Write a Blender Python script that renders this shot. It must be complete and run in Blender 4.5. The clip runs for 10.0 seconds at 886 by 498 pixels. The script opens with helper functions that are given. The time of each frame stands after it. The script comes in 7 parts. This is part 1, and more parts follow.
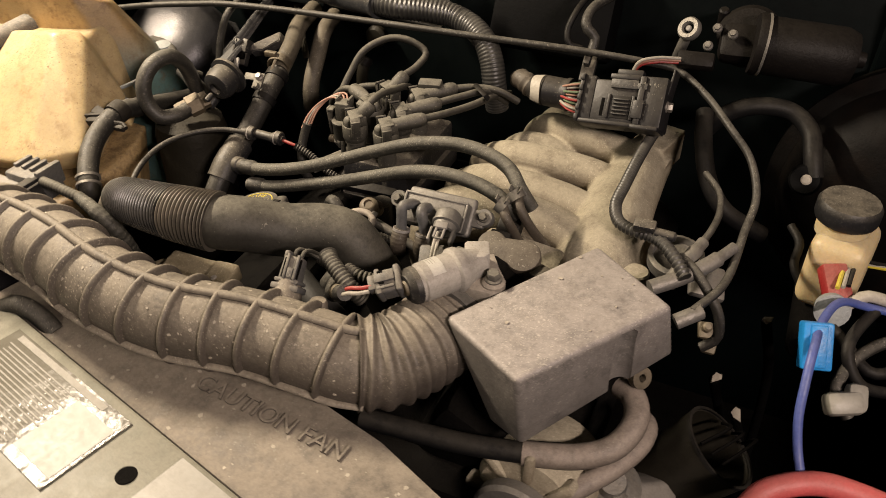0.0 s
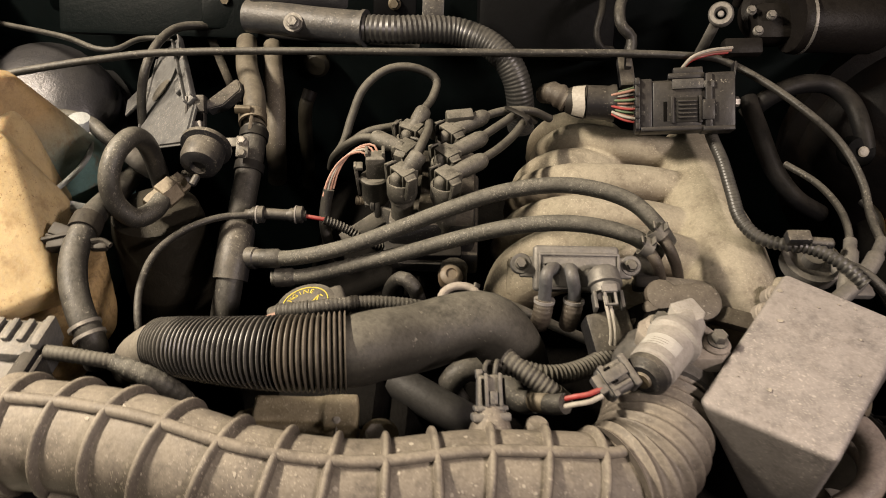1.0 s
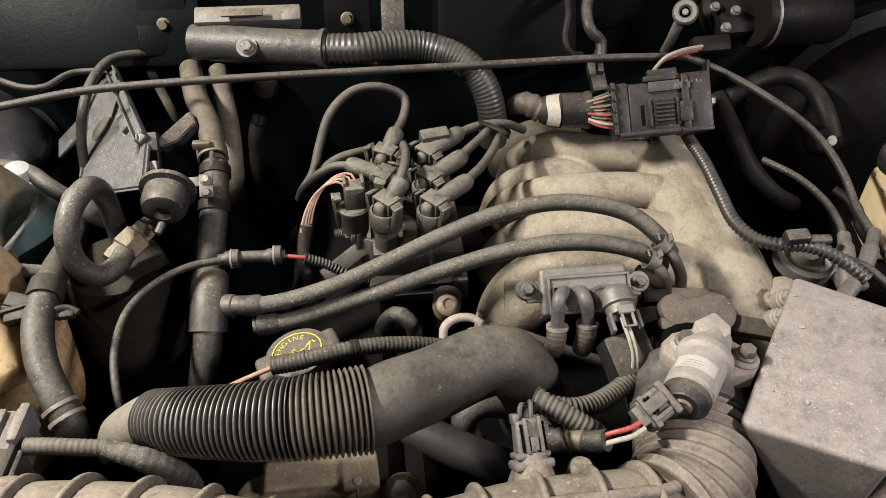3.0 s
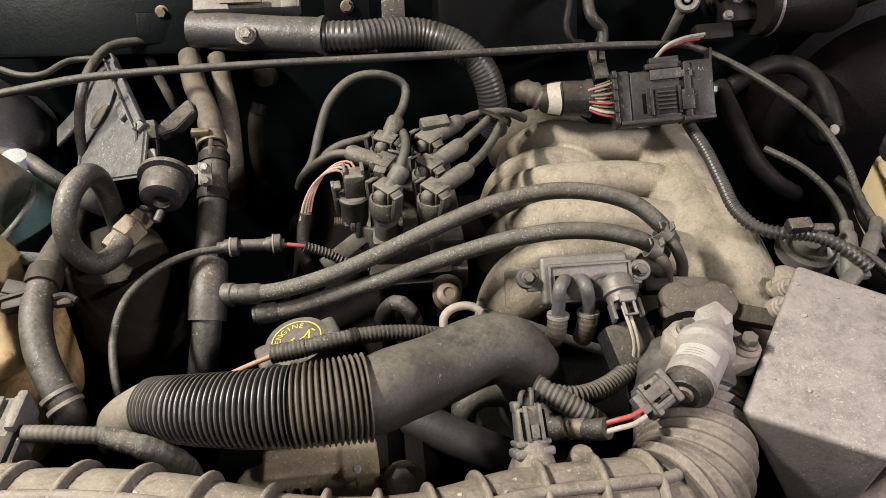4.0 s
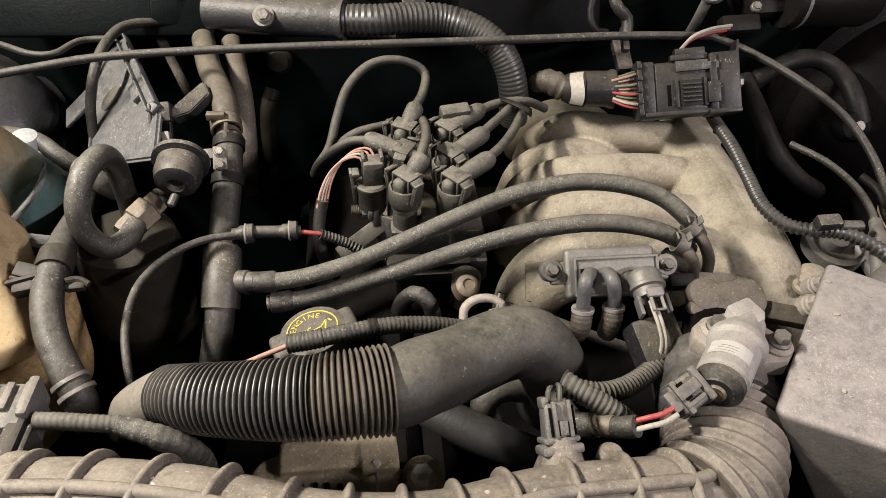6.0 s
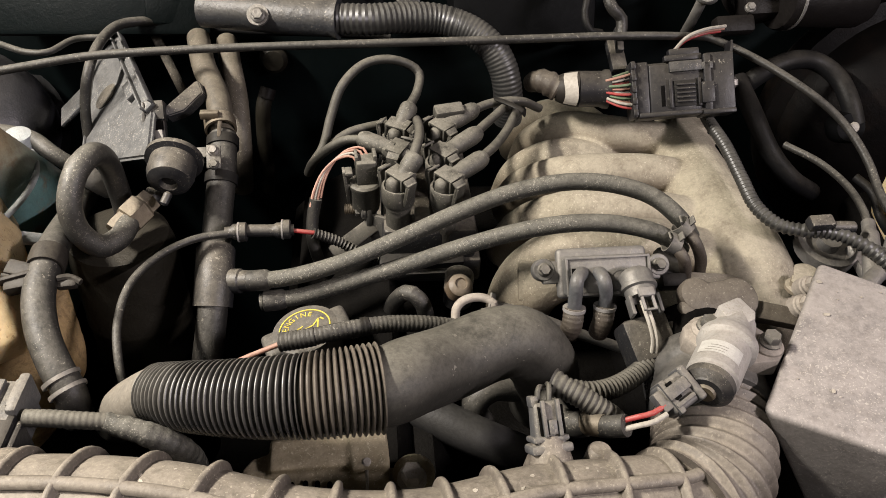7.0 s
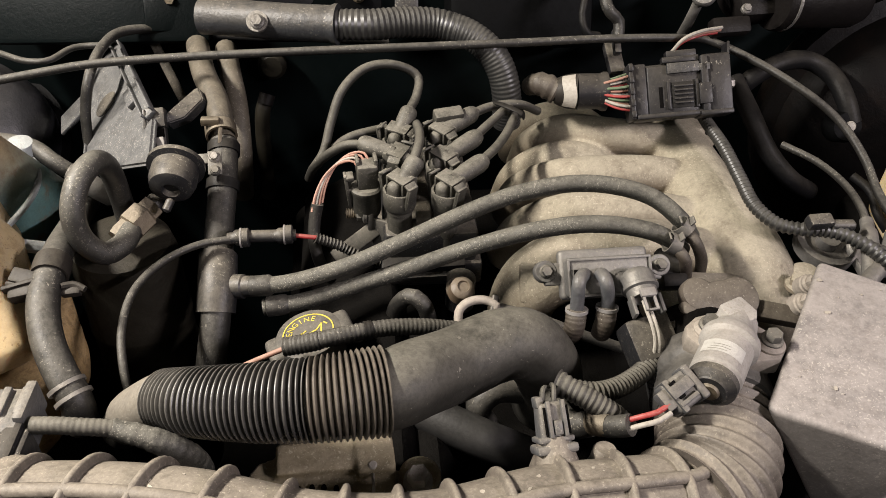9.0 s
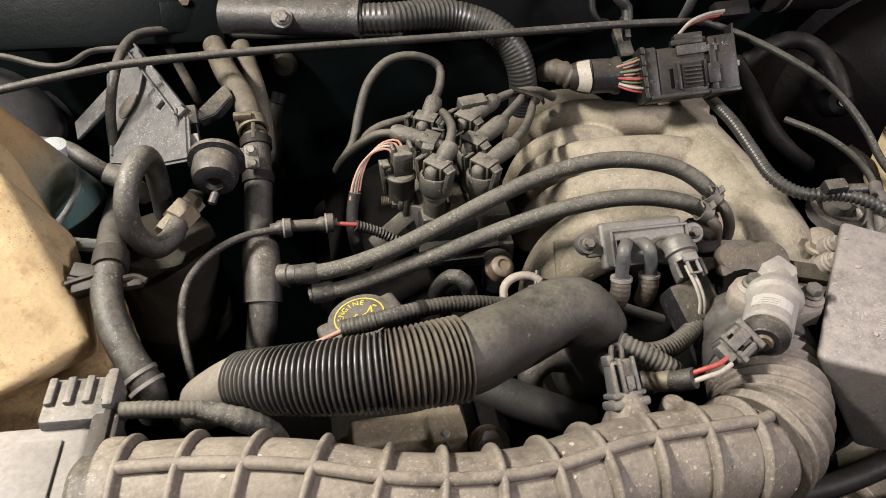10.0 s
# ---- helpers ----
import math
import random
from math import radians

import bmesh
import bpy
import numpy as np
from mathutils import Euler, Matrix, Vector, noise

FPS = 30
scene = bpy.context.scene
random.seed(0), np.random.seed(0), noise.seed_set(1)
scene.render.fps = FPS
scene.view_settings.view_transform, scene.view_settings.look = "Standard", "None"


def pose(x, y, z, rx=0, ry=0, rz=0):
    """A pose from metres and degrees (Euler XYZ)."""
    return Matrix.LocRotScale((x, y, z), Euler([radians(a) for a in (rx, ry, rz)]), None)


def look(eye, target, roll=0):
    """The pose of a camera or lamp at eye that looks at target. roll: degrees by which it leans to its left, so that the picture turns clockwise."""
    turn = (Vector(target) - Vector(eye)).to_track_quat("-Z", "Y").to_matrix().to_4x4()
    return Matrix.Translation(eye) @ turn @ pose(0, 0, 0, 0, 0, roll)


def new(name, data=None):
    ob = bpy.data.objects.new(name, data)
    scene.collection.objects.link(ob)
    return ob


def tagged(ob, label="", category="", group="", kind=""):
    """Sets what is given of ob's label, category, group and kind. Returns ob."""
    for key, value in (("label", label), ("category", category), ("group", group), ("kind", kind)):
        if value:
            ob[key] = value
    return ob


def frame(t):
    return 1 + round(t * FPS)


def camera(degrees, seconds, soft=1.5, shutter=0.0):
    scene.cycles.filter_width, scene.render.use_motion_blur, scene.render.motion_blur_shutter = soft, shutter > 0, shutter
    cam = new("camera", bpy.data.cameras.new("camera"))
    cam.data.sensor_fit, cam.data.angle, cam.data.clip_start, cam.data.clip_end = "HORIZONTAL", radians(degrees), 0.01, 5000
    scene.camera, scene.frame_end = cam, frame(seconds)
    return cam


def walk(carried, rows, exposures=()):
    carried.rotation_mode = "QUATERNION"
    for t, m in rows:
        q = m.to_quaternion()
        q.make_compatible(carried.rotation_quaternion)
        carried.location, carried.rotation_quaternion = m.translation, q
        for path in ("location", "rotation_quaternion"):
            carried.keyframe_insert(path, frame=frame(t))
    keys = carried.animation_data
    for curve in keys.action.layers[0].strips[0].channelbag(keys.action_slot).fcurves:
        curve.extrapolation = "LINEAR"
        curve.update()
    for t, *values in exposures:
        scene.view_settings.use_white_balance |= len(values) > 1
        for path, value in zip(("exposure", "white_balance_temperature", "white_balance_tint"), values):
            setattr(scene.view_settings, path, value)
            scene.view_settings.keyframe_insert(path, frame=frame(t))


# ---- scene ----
cam = camera(58.5, 10.0, soft=0.5, shutter=0.2)
PATH = [
    (0, (0.012, -0.017, 1.416), (-0.639, 1.421, 0.188), -0.4),
    (0.5, (-0.162, -0.037, 1.418), (-0.43, 1.486, 0.151), 0.7),
    (1, (-0.301, 0.047, 1.397), (-0.333, 1.597, 0.134), 1.6),
    (1.5, (-0.351, 0.085, 1.381), (-0.22, 1.641, 0.131), 3.0),
    (2, (-0.369, 0.098, 1.38), (-0.205, 1.649, 0.128), 2.3),
    (2.5, (-0.361, 0.096, 1.387), (-0.184, 1.64, 0.129), 2.0),
    (3, (-0.358, 0.09, 1.394), (-0.178, 1.627, 0.128), 1.6),
    (4.5, (-0.358, 0.091, 1.386), (-0.18, 1.612, 0.1), 1.7),
    (5, (-0.368, 0.097, 1.382), (-0.185, 1.615, 0.092), 2.3),
    (5.5, (-0.375, 0.101, 1.378), (-0.19, 1.617, 0.087), 2.7),
    (7, (-0.368, 0.099, 1.378), (-0.183, 1.616, 0.088), 3.1),
    (7.5, (-0.37, 0.099, 1.379), (-0.188, 1.618, 0.09), 2.9),
    (8, (-0.37, 0.099, 1.379), (-0.191, 1.62, 0.093), 2.9),
    (8.5, (-0.37, 0.097, 1.379), (-0.19, 1.619, 0.094), 2.8),
    (9, (-0.372, 0.097, 1.379), (-0.178, 1.62, 0.097), 2.6),
    (9.5, (-0.385, 0.097, 1.377), (-0.155, 1.621, 0.102), 2.3),
    (10, (-0.438, 0.079, 1.372), (-0.127, 1.601, 0.113), 2.5),
]
EXPOSURES = [(0, 0.03, 6500, 10), (1.0, 0.10, 6150, 10), (1.8, 0.22, 5650, 10), (2.5, 0.22, 5450, 10), (9.5, 0.22, 5450, 10), (10, 0.22, 5400, 10)]
walk(cam, [(t, look(eye, target, roll)) for t, eye, target, roll in PATH], EXPOSURES)

# ---- world and lamps ----
world = bpy.data.worlds.new("world")
scene.world = world
world.use_nodes = True
world.node_tree.nodes["Background"].inputs[0].default_value = (0.9, 0.95, 1.0, 1)
world.node_tree.nodes["Background"].inputs[1].default_value = 0.0006


def area_lamp(name, eye, target, size, size_y, watts, colour):
    data = bpy.data.lights.new(name, "AREA")
    data.shape, data.size, data.size_y, data.energy, data.color = "RECTANGLE", size, size_y, watts, colour
    ob = new(name, data)
    ob.matrix_world = look(eye, target)
    return ob


area_lamp("tube_and_fill_light", (-1.03, 0.50, 1.75), (-0.36, 0.34, 1.0), 0.30, 0.05, 26, (1.0, 0.83, 0.63))
area_lamp("tube_and_fill_light", (0.62, -0.22, 1.74), (-0.18, 0.33, 0.98), 0.35, 0.05, 14, (1.0, 0.81, 0.71))
# Added weak fill from the front left, not a known tube lamp
area_lamp("tube_and_fill_light", (-0.95, -0.50, 1.95), (-0.38, 0.32, 1.0), 0.6, 0.08, 4, (1.0, 0.84, 0.68))

# ---- materials ----


def material(name, base, rough=0.6, metal=0.0, dust=0.4, dust_colour=(0.30, 0.265, 0.20), scale=60.0, vary=0.2, bump=0.2,
             specks=0.0, stain=None, stain_amount=0.0, coat=0.0, translucent=0.0, fluid=None, level=0.0, spec=0.4, mottle=0.2, lie=(0.0, 0.85), blotch=0.14, speck_colour=(0.30, 0.275, 0.22)):
    """A grimy painted, plastic or metal surface: base colour with broad and fine variation, dust lying on what faces up
    that doubles as painted light from above, pale specks.
    """
    m = bpy.data.materials.new(name)
    m.use_nodes = True
    nt = m.node_tree
    nodes, links = nt.nodes, nt.links
    bsdf = nodes["Principled BSDF"]

    def node(kind, **values):
        n = nodes.new(kind)
        for key, value in values.items():
            n.inputs[key].default_value = value
        return n

    def math_node(op, a, b=None, clamp=True):
        n = nodes.new("ShaderNodeMath")
        n.operation, n.use_clamp = op, clamp
        for i, v in enumerate((a, b)):
            if v is None:
                continue
            if isinstance(v, (int, float)):
                n.inputs[i].default_value = v
            else:
                links.new(v, n.inputs[i])
        return n.outputs[0]

    def mix(fac, a, b):
        n = nodes.new("ShaderNodeMix")
        n.data_type = "RGBA"
        for socket, v in ((n.inputs[0], fac), (n.inputs[6], a), (n.inputs[7], b)):
            if isinstance(v, tuple):
                socket.default_value = (*v, 1)
            elif isinstance(v, (int, float)):
                socket.default_value = v
            else:
                links.new(v, socket)
        return n.outputs[2]

    def ramp(value, low, high):
        n = nodes.new("ShaderNodeMapRange")
        n.inputs[1].default_value, n.inputs[2].default_value = low, high
        links.new(value, n.inputs[0])
        return n.outputs[0]

    pos = nodes.new("ShaderNodeNewGeometry")
    coarse = node("ShaderNodeTexNoise", Scale=scale * 0.35, Detail=4.0, Roughness=0.6)
    fine = node("ShaderNodeTexNoise", Scale=scale * 4, Detail=3.0, Roughness=0.6)
    for n in (coarse, fine):
        links.new(pos.outputs["Position"], n.inputs["Vector"])
    dark = tuple(c * (1 - vary) for c in base)
    light = tuple(min(1, c * (1 + vary)) for c in base)
    colour = mix(ramp(coarse.outputs[0], 0.3, 0.7), dark, light)
    if fluid:
        height = nodes.new("ShaderNodeSeparateXYZ")
        links.new(pos.outputs["Position"], height.inputs[0])
        colour = mix(ramp(height.outputs[2], level, level - 0.05), colour, fluid)
    if stain:
        blot = node("ShaderNodeTexNoise", Scale=scale * 0.8, Detail=6.0, Roughness=0.75)
        links.new(pos.outputs["Position"], blot.inputs["Vector"])
        colour = mix(math_node("MULTIPLY", ramp(blot.outputs[0], 0.52, 0.68), stain_amount), colour, stain)
    split = nodes.new("ShaderNodeSeparateXYZ")
    links.new(pos.outputs["Normal"], split.inputs[0])
    # Settled dust; also paints tops as lit and leaves steep sides dark
    lying = ramp(split.outputs[2], lie[0], lie[1])
    grain = node("ShaderNodeTexNoise", Scale=scale * 1.3, Detail=8.0, Roughness=0.8)
    links.new(pos.outputs["Position"], grain.inputs["Vector"])
    patch = math_node("MULTIPLY", math_node("ADD", ramp(coarse.outputs[0], 0.1, 0.55), 0.3), math_node("ADD", ramp(grain.outputs[0], 0.34, 0.62), 0.3))
    cover = math_node("MULTIPLY", math_node("MULTIPLY", lying, patch), dust)
    colour = mix(cover, colour, dust_colour)
    if specks:
        for size, reach, share in ((170.0, 0.17, specks * 0.35), (330.0, 0.24, specks * 0.45), (760.0, 0.32, specks * 0.6)):
            cell = node("ShaderNodeTexVoronoi", Scale=size)
            bent = nodes.new("ShaderNodeVectorMath")
            bent.operation = "MULTIPLY_ADD"
            bent.inputs[1].default_value = (0.008, 0.008, 0.008)
            links.new(fine.outputs["Color"], bent.inputs[0])
            links.new(pos.outputs["Position"], bent.inputs[2])
            links.new(bent.outputs[0], cell.inputs["Vector"])
            near = math_node("LESS_THAN", cell.outputs["Distance"], reach)
            tone = nodes.new("ShaderNodeSeparateColor")
            links.new(cell.outputs["Color"], tone.inputs[0])
            some = math_node("GREATER_THAN", tone.outputs[0], 1 - share)
            much = math_node("MULTIPLY", math_node("ADD", ramp(coarse.outputs[0], 0.42, 0.62), 0.2), math_node("MULTIPLY", math_node("ADD", lying, 0.35), 0.75))
            colour = mix(math_node("MULTIPLY", math_node("MULTIPLY", near, some), much), colour, speck_colour)
    if blotch:
        soil = node("ShaderNodeTexNoise", Scale=105.0, Detail=7.0, Roughness=0.72, Distortion=0.6)
        links.new(pos.outputs["Position"], soil.inputs["Vector"])
        dirt = nodes.new("ShaderNodeMix")
        dirt.data_type, dirt.blend_type = "RGBA", "MULTIPLY"
        links.new(math_node("MULTIPLY", ramp(soil.outputs[0], 0.5, 0.6), blotch), dirt.inputs[0])
        links.new(colour, dirt.inputs[6])
        dirt.inputs[7].default_value = (0.40, 0.36, 0.31, 1)
        colour = dirt.outputs[2]
    if mottle:
        spots = node("ShaderNodeTexNoise", Scale=420.0, Detail=3.5, Roughness=0.7)
        links.new(pos.outputs["Position"], spots.inputs["Vector"])
        shade = nodes.new("ShaderNodeMix")
        shade.data_type, shade.blend_type = "RGBA", "MULTIPLY"
        links.new(math_node("MULTIPLY", ramp(spots.outputs[0], 0.42, 0.62), mottle), shade.inputs[0])
        links.new(colour, shade.inputs[6])
        shade.inputs[7].default_value = (0.36, 0.34, 0.32, 1)
        colour = shade.outputs[2]
    links.new(colour, bsdf.inputs["Base Color"])
    bsdf.inputs["Specular IOR Level"].default_value = spec
    links.new(math_node("ADD", math_node("MULTIPLY", cover, 0.35), math_node("ADD", math_node("MULTIPLY", fine.outputs[0], 0.2), rough - 0.1)),
              bsdf.inputs["Roughness"])
    bsdf.inputs["Metallic"].default_value = metal
    bsdf.inputs["Coat Weight"].default_value = coat
    if translucent:
        bsdf.inputs["Subsurface Weight"].default_value = translucent
        bsdf.inputs["Subsurface Radius"].default_value = (0.02, 0.014, 0.006)
        bsdf.inputs["Subsurface Scale"].default_value = 1.0
    if bump:
        b = node("ShaderNodeBump", Strength=min(1.0, bump * 1.7), Distance=0.0012)
        relief = math_node("ADD", fine.outputs[0], coarse.outputs[0], clamp=False)
        if mottle:
            relief = math_node("ADD", relief, math_node("MULTIPLY", spots.outputs[0], 0.8, clamp=False), clamp=False)
        links.new(relief, b.inputs["Height"])
        links.new(b.outputs[0], bsdf.inputs["Normal"])
    return m


duct_plastic = material("dusty_duct_plastic", (0.066, 0.056, 0.047), 0.45, dust=0.72, dust_colour=(0.30, 0.262, 0.20), mottle=0.3, specks=0.5, speck_colour=(0.42, 0.37, 0.29), scale=30, bump=0.12, lie=(0.0, 0.85))
rubber = material("dusty_black_rubber", (0.020, 0.019, 0.017), 0.45, spec=0.3, lie=(0.2, 0.95), dust=0.45, dust_colour=(0.205, 0.19, 0.155), mottle=0.35, specks=0.3, scale=60, bump=0.16)
sleeve_plastic = material("glossy_corrugated_plastic", (0.024, 0.0235, 0.023), 0.27, spec=0.6, mottle=0.2, dust=0.42, dust_colour=(0.27, 0.25, 0.21), scale=26, bump=0.05, blotch=0.2)
dusty_sleeve = material("dusty_corrugated_plastic", (0.030, 0.028, 0.0245), 0.33, mottle=0.25, dust=0.38, dust_colour=(0.30, 0.255, 0.19), scale=26, bump=0.08, lie=(-0.3, 0.5))
flecked_rubber = material("flecked_dusty_rubber", (0.026, 0.0255, 0.0215), 0.5, spec=0.3, lie=(0.0, 0.9), dust=0.62, dust_colour=(0.205, 0.193, 0.155), mottle=0.3, specks=0.8, scale=70, bump=0.25, speck_colour=(0.29, 0.27, 0.22))
hose_rubber = material("dusty_hose_rubber", (0.026, 0.0245, 0.0205), 0.5, spec=0.3, lie=(0.15, 0.95), dust=0.65, dust_colour=(0.20, 0.185, 0.145), mottle=0.3, specks=0.03, scale=34, bump=0.1)
coil_plastic = material("dusty_coil_plastic", (0.030, 0.029, 0.0245), 0.45, spec=0.3, lie=(-0.2, 0.9), dust=0.7, dust_colour=(0.23, 0.213, 0.17), mottle=0.25, specks=0.3, scale=70, bump=0.15)
loom_plastic = material("black_loom_plastic", (0.020, 0.020, 0.019), 0.35, spec=0.45, dust=0.3, dust_colour=(0.22, 0.205, 0.17), mottle=0.2, scale=60, bump=0.05)
connector_plastic = material("clean_black_connector_plastic", (0.013, 0.0125, 0.0135), 0.42, spec=0.3, lie=(0.3, 1.0), dust=0.2, mottle=0.2, specks=0.12, scale=60, bump=0.1)
pipe_rubber = material("glossy_dusty_pipe_rubber", (0.022, 0.021, 0.019), 0.42, spec=0.38, lie=(-0.1, 0.95), dust=0.5, dust_colour=(0.22, 0.205, 0.165), mottle=0.25, specks=0.7, scale=60, bump=0.1)
dark_hose = material("dull_black_hose", (0.016, 0.0155, 0.015), 0.55, spec=0.2, dust=0.12, dust_colour=(0.17, 0.16, 0.135), mottle=0.25, scale=50, bump=0.12)
rubber_clean = material("black_rubber", (0.007, 0.007, 0.0074), 0.5, spec=0.13, dust=0.08, mottle=0.2, scale=60, bump=0.12)
cast = material("dusty_cast_aluminium", (0.175, 0.145, 0.10), 0.62, dust=0.95, dust_colour=(0.345, 0.31, 0.228), specks=0.45, scale=40, vary=0.25, bump=0.3, stain=(0.15, 0.115, 0.07), stain_amount=0.25, lie=(-0.1, 0.62), blotch=0.05, mottle=0.2, speck_colour=(0.52, 0.47, 0.36))
metal = material("dull_grey_metal", (0.19, 0.183, 0.17), 0.45, metal=0.5, dust=0.4, scale=70, bump=0.2)
dark_steel = material("dusty_grey_steel", (0.085, 0.082, 0.075), 0.5, metal=0.3, dust=0.55, dust_colour=(0.27, 0.245, 0.19), specks=0.3, scale=60, bump=0.12, lie=(-0.1, 0.8))
steel = material("zinc_steel", (0.36, 0.34, 0.31), 0.42, metal=0.7, dust=0.4, scale=80, bump=0.1)
plastic = material("dusty_black_plastic", (0.016, 0.016, 0.017), 0.42, spec=0.35, lie=(0.2, 0.95), dust=0.4, mottle=0.3, specks=0.45, scale=60, bump=0.12)
pale_grey_plastic = material("pale_grey_plastic", (0.225, 0.215, 0.205), 0.5, dust=0.4, scale=60, bump=0.08)
cap_plastic = material("dark_grey_cap_plastic", (0.048, 0.047, 0.045), 0.5, spec=0.3, mottle=0.25, specks=0.3, dust=0.35, scale=50, bump=0.08)
grey_plastic = material("grey_plastic", (0.074, 0.074, 0.075), 0.45, mottle=0.3, specks=0.5, dust=0.5, scale=70, bump=0.14)
# Brown-black paint, darkened further to carry the shade by the firewall
motor_paint = material("dull_brown_shade_black_paint", (0.007, 0.006, 0.0056), 0.5, spec=0.12, dust=0.03, scale=40)
# Teal taken near black together with the shaded firewall
cowl_paint = material("shade_dark_teal_paint", (0.0012, 0.0026, 0.0027), 0.5, spec=0.1, dust=0.004, scale=25)
harness_plastic = material("dark_harness_plastic", (0.026, 0.027, 0.029), 0.42, spec=0.35, dust=0.25, mottle=0.3, specks=0.25, scale=60)
valve_label = material("white_valve_label", (0.50, 0.48, 0.43), 0.4, dust=0.15, mottle=0.1, scale=60, blotch=0.15)
pipe_tan = material("tan_dusty_pipe", (0.046, 0.040, 0.030), 0.5, dust=0.4, dust_colour=(0.25, 0.215, 0.155), specks=0.3, scale=50, bump=0.15, lie=(-0.4, 0.7))
battery_red = material("faded_red_insulation", (0.50, 0.085, 0.085), 0.45, dust=0.2, mottle=0.15, scale=40)
# Dried mud; also colours the plates that replace glimpses of lit floor
mud_and_lit_floor = material("pale_dried_mud_and_lit_floor", (0.40, 0.36, 0.29), 0.75, dust=0.2, scale=80, vary=0.3, blotch=0.2)
neck_rubber = material("pale_dusty_rubber", (0.13, 0.118, 0.098), 0.5, dust=0.5, specks=0.5, scale=60, bump=0.15)
thermostat_metal = material("yellowed_cast_metal", (0.21, 0.175, 0.105), 0.5, metal=0.2, dust=0.6, dust_colour=(0.36, 0.31, 0.21), stain=(0.10, 0.08, 0.045), stain_amount=0.5, specks=0.6, speck_colour=(0.5, 0.45, 0.33), scale=50, bump=0.3, lie=(-0.3, 0.6))
lid_plastic = material("dusty_grey_lid_plastic", (0.046, 0.047, 0.049), 0.45, mottle=0.25, specks=0.7, dust=0.5, dust_colour=(0.21, 0.205, 0.19), scale=50, bump=0.08, blotch=0.3, speck_colour=(0.36, 0.34, 0.30))
strap_plastic = material("dusty_dark_strap_plastic", (0.018, 0.0155, 0.013), 0.55, spec=0.2, dust=0.12, scale=60, bump=0.12)
sender_brown = material("brown_sender_plastic", (0.105, 0.078, 0.050), 0.45, dust=0.35, scale=60, bump=0.1)
tape = material("dirty_brown_tape", (0.045, 0.036, 0.027), 0.55, dust=0.3, specks=0.2, scale=70, bump=0.2)
cover_plastic = material("scuffed_cover_plastic", (0.15, 0.139, 0.128), 0.36, mottle=0.18, dust=0.8, dust_colour=(0.355, 0.32, 0.285), scale=40, vary=0.2, bump=0.1, specks=0.7, blotch=0.2, stain=(0.075, 0.070, 0.066), stain_amount=0.9, speck_colour=(0.46, 0.42, 0.36))
# Black plastic whose base colour also holds the shade below the cowl
black_case = material("shade_black_case_plastic", (0.0025, 0.0026, 0.0028), 0.6, spec=0.06, dust=0.004, scale=50, bump=0.1)
# Grime taken near black: the bay's deep shade is put into it
shade_grime = material("oily_shade_black_grime", (0.0022, 0.002, 0.0019), 0.8, spec=0.05, dust=0.01, scale=40, bump=0.5)
# Near-black green: shade under the open hood is put into the colour
paint = material("shade_dark_green_paint", (0.0010, 0.0023, 0.0024), 0.5, spec=0.1, dust=0.008, scale=25, bump=0.05)
support_paint = material("pale_green_paint", (0.185, 0.187, 0.148), 0.4, spec=0.3, mottle=0.2, dust=0.35, scale=25, bump=0.06)
tank_plastic = material("yellowed_tank_plastic", (0.47, 0.36, 0.195), 0.4, dust=0.05, mottle=0.1, specks=0.35, speck_colour=(0.15, 0.085, 0.035), scale=60, vary=0.15, bump=0.12, stain=(0.20, 0.115, 0.045), stain_amount=0.5, translucent=0.25, blotch=0.12)
stained_tank = material("brown_stained_tank_plastic", (0.36, 0.25, 0.115), 0.5, dust=0.1, mottle=0.3, scale=60, vary=0.25, bump=0.15, stain=(0.10, 0.055, 0.022), stain_amount=0.85, translucent=0.15, blotch=0.5)
washer_plastic = material("washer_tank_plastic", (0.34, 0.235, 0.11), 0.45, dust=0.12, scale=75, vary=0.2, bump=0.1, stain=(0.13, 0.07, 0.03), stain_amount=0.7, translucent=0.2, fluid=(0.095, 0.165, 0.155), level=1.086)
pale_plastic = material("pale_plastic", (0.30, 0.325, 0.33), 0.5, dust=0.3, scale=60)
reservoir_plastic = material("cream_reservoir_plastic", (0.55, 0.44, 0.255), 0.4, dust=0.15, mottle=0.08, vary=0.1, blotch=0.1, scale=30, translucent=0.3)
# Dusty rubber; the pinkish light on the hoses is in its dust colour
steering_rubber = material("lit_dusty_steering_hose_rubber", (0.10, 0.084, 0.070), 0.45, dust=0.7, dust_colour=(0.34, 0.285, 0.235), specks=0.3, scale=50, bump=0.15, lie=(-0.4, 0.7))
brass = material("dull_brass", (0.115, 0.092, 0.060), 0.5, metal=0.35, dust=0.5, scale=80, vary=0.4)
paper = material("foil_label", (0.135, 0.126, 0.10), 0.14, spec=0.07, mottle=0.0, dust=0.0, scale=13, vary=0.1, bump=0.3)
white_paper = material("white_label", (0.27, 0.26, 0.225), 0.4, mottle=0.1, dust=0.2, scale=50, vary=0.1, bump=0.03)
ink = material("label_print", (0.20, 0.185, 0.15), 0.5, dust=0.1, scale=50, vary=0.1, bump=0.0)
yellow_ink = material("yellow_print", (0.62, 0.50, 0.05), 0.5, dust=0.15, scale=60, vary=0.15, bump=0.0)
red_plastic = material("red_insulation", (0.33, 0.028, 0.028), 0.4, dust=0.3, scale=60)
pink_wire = material("pink_insulation", (0.36, 0.185, 0.13), 0.5, dust=0.35, scale=60)
blue_plastic = material("bright_blue_plastic", (0.015, 0.24, 0.62), 0.35, dust=0.08, scale=60)
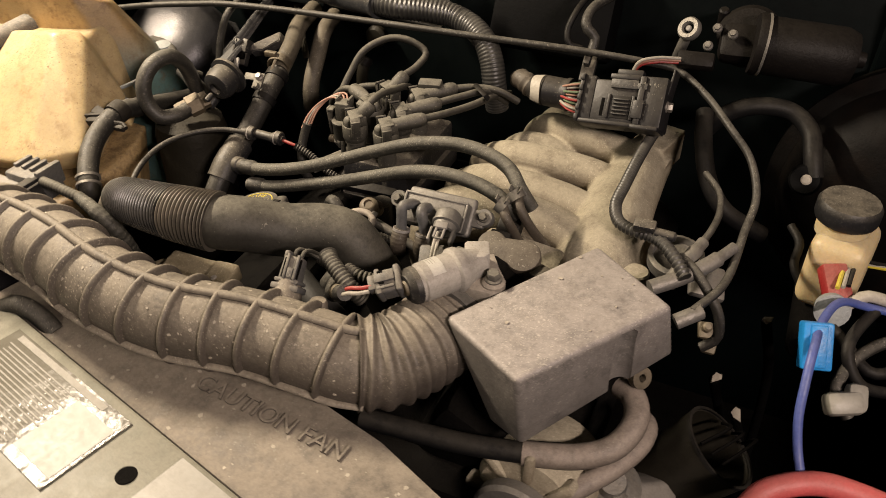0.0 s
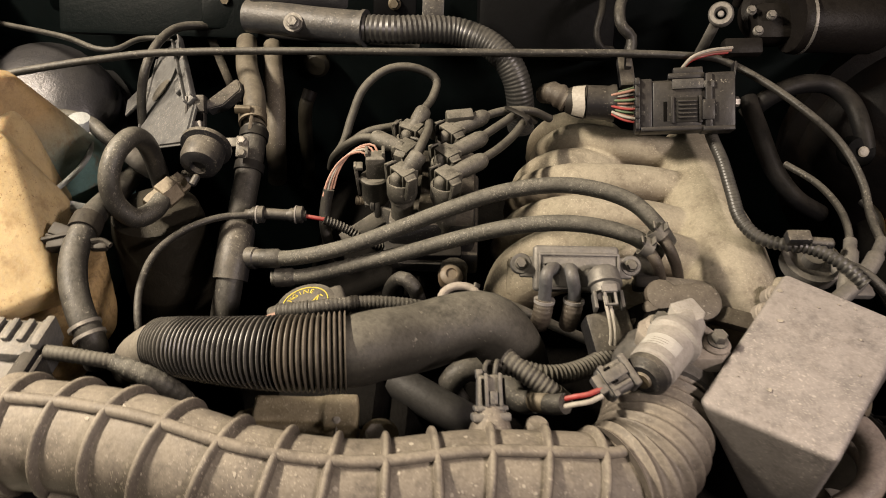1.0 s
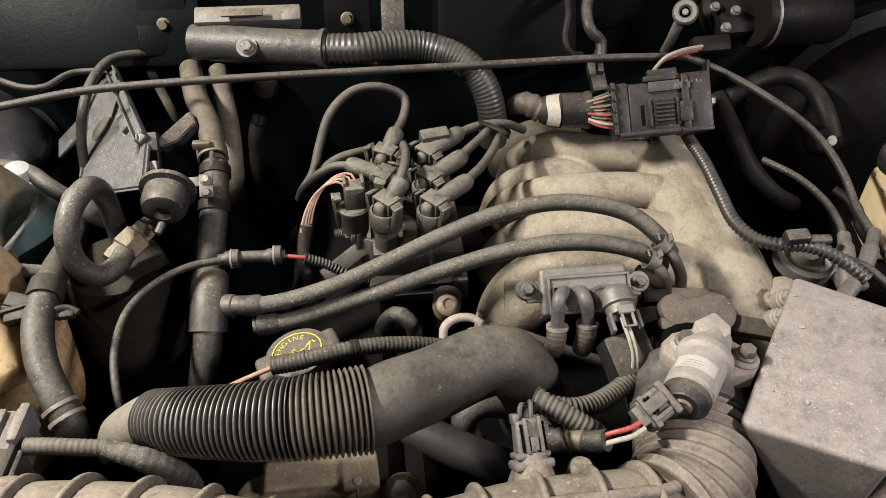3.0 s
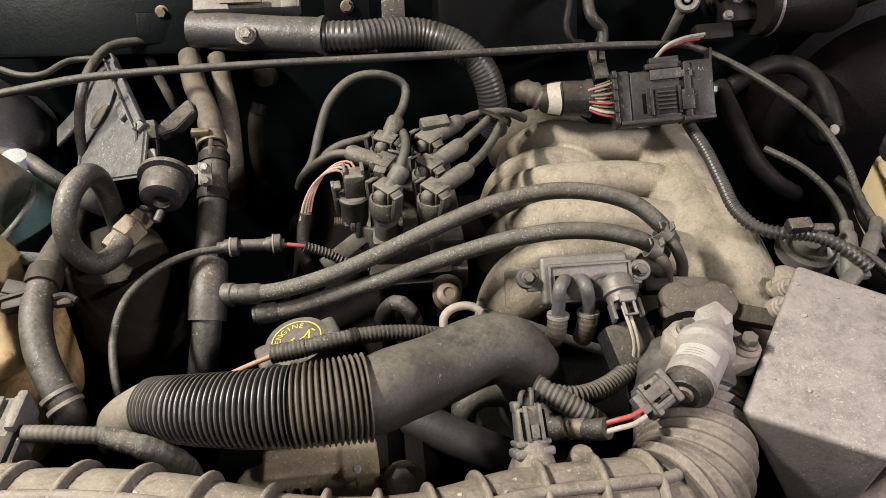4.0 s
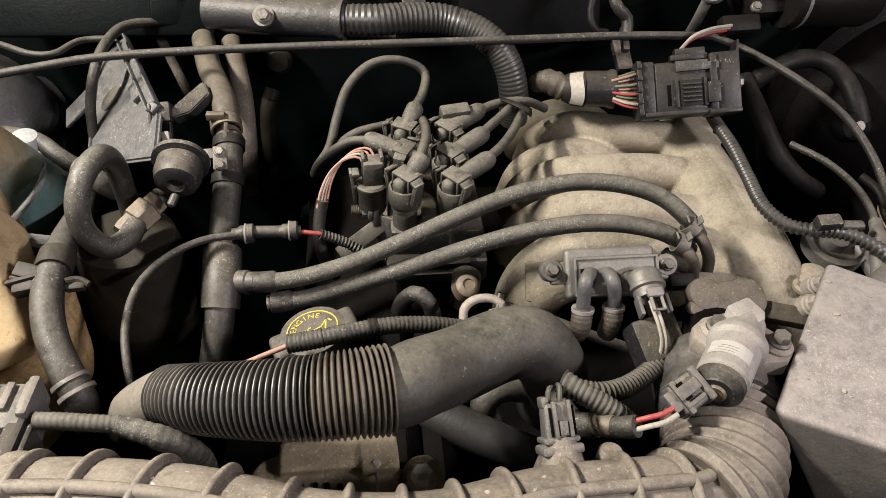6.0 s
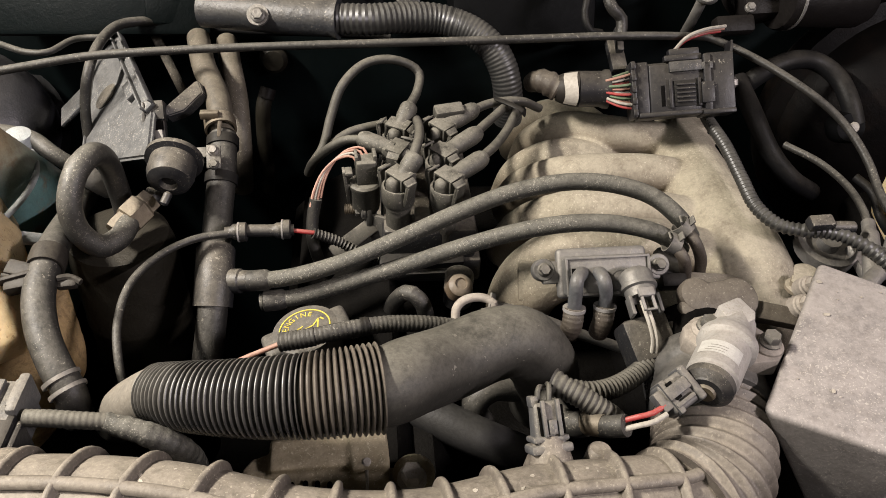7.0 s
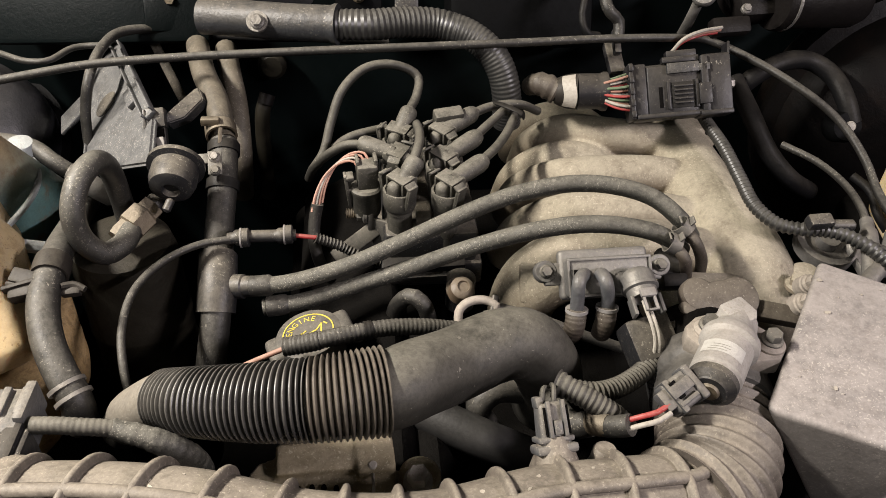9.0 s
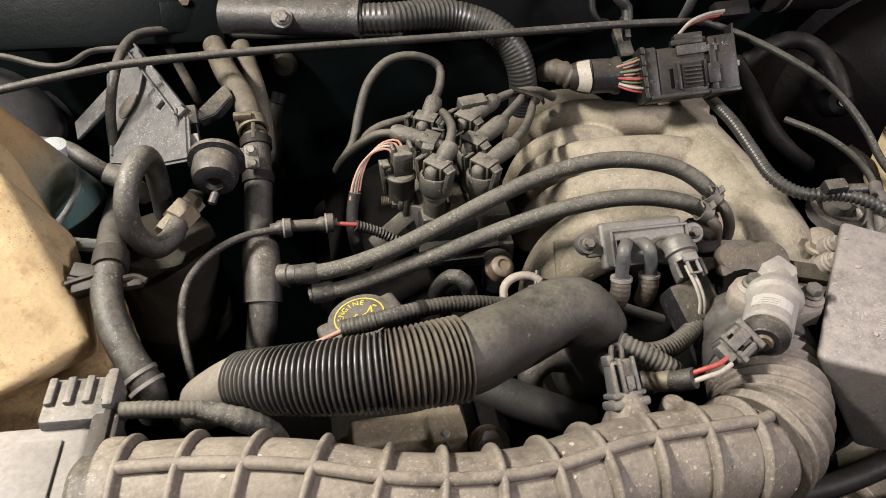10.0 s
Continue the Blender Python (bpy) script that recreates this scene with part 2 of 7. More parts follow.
navy_wire = material("blue_insulation", (0.06, 0.09, 0.30), 0.4, dust=0.15, scale=60)
white_wire = material("pale_insulation", (0.38, 0.355, 0.30), 0.5, dust=0.3, scale=60)
green_wire = material("green_insulation", (0.10, 0.16, 0.08), 0.5, dust=0.3, scale=60)
shroud_plastic = material("dusty_shroud_plastic", (0.075, 0.067, 0.058), 0.5, dust=0.8, dust_colour=(0.29, 0.25, 0.195), scale=22, specks=0.2, bump=0.14, lie=(-0.2, 0.7))
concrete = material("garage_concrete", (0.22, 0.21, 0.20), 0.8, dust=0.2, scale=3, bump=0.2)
# Unseen walls, painted dark to hold down bounced fill light
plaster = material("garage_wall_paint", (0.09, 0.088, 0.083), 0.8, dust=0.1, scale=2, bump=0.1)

# ---- mesh tools ----
ORIGIN = {}


def finish(name, bm, mat, smooth=38):
    mesh = bpy.data.meshes.new(name)
    bm.to_mesh(mesh)
    bm.free()
    mesh.materials.append(mat)
    mesh.polygons.foreach_set("use_smooth", [True] * len(mesh.polygons))
    mesh.set_sharp_from_angle(angle=radians(smooth))
    return mesh


def thing(name, base, label, category, group="", kind=""):
    ob = new(name)
    ob.location = base
    ob.empty_display_size = 0.02
    ORIGIN[ob] = Vector(base)
    return tagged(ob, label, category, group, kind)


def part(name, bm, mat, parent, label="", smooth=38):
    """One mesh under a thing or under a part; bm holds world places."""
    base = ORIGIN[parent]
    bm.transform(Matrix.Translation(-base))
    ob = new(name, finish(name, bm, mat, smooth))
    ob.parent = parent
    ORIGIN[ob] = base
    return tagged(ob, label) if label else ob


def solo(name, bm, mat, label, category, group="", kind="", smooth=38):
    """A thing that is one mesh; its origin is at the middle of its foot."""
    xs = [v.co for v in bm.verts]
    base = Vector((sum(c.x for c in xs) / len(xs), sum(c.y for c in xs) / len(xs), min(c.z for c in xs)))
    bm.transform(Matrix.Translation(-base))
    ob = new(name, finish(name, bm, mat, smooth))
    ob.location = base
    ORIGIN[ob] = base
    return tagged(ob, label, category, group, kind)


def B():
    return bmesh.new()


def axes(p, z, x=None):
    """A pose at p with its z axis along z and its x axis as near to x as can be."""
    z = Vector(z).normalized()
    x = Vector(x) if x is not None else (Vector((1, 0, 0)) if abs(z.x) < 0.9 else Vector((0, 1, 0)))
    x = (x - z * x.dot(z)).normalized()
    y = z.cross(x)
    return Matrix.Translation(p) @ Matrix((x, y, z)).transposed().to_4x4()


def rbox(bm, m, size, bevel=0.002, taper=(1, 1), segments=2):
    """A block of that size, centred on m, bevelled; taper: how much narrower its top is."""
    new_geo = bmesh.ops.create_cube(bm, size=1.0)
    verts = new_geo["verts"]
    for v in verts:
        k = taper if v.co.z > 0 else (1, 1)
        v.co = Vector((v.co.x * size[0] * k[0], v.co.y * size[1] * k[1], v.co.z * size[2]))
    bmesh.ops.transform(bm, matrix=m, verts=verts)
    if bevel:
        edges = list({e for v in verts for e in v.link_edges})
        bmesh.ops.bevel(bm, geom=edges, offset=bevel, segments=segments, affect="EDGES", profile=0.5)
    return bm


def hexa(bm, low, high, bevel=0.005, segments=3):
    """A block between two four-cornered rings."""
    a = [bm.verts.new(p) for p in low]
    b = [bm.verts.new(p) for p in high]
    faces = [bm.faces.new(a[::-1]), bm.faces.new(b)]
    for i in range(4):
        faces.append(bm.faces.new((a[i], a[(i + 1) % 4], b[(i + 1) % 4], b[i])))
    bmesh.ops.recalc_face_normals(bm, faces=faces)
    if bevel:
        edges = list({e for f in faces for e in f.edges})
        bmesh.ops.bevel(bm, geom=edges, offset=bevel, segments=segments, affect="EDGES", profile=0.5)
    return bm


def lathe(bm, m, profile, n=24):
    """Turns a profile of (radius, height) about the z axis of m."""
    rings = []
    for r, z in profile:
        if r < 1e-6:
            rings.append([bm.verts.new(m @ Vector((0, 0, z)))])
        else:
            rings.append([bm.verts.new(m @ Vector((r * math.cos(2 * math.pi * i / n), r * math.sin(2 * math.pi * i / n), z))) for i in range(n)])
    made = []
    for a, b in zip(rings, rings[1:]):
        for i in range(n):
            j = (i + 1) % n
            if len(a) == 1 and len(b) == 1:
                continue
            if len(a) == 1:
                made.append(bm.faces.new((a[0], b[j], b[i])))
            elif len(b) == 1:
                made.append(bm.faces.new((a[i], a[j], b[0])))
            else:
                made.append(bm.faces.new((a[i], a[j], b[j], b[i])))
    if len(rings[0]) > 1 and len(rings[-1]) > 1:
        a, b = rings[-1], rings[0]
        made += [bm.faces.new((a[i], a[(i + 1) % n], b[(i + 1) % n], b[i])) for i in range(n)]
    else:
        for ring in (rings[0], rings[-1]):
            if len(ring) > 1:
                made.append(bm.faces.new(ring))
    bmesh.ops.recalc_face_normals(bm, faces=made)
    return bm


def drum(bm, m, r, h, bevel=0.0015, n=24):
    b = min(bevel, r * 0.45, h * 0.45)
    return lathe(bm, m, [(0, 0), (r - b, 0), (r, b), (r, h - b), (r - b, h), (0, h)], n)


def hex_bolt(bm, p, z, r=0.006, h=0.005):
    """A flanged hexagon head at p, standing along z."""
    m = axes(p, z)
    lathe(bm, m, [(0, -0.002), (r * 1.3, -0.002), (r * 1.3, 0.0006), (r * 1.05, 0.0016), (0, 0.0016)], 18)
    lathe(bm, m, [(0, 0.0015), (r, 0.0015), (r, h * 0.85), (r * 0.86, h), (0, h)], 6)
    return bm


def prism(bm, m, outline, height, bevel=0.001):
    """An outline in the xy plane of m, raised by height."""
    low = [bm.verts.new(m @ Vector((x, y, 0))) for x, y in outline]
    high = [bm.verts.new(m @ Vector((x, y, height))) for x, y in outline]
    k = len(outline)
    faces = [bm.faces.new(low[::-1]), bm.faces.new(high)] + [bm.faces.new((low[i], low[(i + 1) % k], high[(i + 1) % k], high[i])) for i in range(k)]
    bmesh.ops.recalc_face_normals(bm, faces=faces)
    if bevel:
        bmesh.ops.bevel(bm, geom=list(set(faces[1].edges) | set(faces[0].edges)), offset=bevel, segments=2, affect="EDGES", profile=0.5)
    return bm


def spline(points, step):
    """Even points along a smooth line through the given ones."""
    p = np.array([tuple(q)[:3] for q in points], float)
    q = np.vstack([2 * p[0] - p[1], p, 2 * p[-1] - p[-2]])
    out = []
    for i in range(1, len(q) - 2):
        a, b, c, d = q[i - 1], q[i], q[i + 1], q[i + 2]
        ta = max(np.linalg.norm(b - a), 1e-6) ** 0.5
        tb = max(np.linalg.norm(c - b), 1e-6) ** 0.5
        tc = max(np.linalg.norm(d - c), 1e-6) ** 0.5
        m1 = tb * ((b - a) / ta - (c - a) / (ta + tb) + (c - b) / tb)
        m2 = tb * ((c - b) / tb - (d - b) / (tb + tc) + (d - c) / tc)
        k = 24
        for s in np.linspace(0, 1, k, endpoint=False):
            out.append((2 * s**3 - 3 * s**2 + 1) * b + (s**3 - 2 * s**2 + s) * m1 + (-2 * s**3 + 3 * s**2) * c + (s**3 - s**2) * m2)
    out.append(p[-1])
    out = np.array(out)
    length = np.concatenate([[0], np.cumsum(np.linalg.norm(np.diff(out, axis=0), axis=1))])
    count = max(2, int(round(length[-1] / step)) + 1)
    at = np.linspace(0, length[-1], count)
    return np.stack([np.interp(at, length, out[:, i]) for i in range(3)], 1), at


def sweep(bm, points, radius, n=16, step=0.006, squash=None):
    """A round tube along a smooth line. radius: metres, or a function of the way along and the whole length. squash: (wide, high)."""
    c, s = spline(points, step)
    total = s[-1]
    t = np.gradient(c, axis=0)
    t /= np.linalg.norm(t, axis=1)[:, None]
    up = np.array([0, 0, 1.0]) if abs(t[0][2]) < 0.9 else np.array([0, 1.0, 0])
    side = np.cross(t[0], up)
    rings = []
    for i in range(len(c)):
        side = side - t[i] * side.dot(t[i])
        side /= np.linalg.norm(side)
        over = np.cross(side, t[i])
        r = radius(s[i], total) if callable(radius) else radius
        w, h = squash or (1, 1)
        rings.append([bm.verts.new(c[i] + r * (w * math.cos(2 * math.pi * k / n) * side + h * math.sin(2 * math.pi * k / n) * over)) for k in range(n)])
    for a, b in zip(rings, rings[1:]):
        for k in range(n):
            bm.faces.new((a[k], a[(k + 1) % n], b[(k + 1) % n], b[k]))
    bm.faces.new(rings[0][::-1])
    bm.faces.new(rings[-1])
    return bm


def ribbed(r, depth, pitch, lo=0.0, hi=1e9, sharp=1.0):
    """A radius that rises and falls every pitch metres."""
    def value(s, total):
        if s < lo or s > hi:
            return r - depth * 0.4
        return r - depth * (0.5 - 0.5 * math.cos(2 * math.pi * s / pitch)) ** sharp
    return value


def at_length(points, s):
    """The place and direction s metres along a smooth line."""
    c, at = spline(points, 0.002)
    i = int(np.clip(np.searchsorted(at, s), 1, len(c) - 2))
    d = c[i + 1] - c[i - 1]
    return Vector(c[i]), Vector(d / np.linalg.norm(d))


def hose(name, points, r, mat, label, category="hose", step=0.006, n=14, group=""):
    return solo(name, sweep(B(), points, r, n, step), mat, label, category, group)


def lettering(text, m, size, mat, parent, name="lettering", depth=0.0006, align="CENTER"):
    """Raised letters on the xy plane of m."""
    data = bpy.data.curves.new(name, "FONT")
    data.body, data.size, data.extrude, data.align_x, data.align_y = text, size, depth, align, "CENTER"
    ob = new(name, data)
    mesh = bpy.data.meshes.new_from_object(ob.evaluated_get(bpy.context.evaluated_depsgraph_get()))
    bpy.data.objects.remove(ob)
    bm = B()
    bm.from_mesh(mesh)
    bm.transform(m)
    return part(name, bm, mat, parent)


def cast_mesh(bm, voxel, rounds):
    """Melts the overlapping shapes of bm into one skin with soft fillets, as in a casting."""
    mesh = bpy.data.meshes.new("cast")
    bm.to_mesh(mesh)
    bm.free()
    ob = new("cast", mesh)
    melt = ob.modifiers.new("melt", "REMESH")
    melt.mode, melt.voxel_size = "VOXEL", voxel
    ease = ob.modifiers.new("ease", "SMOOTH")
    ease.factor, ease.iterations = 0.5, rounds
    done = bpy.data.meshes.new_from_object(ob.evaluated_get(bpy.context.evaluated_depsgraph_get()))
    bpy.data.objects.remove(ob)
    out = bmesh.new()
    out.from_mesh(done)
    return out


bottle_paint = material("worn_brown_black_paint", (0.012, 0.0105, 0.007), 0.5, spec=0.22, dust=0.06, scale=30)
pale_metal = material("pale_dusty_aluminium", (0.34, 0.322, 0.29), 0.5, metal=0.2, dust=0.5, dust_colour=(0.40, 0.36, 0.30), specks=0.4, scale=60, bump=0.15)
flange_metal = material("dusty_grey_casting", (0.24, 0.215, 0.18), 0.55, metal=0.1, dust=0.7, dust_colour=(0.40, 0.35, 0.285), specks=0.4, scale=60, bump=0.25, lie=(-0.2, 0.8))


def flake(bm, p, normal, size, rng):
    """A thin irregular chip of dried dirt lying at p."""
    n = rng.randint(5, 8)
    turn, stretch = rng.uniform(0, 6.28), rng.uniform(0.5, 1.0)
    outline = [(size * rng.uniform(0.6, 1.1) * math.cos(6.2832 * k / n), stretch * size * rng.uniform(0.6, 1.1) * math.sin(6.2832 * k / n)) for k in range(n)]
    prism(bm, axes(p, normal, (math.cos(turn), math.sin(turn), 0.1)), outline, 0.00035, 0)


def hull(points):
    """The smallest skin round the given points."""
    bm = bmesh.new()
    for p in points:
        bm.verts.new(p)
    bmesh.ops.convex_hull(bm, input=list(bm.verts))
    bmesh.ops.delete(bm, geom=[v for v in bm.verts if not v.link_faces], context="VERTS")
    return bm


def carve(bm, tool):
    """Takes the shape of tool out of bm."""
    obs = []
    for shape_bm in (bm, tool):
        mesh = bpy.data.meshes.new("carve")
        shape_bm.to_mesh(mesh)
        shape_bm.free()
        obs.append(new("carve", mesh))
    cut = obs[0].modifiers.new("cut", "BOOLEAN")
    cut.operation, cut.object, cut.solver = "DIFFERENCE", obs[1], "EXACT"
    done = bpy.data.meshes.new_from_object(obs[0].evaluated_get(bpy.context.evaluated_depsgraph_get()))
    for ob in obs:
        bpy.data.objects.remove(ob)
    out = bmesh.new()
    out.from_mesh(done)
    return out

# ---- setting ----
b = B()
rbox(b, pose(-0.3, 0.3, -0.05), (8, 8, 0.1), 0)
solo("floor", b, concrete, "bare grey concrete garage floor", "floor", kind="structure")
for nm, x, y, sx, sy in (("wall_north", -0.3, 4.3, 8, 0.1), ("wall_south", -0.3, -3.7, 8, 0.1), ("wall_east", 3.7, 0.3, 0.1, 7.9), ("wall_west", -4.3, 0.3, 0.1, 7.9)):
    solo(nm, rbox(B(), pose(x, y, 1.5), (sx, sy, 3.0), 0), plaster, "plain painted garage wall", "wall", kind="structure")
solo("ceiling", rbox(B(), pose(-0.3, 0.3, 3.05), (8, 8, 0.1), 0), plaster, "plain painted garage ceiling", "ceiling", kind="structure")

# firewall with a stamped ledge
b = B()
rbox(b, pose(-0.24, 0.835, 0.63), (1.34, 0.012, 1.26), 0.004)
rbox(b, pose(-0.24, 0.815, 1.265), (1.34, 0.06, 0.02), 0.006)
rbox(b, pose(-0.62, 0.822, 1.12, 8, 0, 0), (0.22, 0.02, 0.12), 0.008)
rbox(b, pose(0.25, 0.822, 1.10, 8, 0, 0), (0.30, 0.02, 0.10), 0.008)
solo("firewall", b, paint, "green painted sheet metal firewall, darkened for hood shade", "firewall", kind="structure")
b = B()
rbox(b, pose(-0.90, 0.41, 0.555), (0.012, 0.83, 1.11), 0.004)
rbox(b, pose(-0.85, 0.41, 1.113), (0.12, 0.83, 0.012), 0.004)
solo("inner_wing", b, shade_grime, "dirty inner wing panel of the car, near black for shade", "car panel", kind="structure")
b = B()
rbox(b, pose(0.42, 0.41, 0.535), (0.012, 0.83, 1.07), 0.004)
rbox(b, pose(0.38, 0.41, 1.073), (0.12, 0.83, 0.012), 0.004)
solo("inner_wing", b, shade_grime, "dirty inner wing panel of the car, near black for shade", "car panel", kind="structure")
# Unseen tray, added to keep the depths of the bay dark
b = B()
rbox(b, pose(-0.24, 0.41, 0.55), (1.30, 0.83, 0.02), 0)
solo("added_undertray", b, shade_grime, "added tray closing the bay below, near black for shade", "tray", kind="structure")

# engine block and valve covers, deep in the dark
engine = thing("engine_block", (-0.25, 0.5, 0.63), "oily engine block deep in the bay, near black for shade", "engine")
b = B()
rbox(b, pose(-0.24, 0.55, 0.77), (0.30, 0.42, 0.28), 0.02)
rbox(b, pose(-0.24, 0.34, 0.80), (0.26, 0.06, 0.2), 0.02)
part("block", b, shade_grime, engine)
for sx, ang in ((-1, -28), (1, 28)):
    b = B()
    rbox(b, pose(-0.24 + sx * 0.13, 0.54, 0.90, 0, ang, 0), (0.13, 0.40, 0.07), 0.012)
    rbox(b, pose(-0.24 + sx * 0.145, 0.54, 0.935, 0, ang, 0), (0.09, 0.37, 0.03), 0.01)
    part("valve_cover", b, shade_grime, engine)

# ---- radiator support and fan shroud ----
support = thing("radiator_support", (-0.35, 0.19, 0.90), "pale green painted metal crossmember with labels", "car panel")
P0 = Vector((-0.5027, 0.2734, 0.9880))
P1 = Vector((-0.2258, 0.2010, 0.9880))
along = (P1 - P0).normalized()
side = Vector((0, 0, 1)).cross(along)
b = B()
sm = axes(P0 + along * 0.1, (0, 0, 1), along)
rbox(b, sm @ pose(0.15, -0.09, -0.006), (0.75, 0.18, 0.012), 0.004)
part("crossmember", b, support_paint, support)
part("rear_lip", rbox(B(), sm @ pose(0.15, -0.004, -0.04), (0.75, 0.006, 0.055), 0.002), support_paint, support)
part("front_lip", rbox(B(), sm @ pose(0.15, -0.177, -0.05), (0.75, 0.006, 0.075), 0.002), support_paint, support)

solo("radiator_panel", rbox(B(), sm @ pose(0.15, -0.09, -0.50), (0.74, 0.12, 0.96), 0.004), shade_grime, "plain added radiator panel below the crossmember, near black for shade", "radiator", kind="structure")

# ---- air intake ----
DUCT = [(-0.5480, 0.3150, 1.0340), (-0.5113, 0.3130, 1.0345), (-0.4615, 0.3045, 1.0358), (-0.4039, 0.2922, 1.0293), (-0.3464, 0.2926, 1.0218), (-0.2845, 0.3065, 1.0168), (-0.2389, 0.3112, 1.0128), (-0.2073, 0.3177, 1.0060), (-0.1919, 0.3276, 1.0040)]
DR = 0.0302
duct = thing("air_intake_duct", (DUCT[4][0], DUCT[4][1], 0.97), "dusty grey-brown ribbed plastic air intake duct", "air duct")
part("pipe", sweep(B(), DUCT, DR + 0.0002, 32, 0.006), duct_plastic, duct)
c, s = spline(DUCT, 0.002)
k = 0
while 0.0103 + k * 0.0292 < s[-1] - 0.01:
    p, d = at_length(DUCT, 0.0103 + k * 0.0292)
    d = Matrix.Rotation(radians(-7), 3, "Z") @ d
    part("rib", lathe(B(), axes(p, d), [(DR - 0.0012 + 0.0056 * math.exp(-(0.0008 * q / 0.0026) ** 4), 0.0008 * q) for q in range(-6, 7)], 40), duct_plastic, duct, smooth=80)
    k += 1
# seam along the top
seam = []
for i in range(6, len(c) - 6, 6):
    t = Vector(c[i + 1] - c[i - 1]).normalized()
    out = Vector((0, -0.02, 1))
    out = (out - t * out.dot(t)).normalized()
    seam.append(Vector(c[i]) + out * (DR + 0.0016))
part("seam", sweep(B(), seam, 0.0032, 10, 0.008, (1.1, 0.9)), duct_plastic, duct)
low_seam = []
for i in range(20, len(c) - 6, 6):
    t = Vector(c[i + 1] - c[i - 1]).normalized()
    out = Vector((0, -1, -0.35))
    out = (out - t * out.dot(t)).normalized()
    low_seam.append(Vector(c[i]) + out * (DR + 0.0018))
part("lower_seam", sweep(B(), low_seam, 0.0028, 10, 0.008, (1.2, 0.7)), duct_plastic, duct)
rng = random.Random(5)
b = B()
for k in range(95):
    q = rng.choice((rng.uniform(0.5, 0.8), rng.uniform(0.15, 0.98)))
    p, t = at_length(DUCT, q * s[-1])
    a = radians(rng.uniform(-35, 95))
    out = Vector((0, -math.sin(a), math.cos(a)))
    out = (out - t * out.dot(t)).normalized()
    flake(b, p + out * DR, out, rng.choice((0.0006, 0.0008, 0.001, 0.0013, 0.0017)), rng)
tagged(part("dried_mud", b, mud_and_lit_floor, duct), "dried pale mud flakes", kind="stuff")
# accordion elbow towards the throttle
ELBOW = [DUCT[-2], DUCT[-1]] + [(-0.1794, 0.3443, 1.0040), (-0.1708, 0.3664, 1.0030), (-0.1653, 0.3879, 1.0020), (-0.1611, 0.4106, 1.0000)]
part("accordion", sweep(B(), ELBOW, ribbed(0.0355, 0.0034, 0.0088, sharp=0.9), 40, 0.0008), duct_plastic, duct)
for q in ((-0.2800, 0.3407, 1.0300), (-0.2505, 0.3392, 1.0250)):
    b = B()
    lathe(b, axes((q[0], q[1] - 0.004, q[2] - 0.012), (0.05, 0.25, 1)), [(0, 0), (0.0105, 0), (0.0090, 0.008), (0.0076, 0.012), (0.0066, 0.019), (0.0054, 0.0205), (0, 0.0205)], 22)
    part("nipple", b, duct_plastic, duct)

# air meter at the end of the duct
maf = thing("air_flow_meter", (-0.58, 0.33, 0.97), "grey plastic air flow meter with a dusty connector", "air flow meter")
e0, ed = at_length(DUCT, 0.006)
part("clamp_ring", lathe(B(), axes(e0, ed), [(DR - 0.002, -0.006), (DR + 0.0030, -0.006), (DR + 0.0036, -0.003), (DR + 0.0030, 0.004), (DR - 0.002, 0.005)], 40), duct_plastic, maf, "pale dusty duct cuff")
part("barrel", drum(B(), axes(e0 - ed * 0.020, ed, (0, 0, 1)), DR - 0.004, 0.018, 0.003, 32), plastic, maf)
eh = Vector((ed.x, ed.y, 0)).normalized()
hm = axes((-0.5960, 0.3350, 1.0020), (0, 0, 1), eh)
b = B()
rbox(b, hm, (0.070, 0.070, 0.070), 0.005, segments=3)
rbox(b, hm @ pose(-0.004, -0.002, 0.0355), (0.052, 0.050, 0.003), 0.001)
part("housing", b, pale_grey_plastic, maf)
b = B()
rbox(b, hm @ pose(0.0400, 0.000, 0.002), (0.0100, 0.078, 0.080), 0.0025)
rbox(b, hm @ pose(0.0465, 0.000, 0.002), (0.0040, 0.070, 0.074), 0.0015)
part("end_flange", b, connector_plastic, maf, "black end flange")
part("cuff_screw", drum(B(), axes(e0 + Vector((0.000, -0.024, 0.030)), (0.2, -0.6, 0.7)), 0.0036, 0.006, 0.001, 14), rubber_clean, maf, "black clamp screw")
qm = axes((-0.568, 0.383, 1.036), (0, 0, 1), eh)
b = B()
rbox(b, qm @ pose(0, -0.004, -0.006), (0.036, 0.030, 0.028), 0.003)
part("connector", b, grey_plastic, maf)
for k in range(4):
    part("connector_rib", rbox(B(), qm @ pose(-0.014 + 0.0095 * k, 0, 0.0095), (0.0042, 0.018, 0.003), 0.001), grey_plastic, maf)
part("connector_collar", rbox(B(), qm @ pose(0.016, 0, 0.001), (0.006, 0.026, 0.021), 0.002), grey_plastic, maf)

# ---- upper radiator hose with a corrugated sleeve ----
RH = [(-0.5226, 0.4112, 0.9820), (-0.5063, 0.4048, 1.0040), (-0.4892, 0.3984, 1.0210), (-0.4682, 0.3859, 1.0330), (-0.4438, 0.3781, 1.0400), (-0.4161, 0.3730, 1.0450), (-0.3893, 0.3726, 1.0470), (-0.3616, 0.3762, 1.0460), (-0.3479, 0.3860, 1.0420), (-0.3240, 0.4055, 1.0300), (-0.2947, 0.4220, 1.0270), (-0.2770, 0.4273, 1.0225), (-0.2630, 0.4286, 1.0050), (-0.2530, 0.4380, 0.9750), (-0.2490, 0.4518, 0.9400), (-0.2420, 0.4835, 0.8900)]
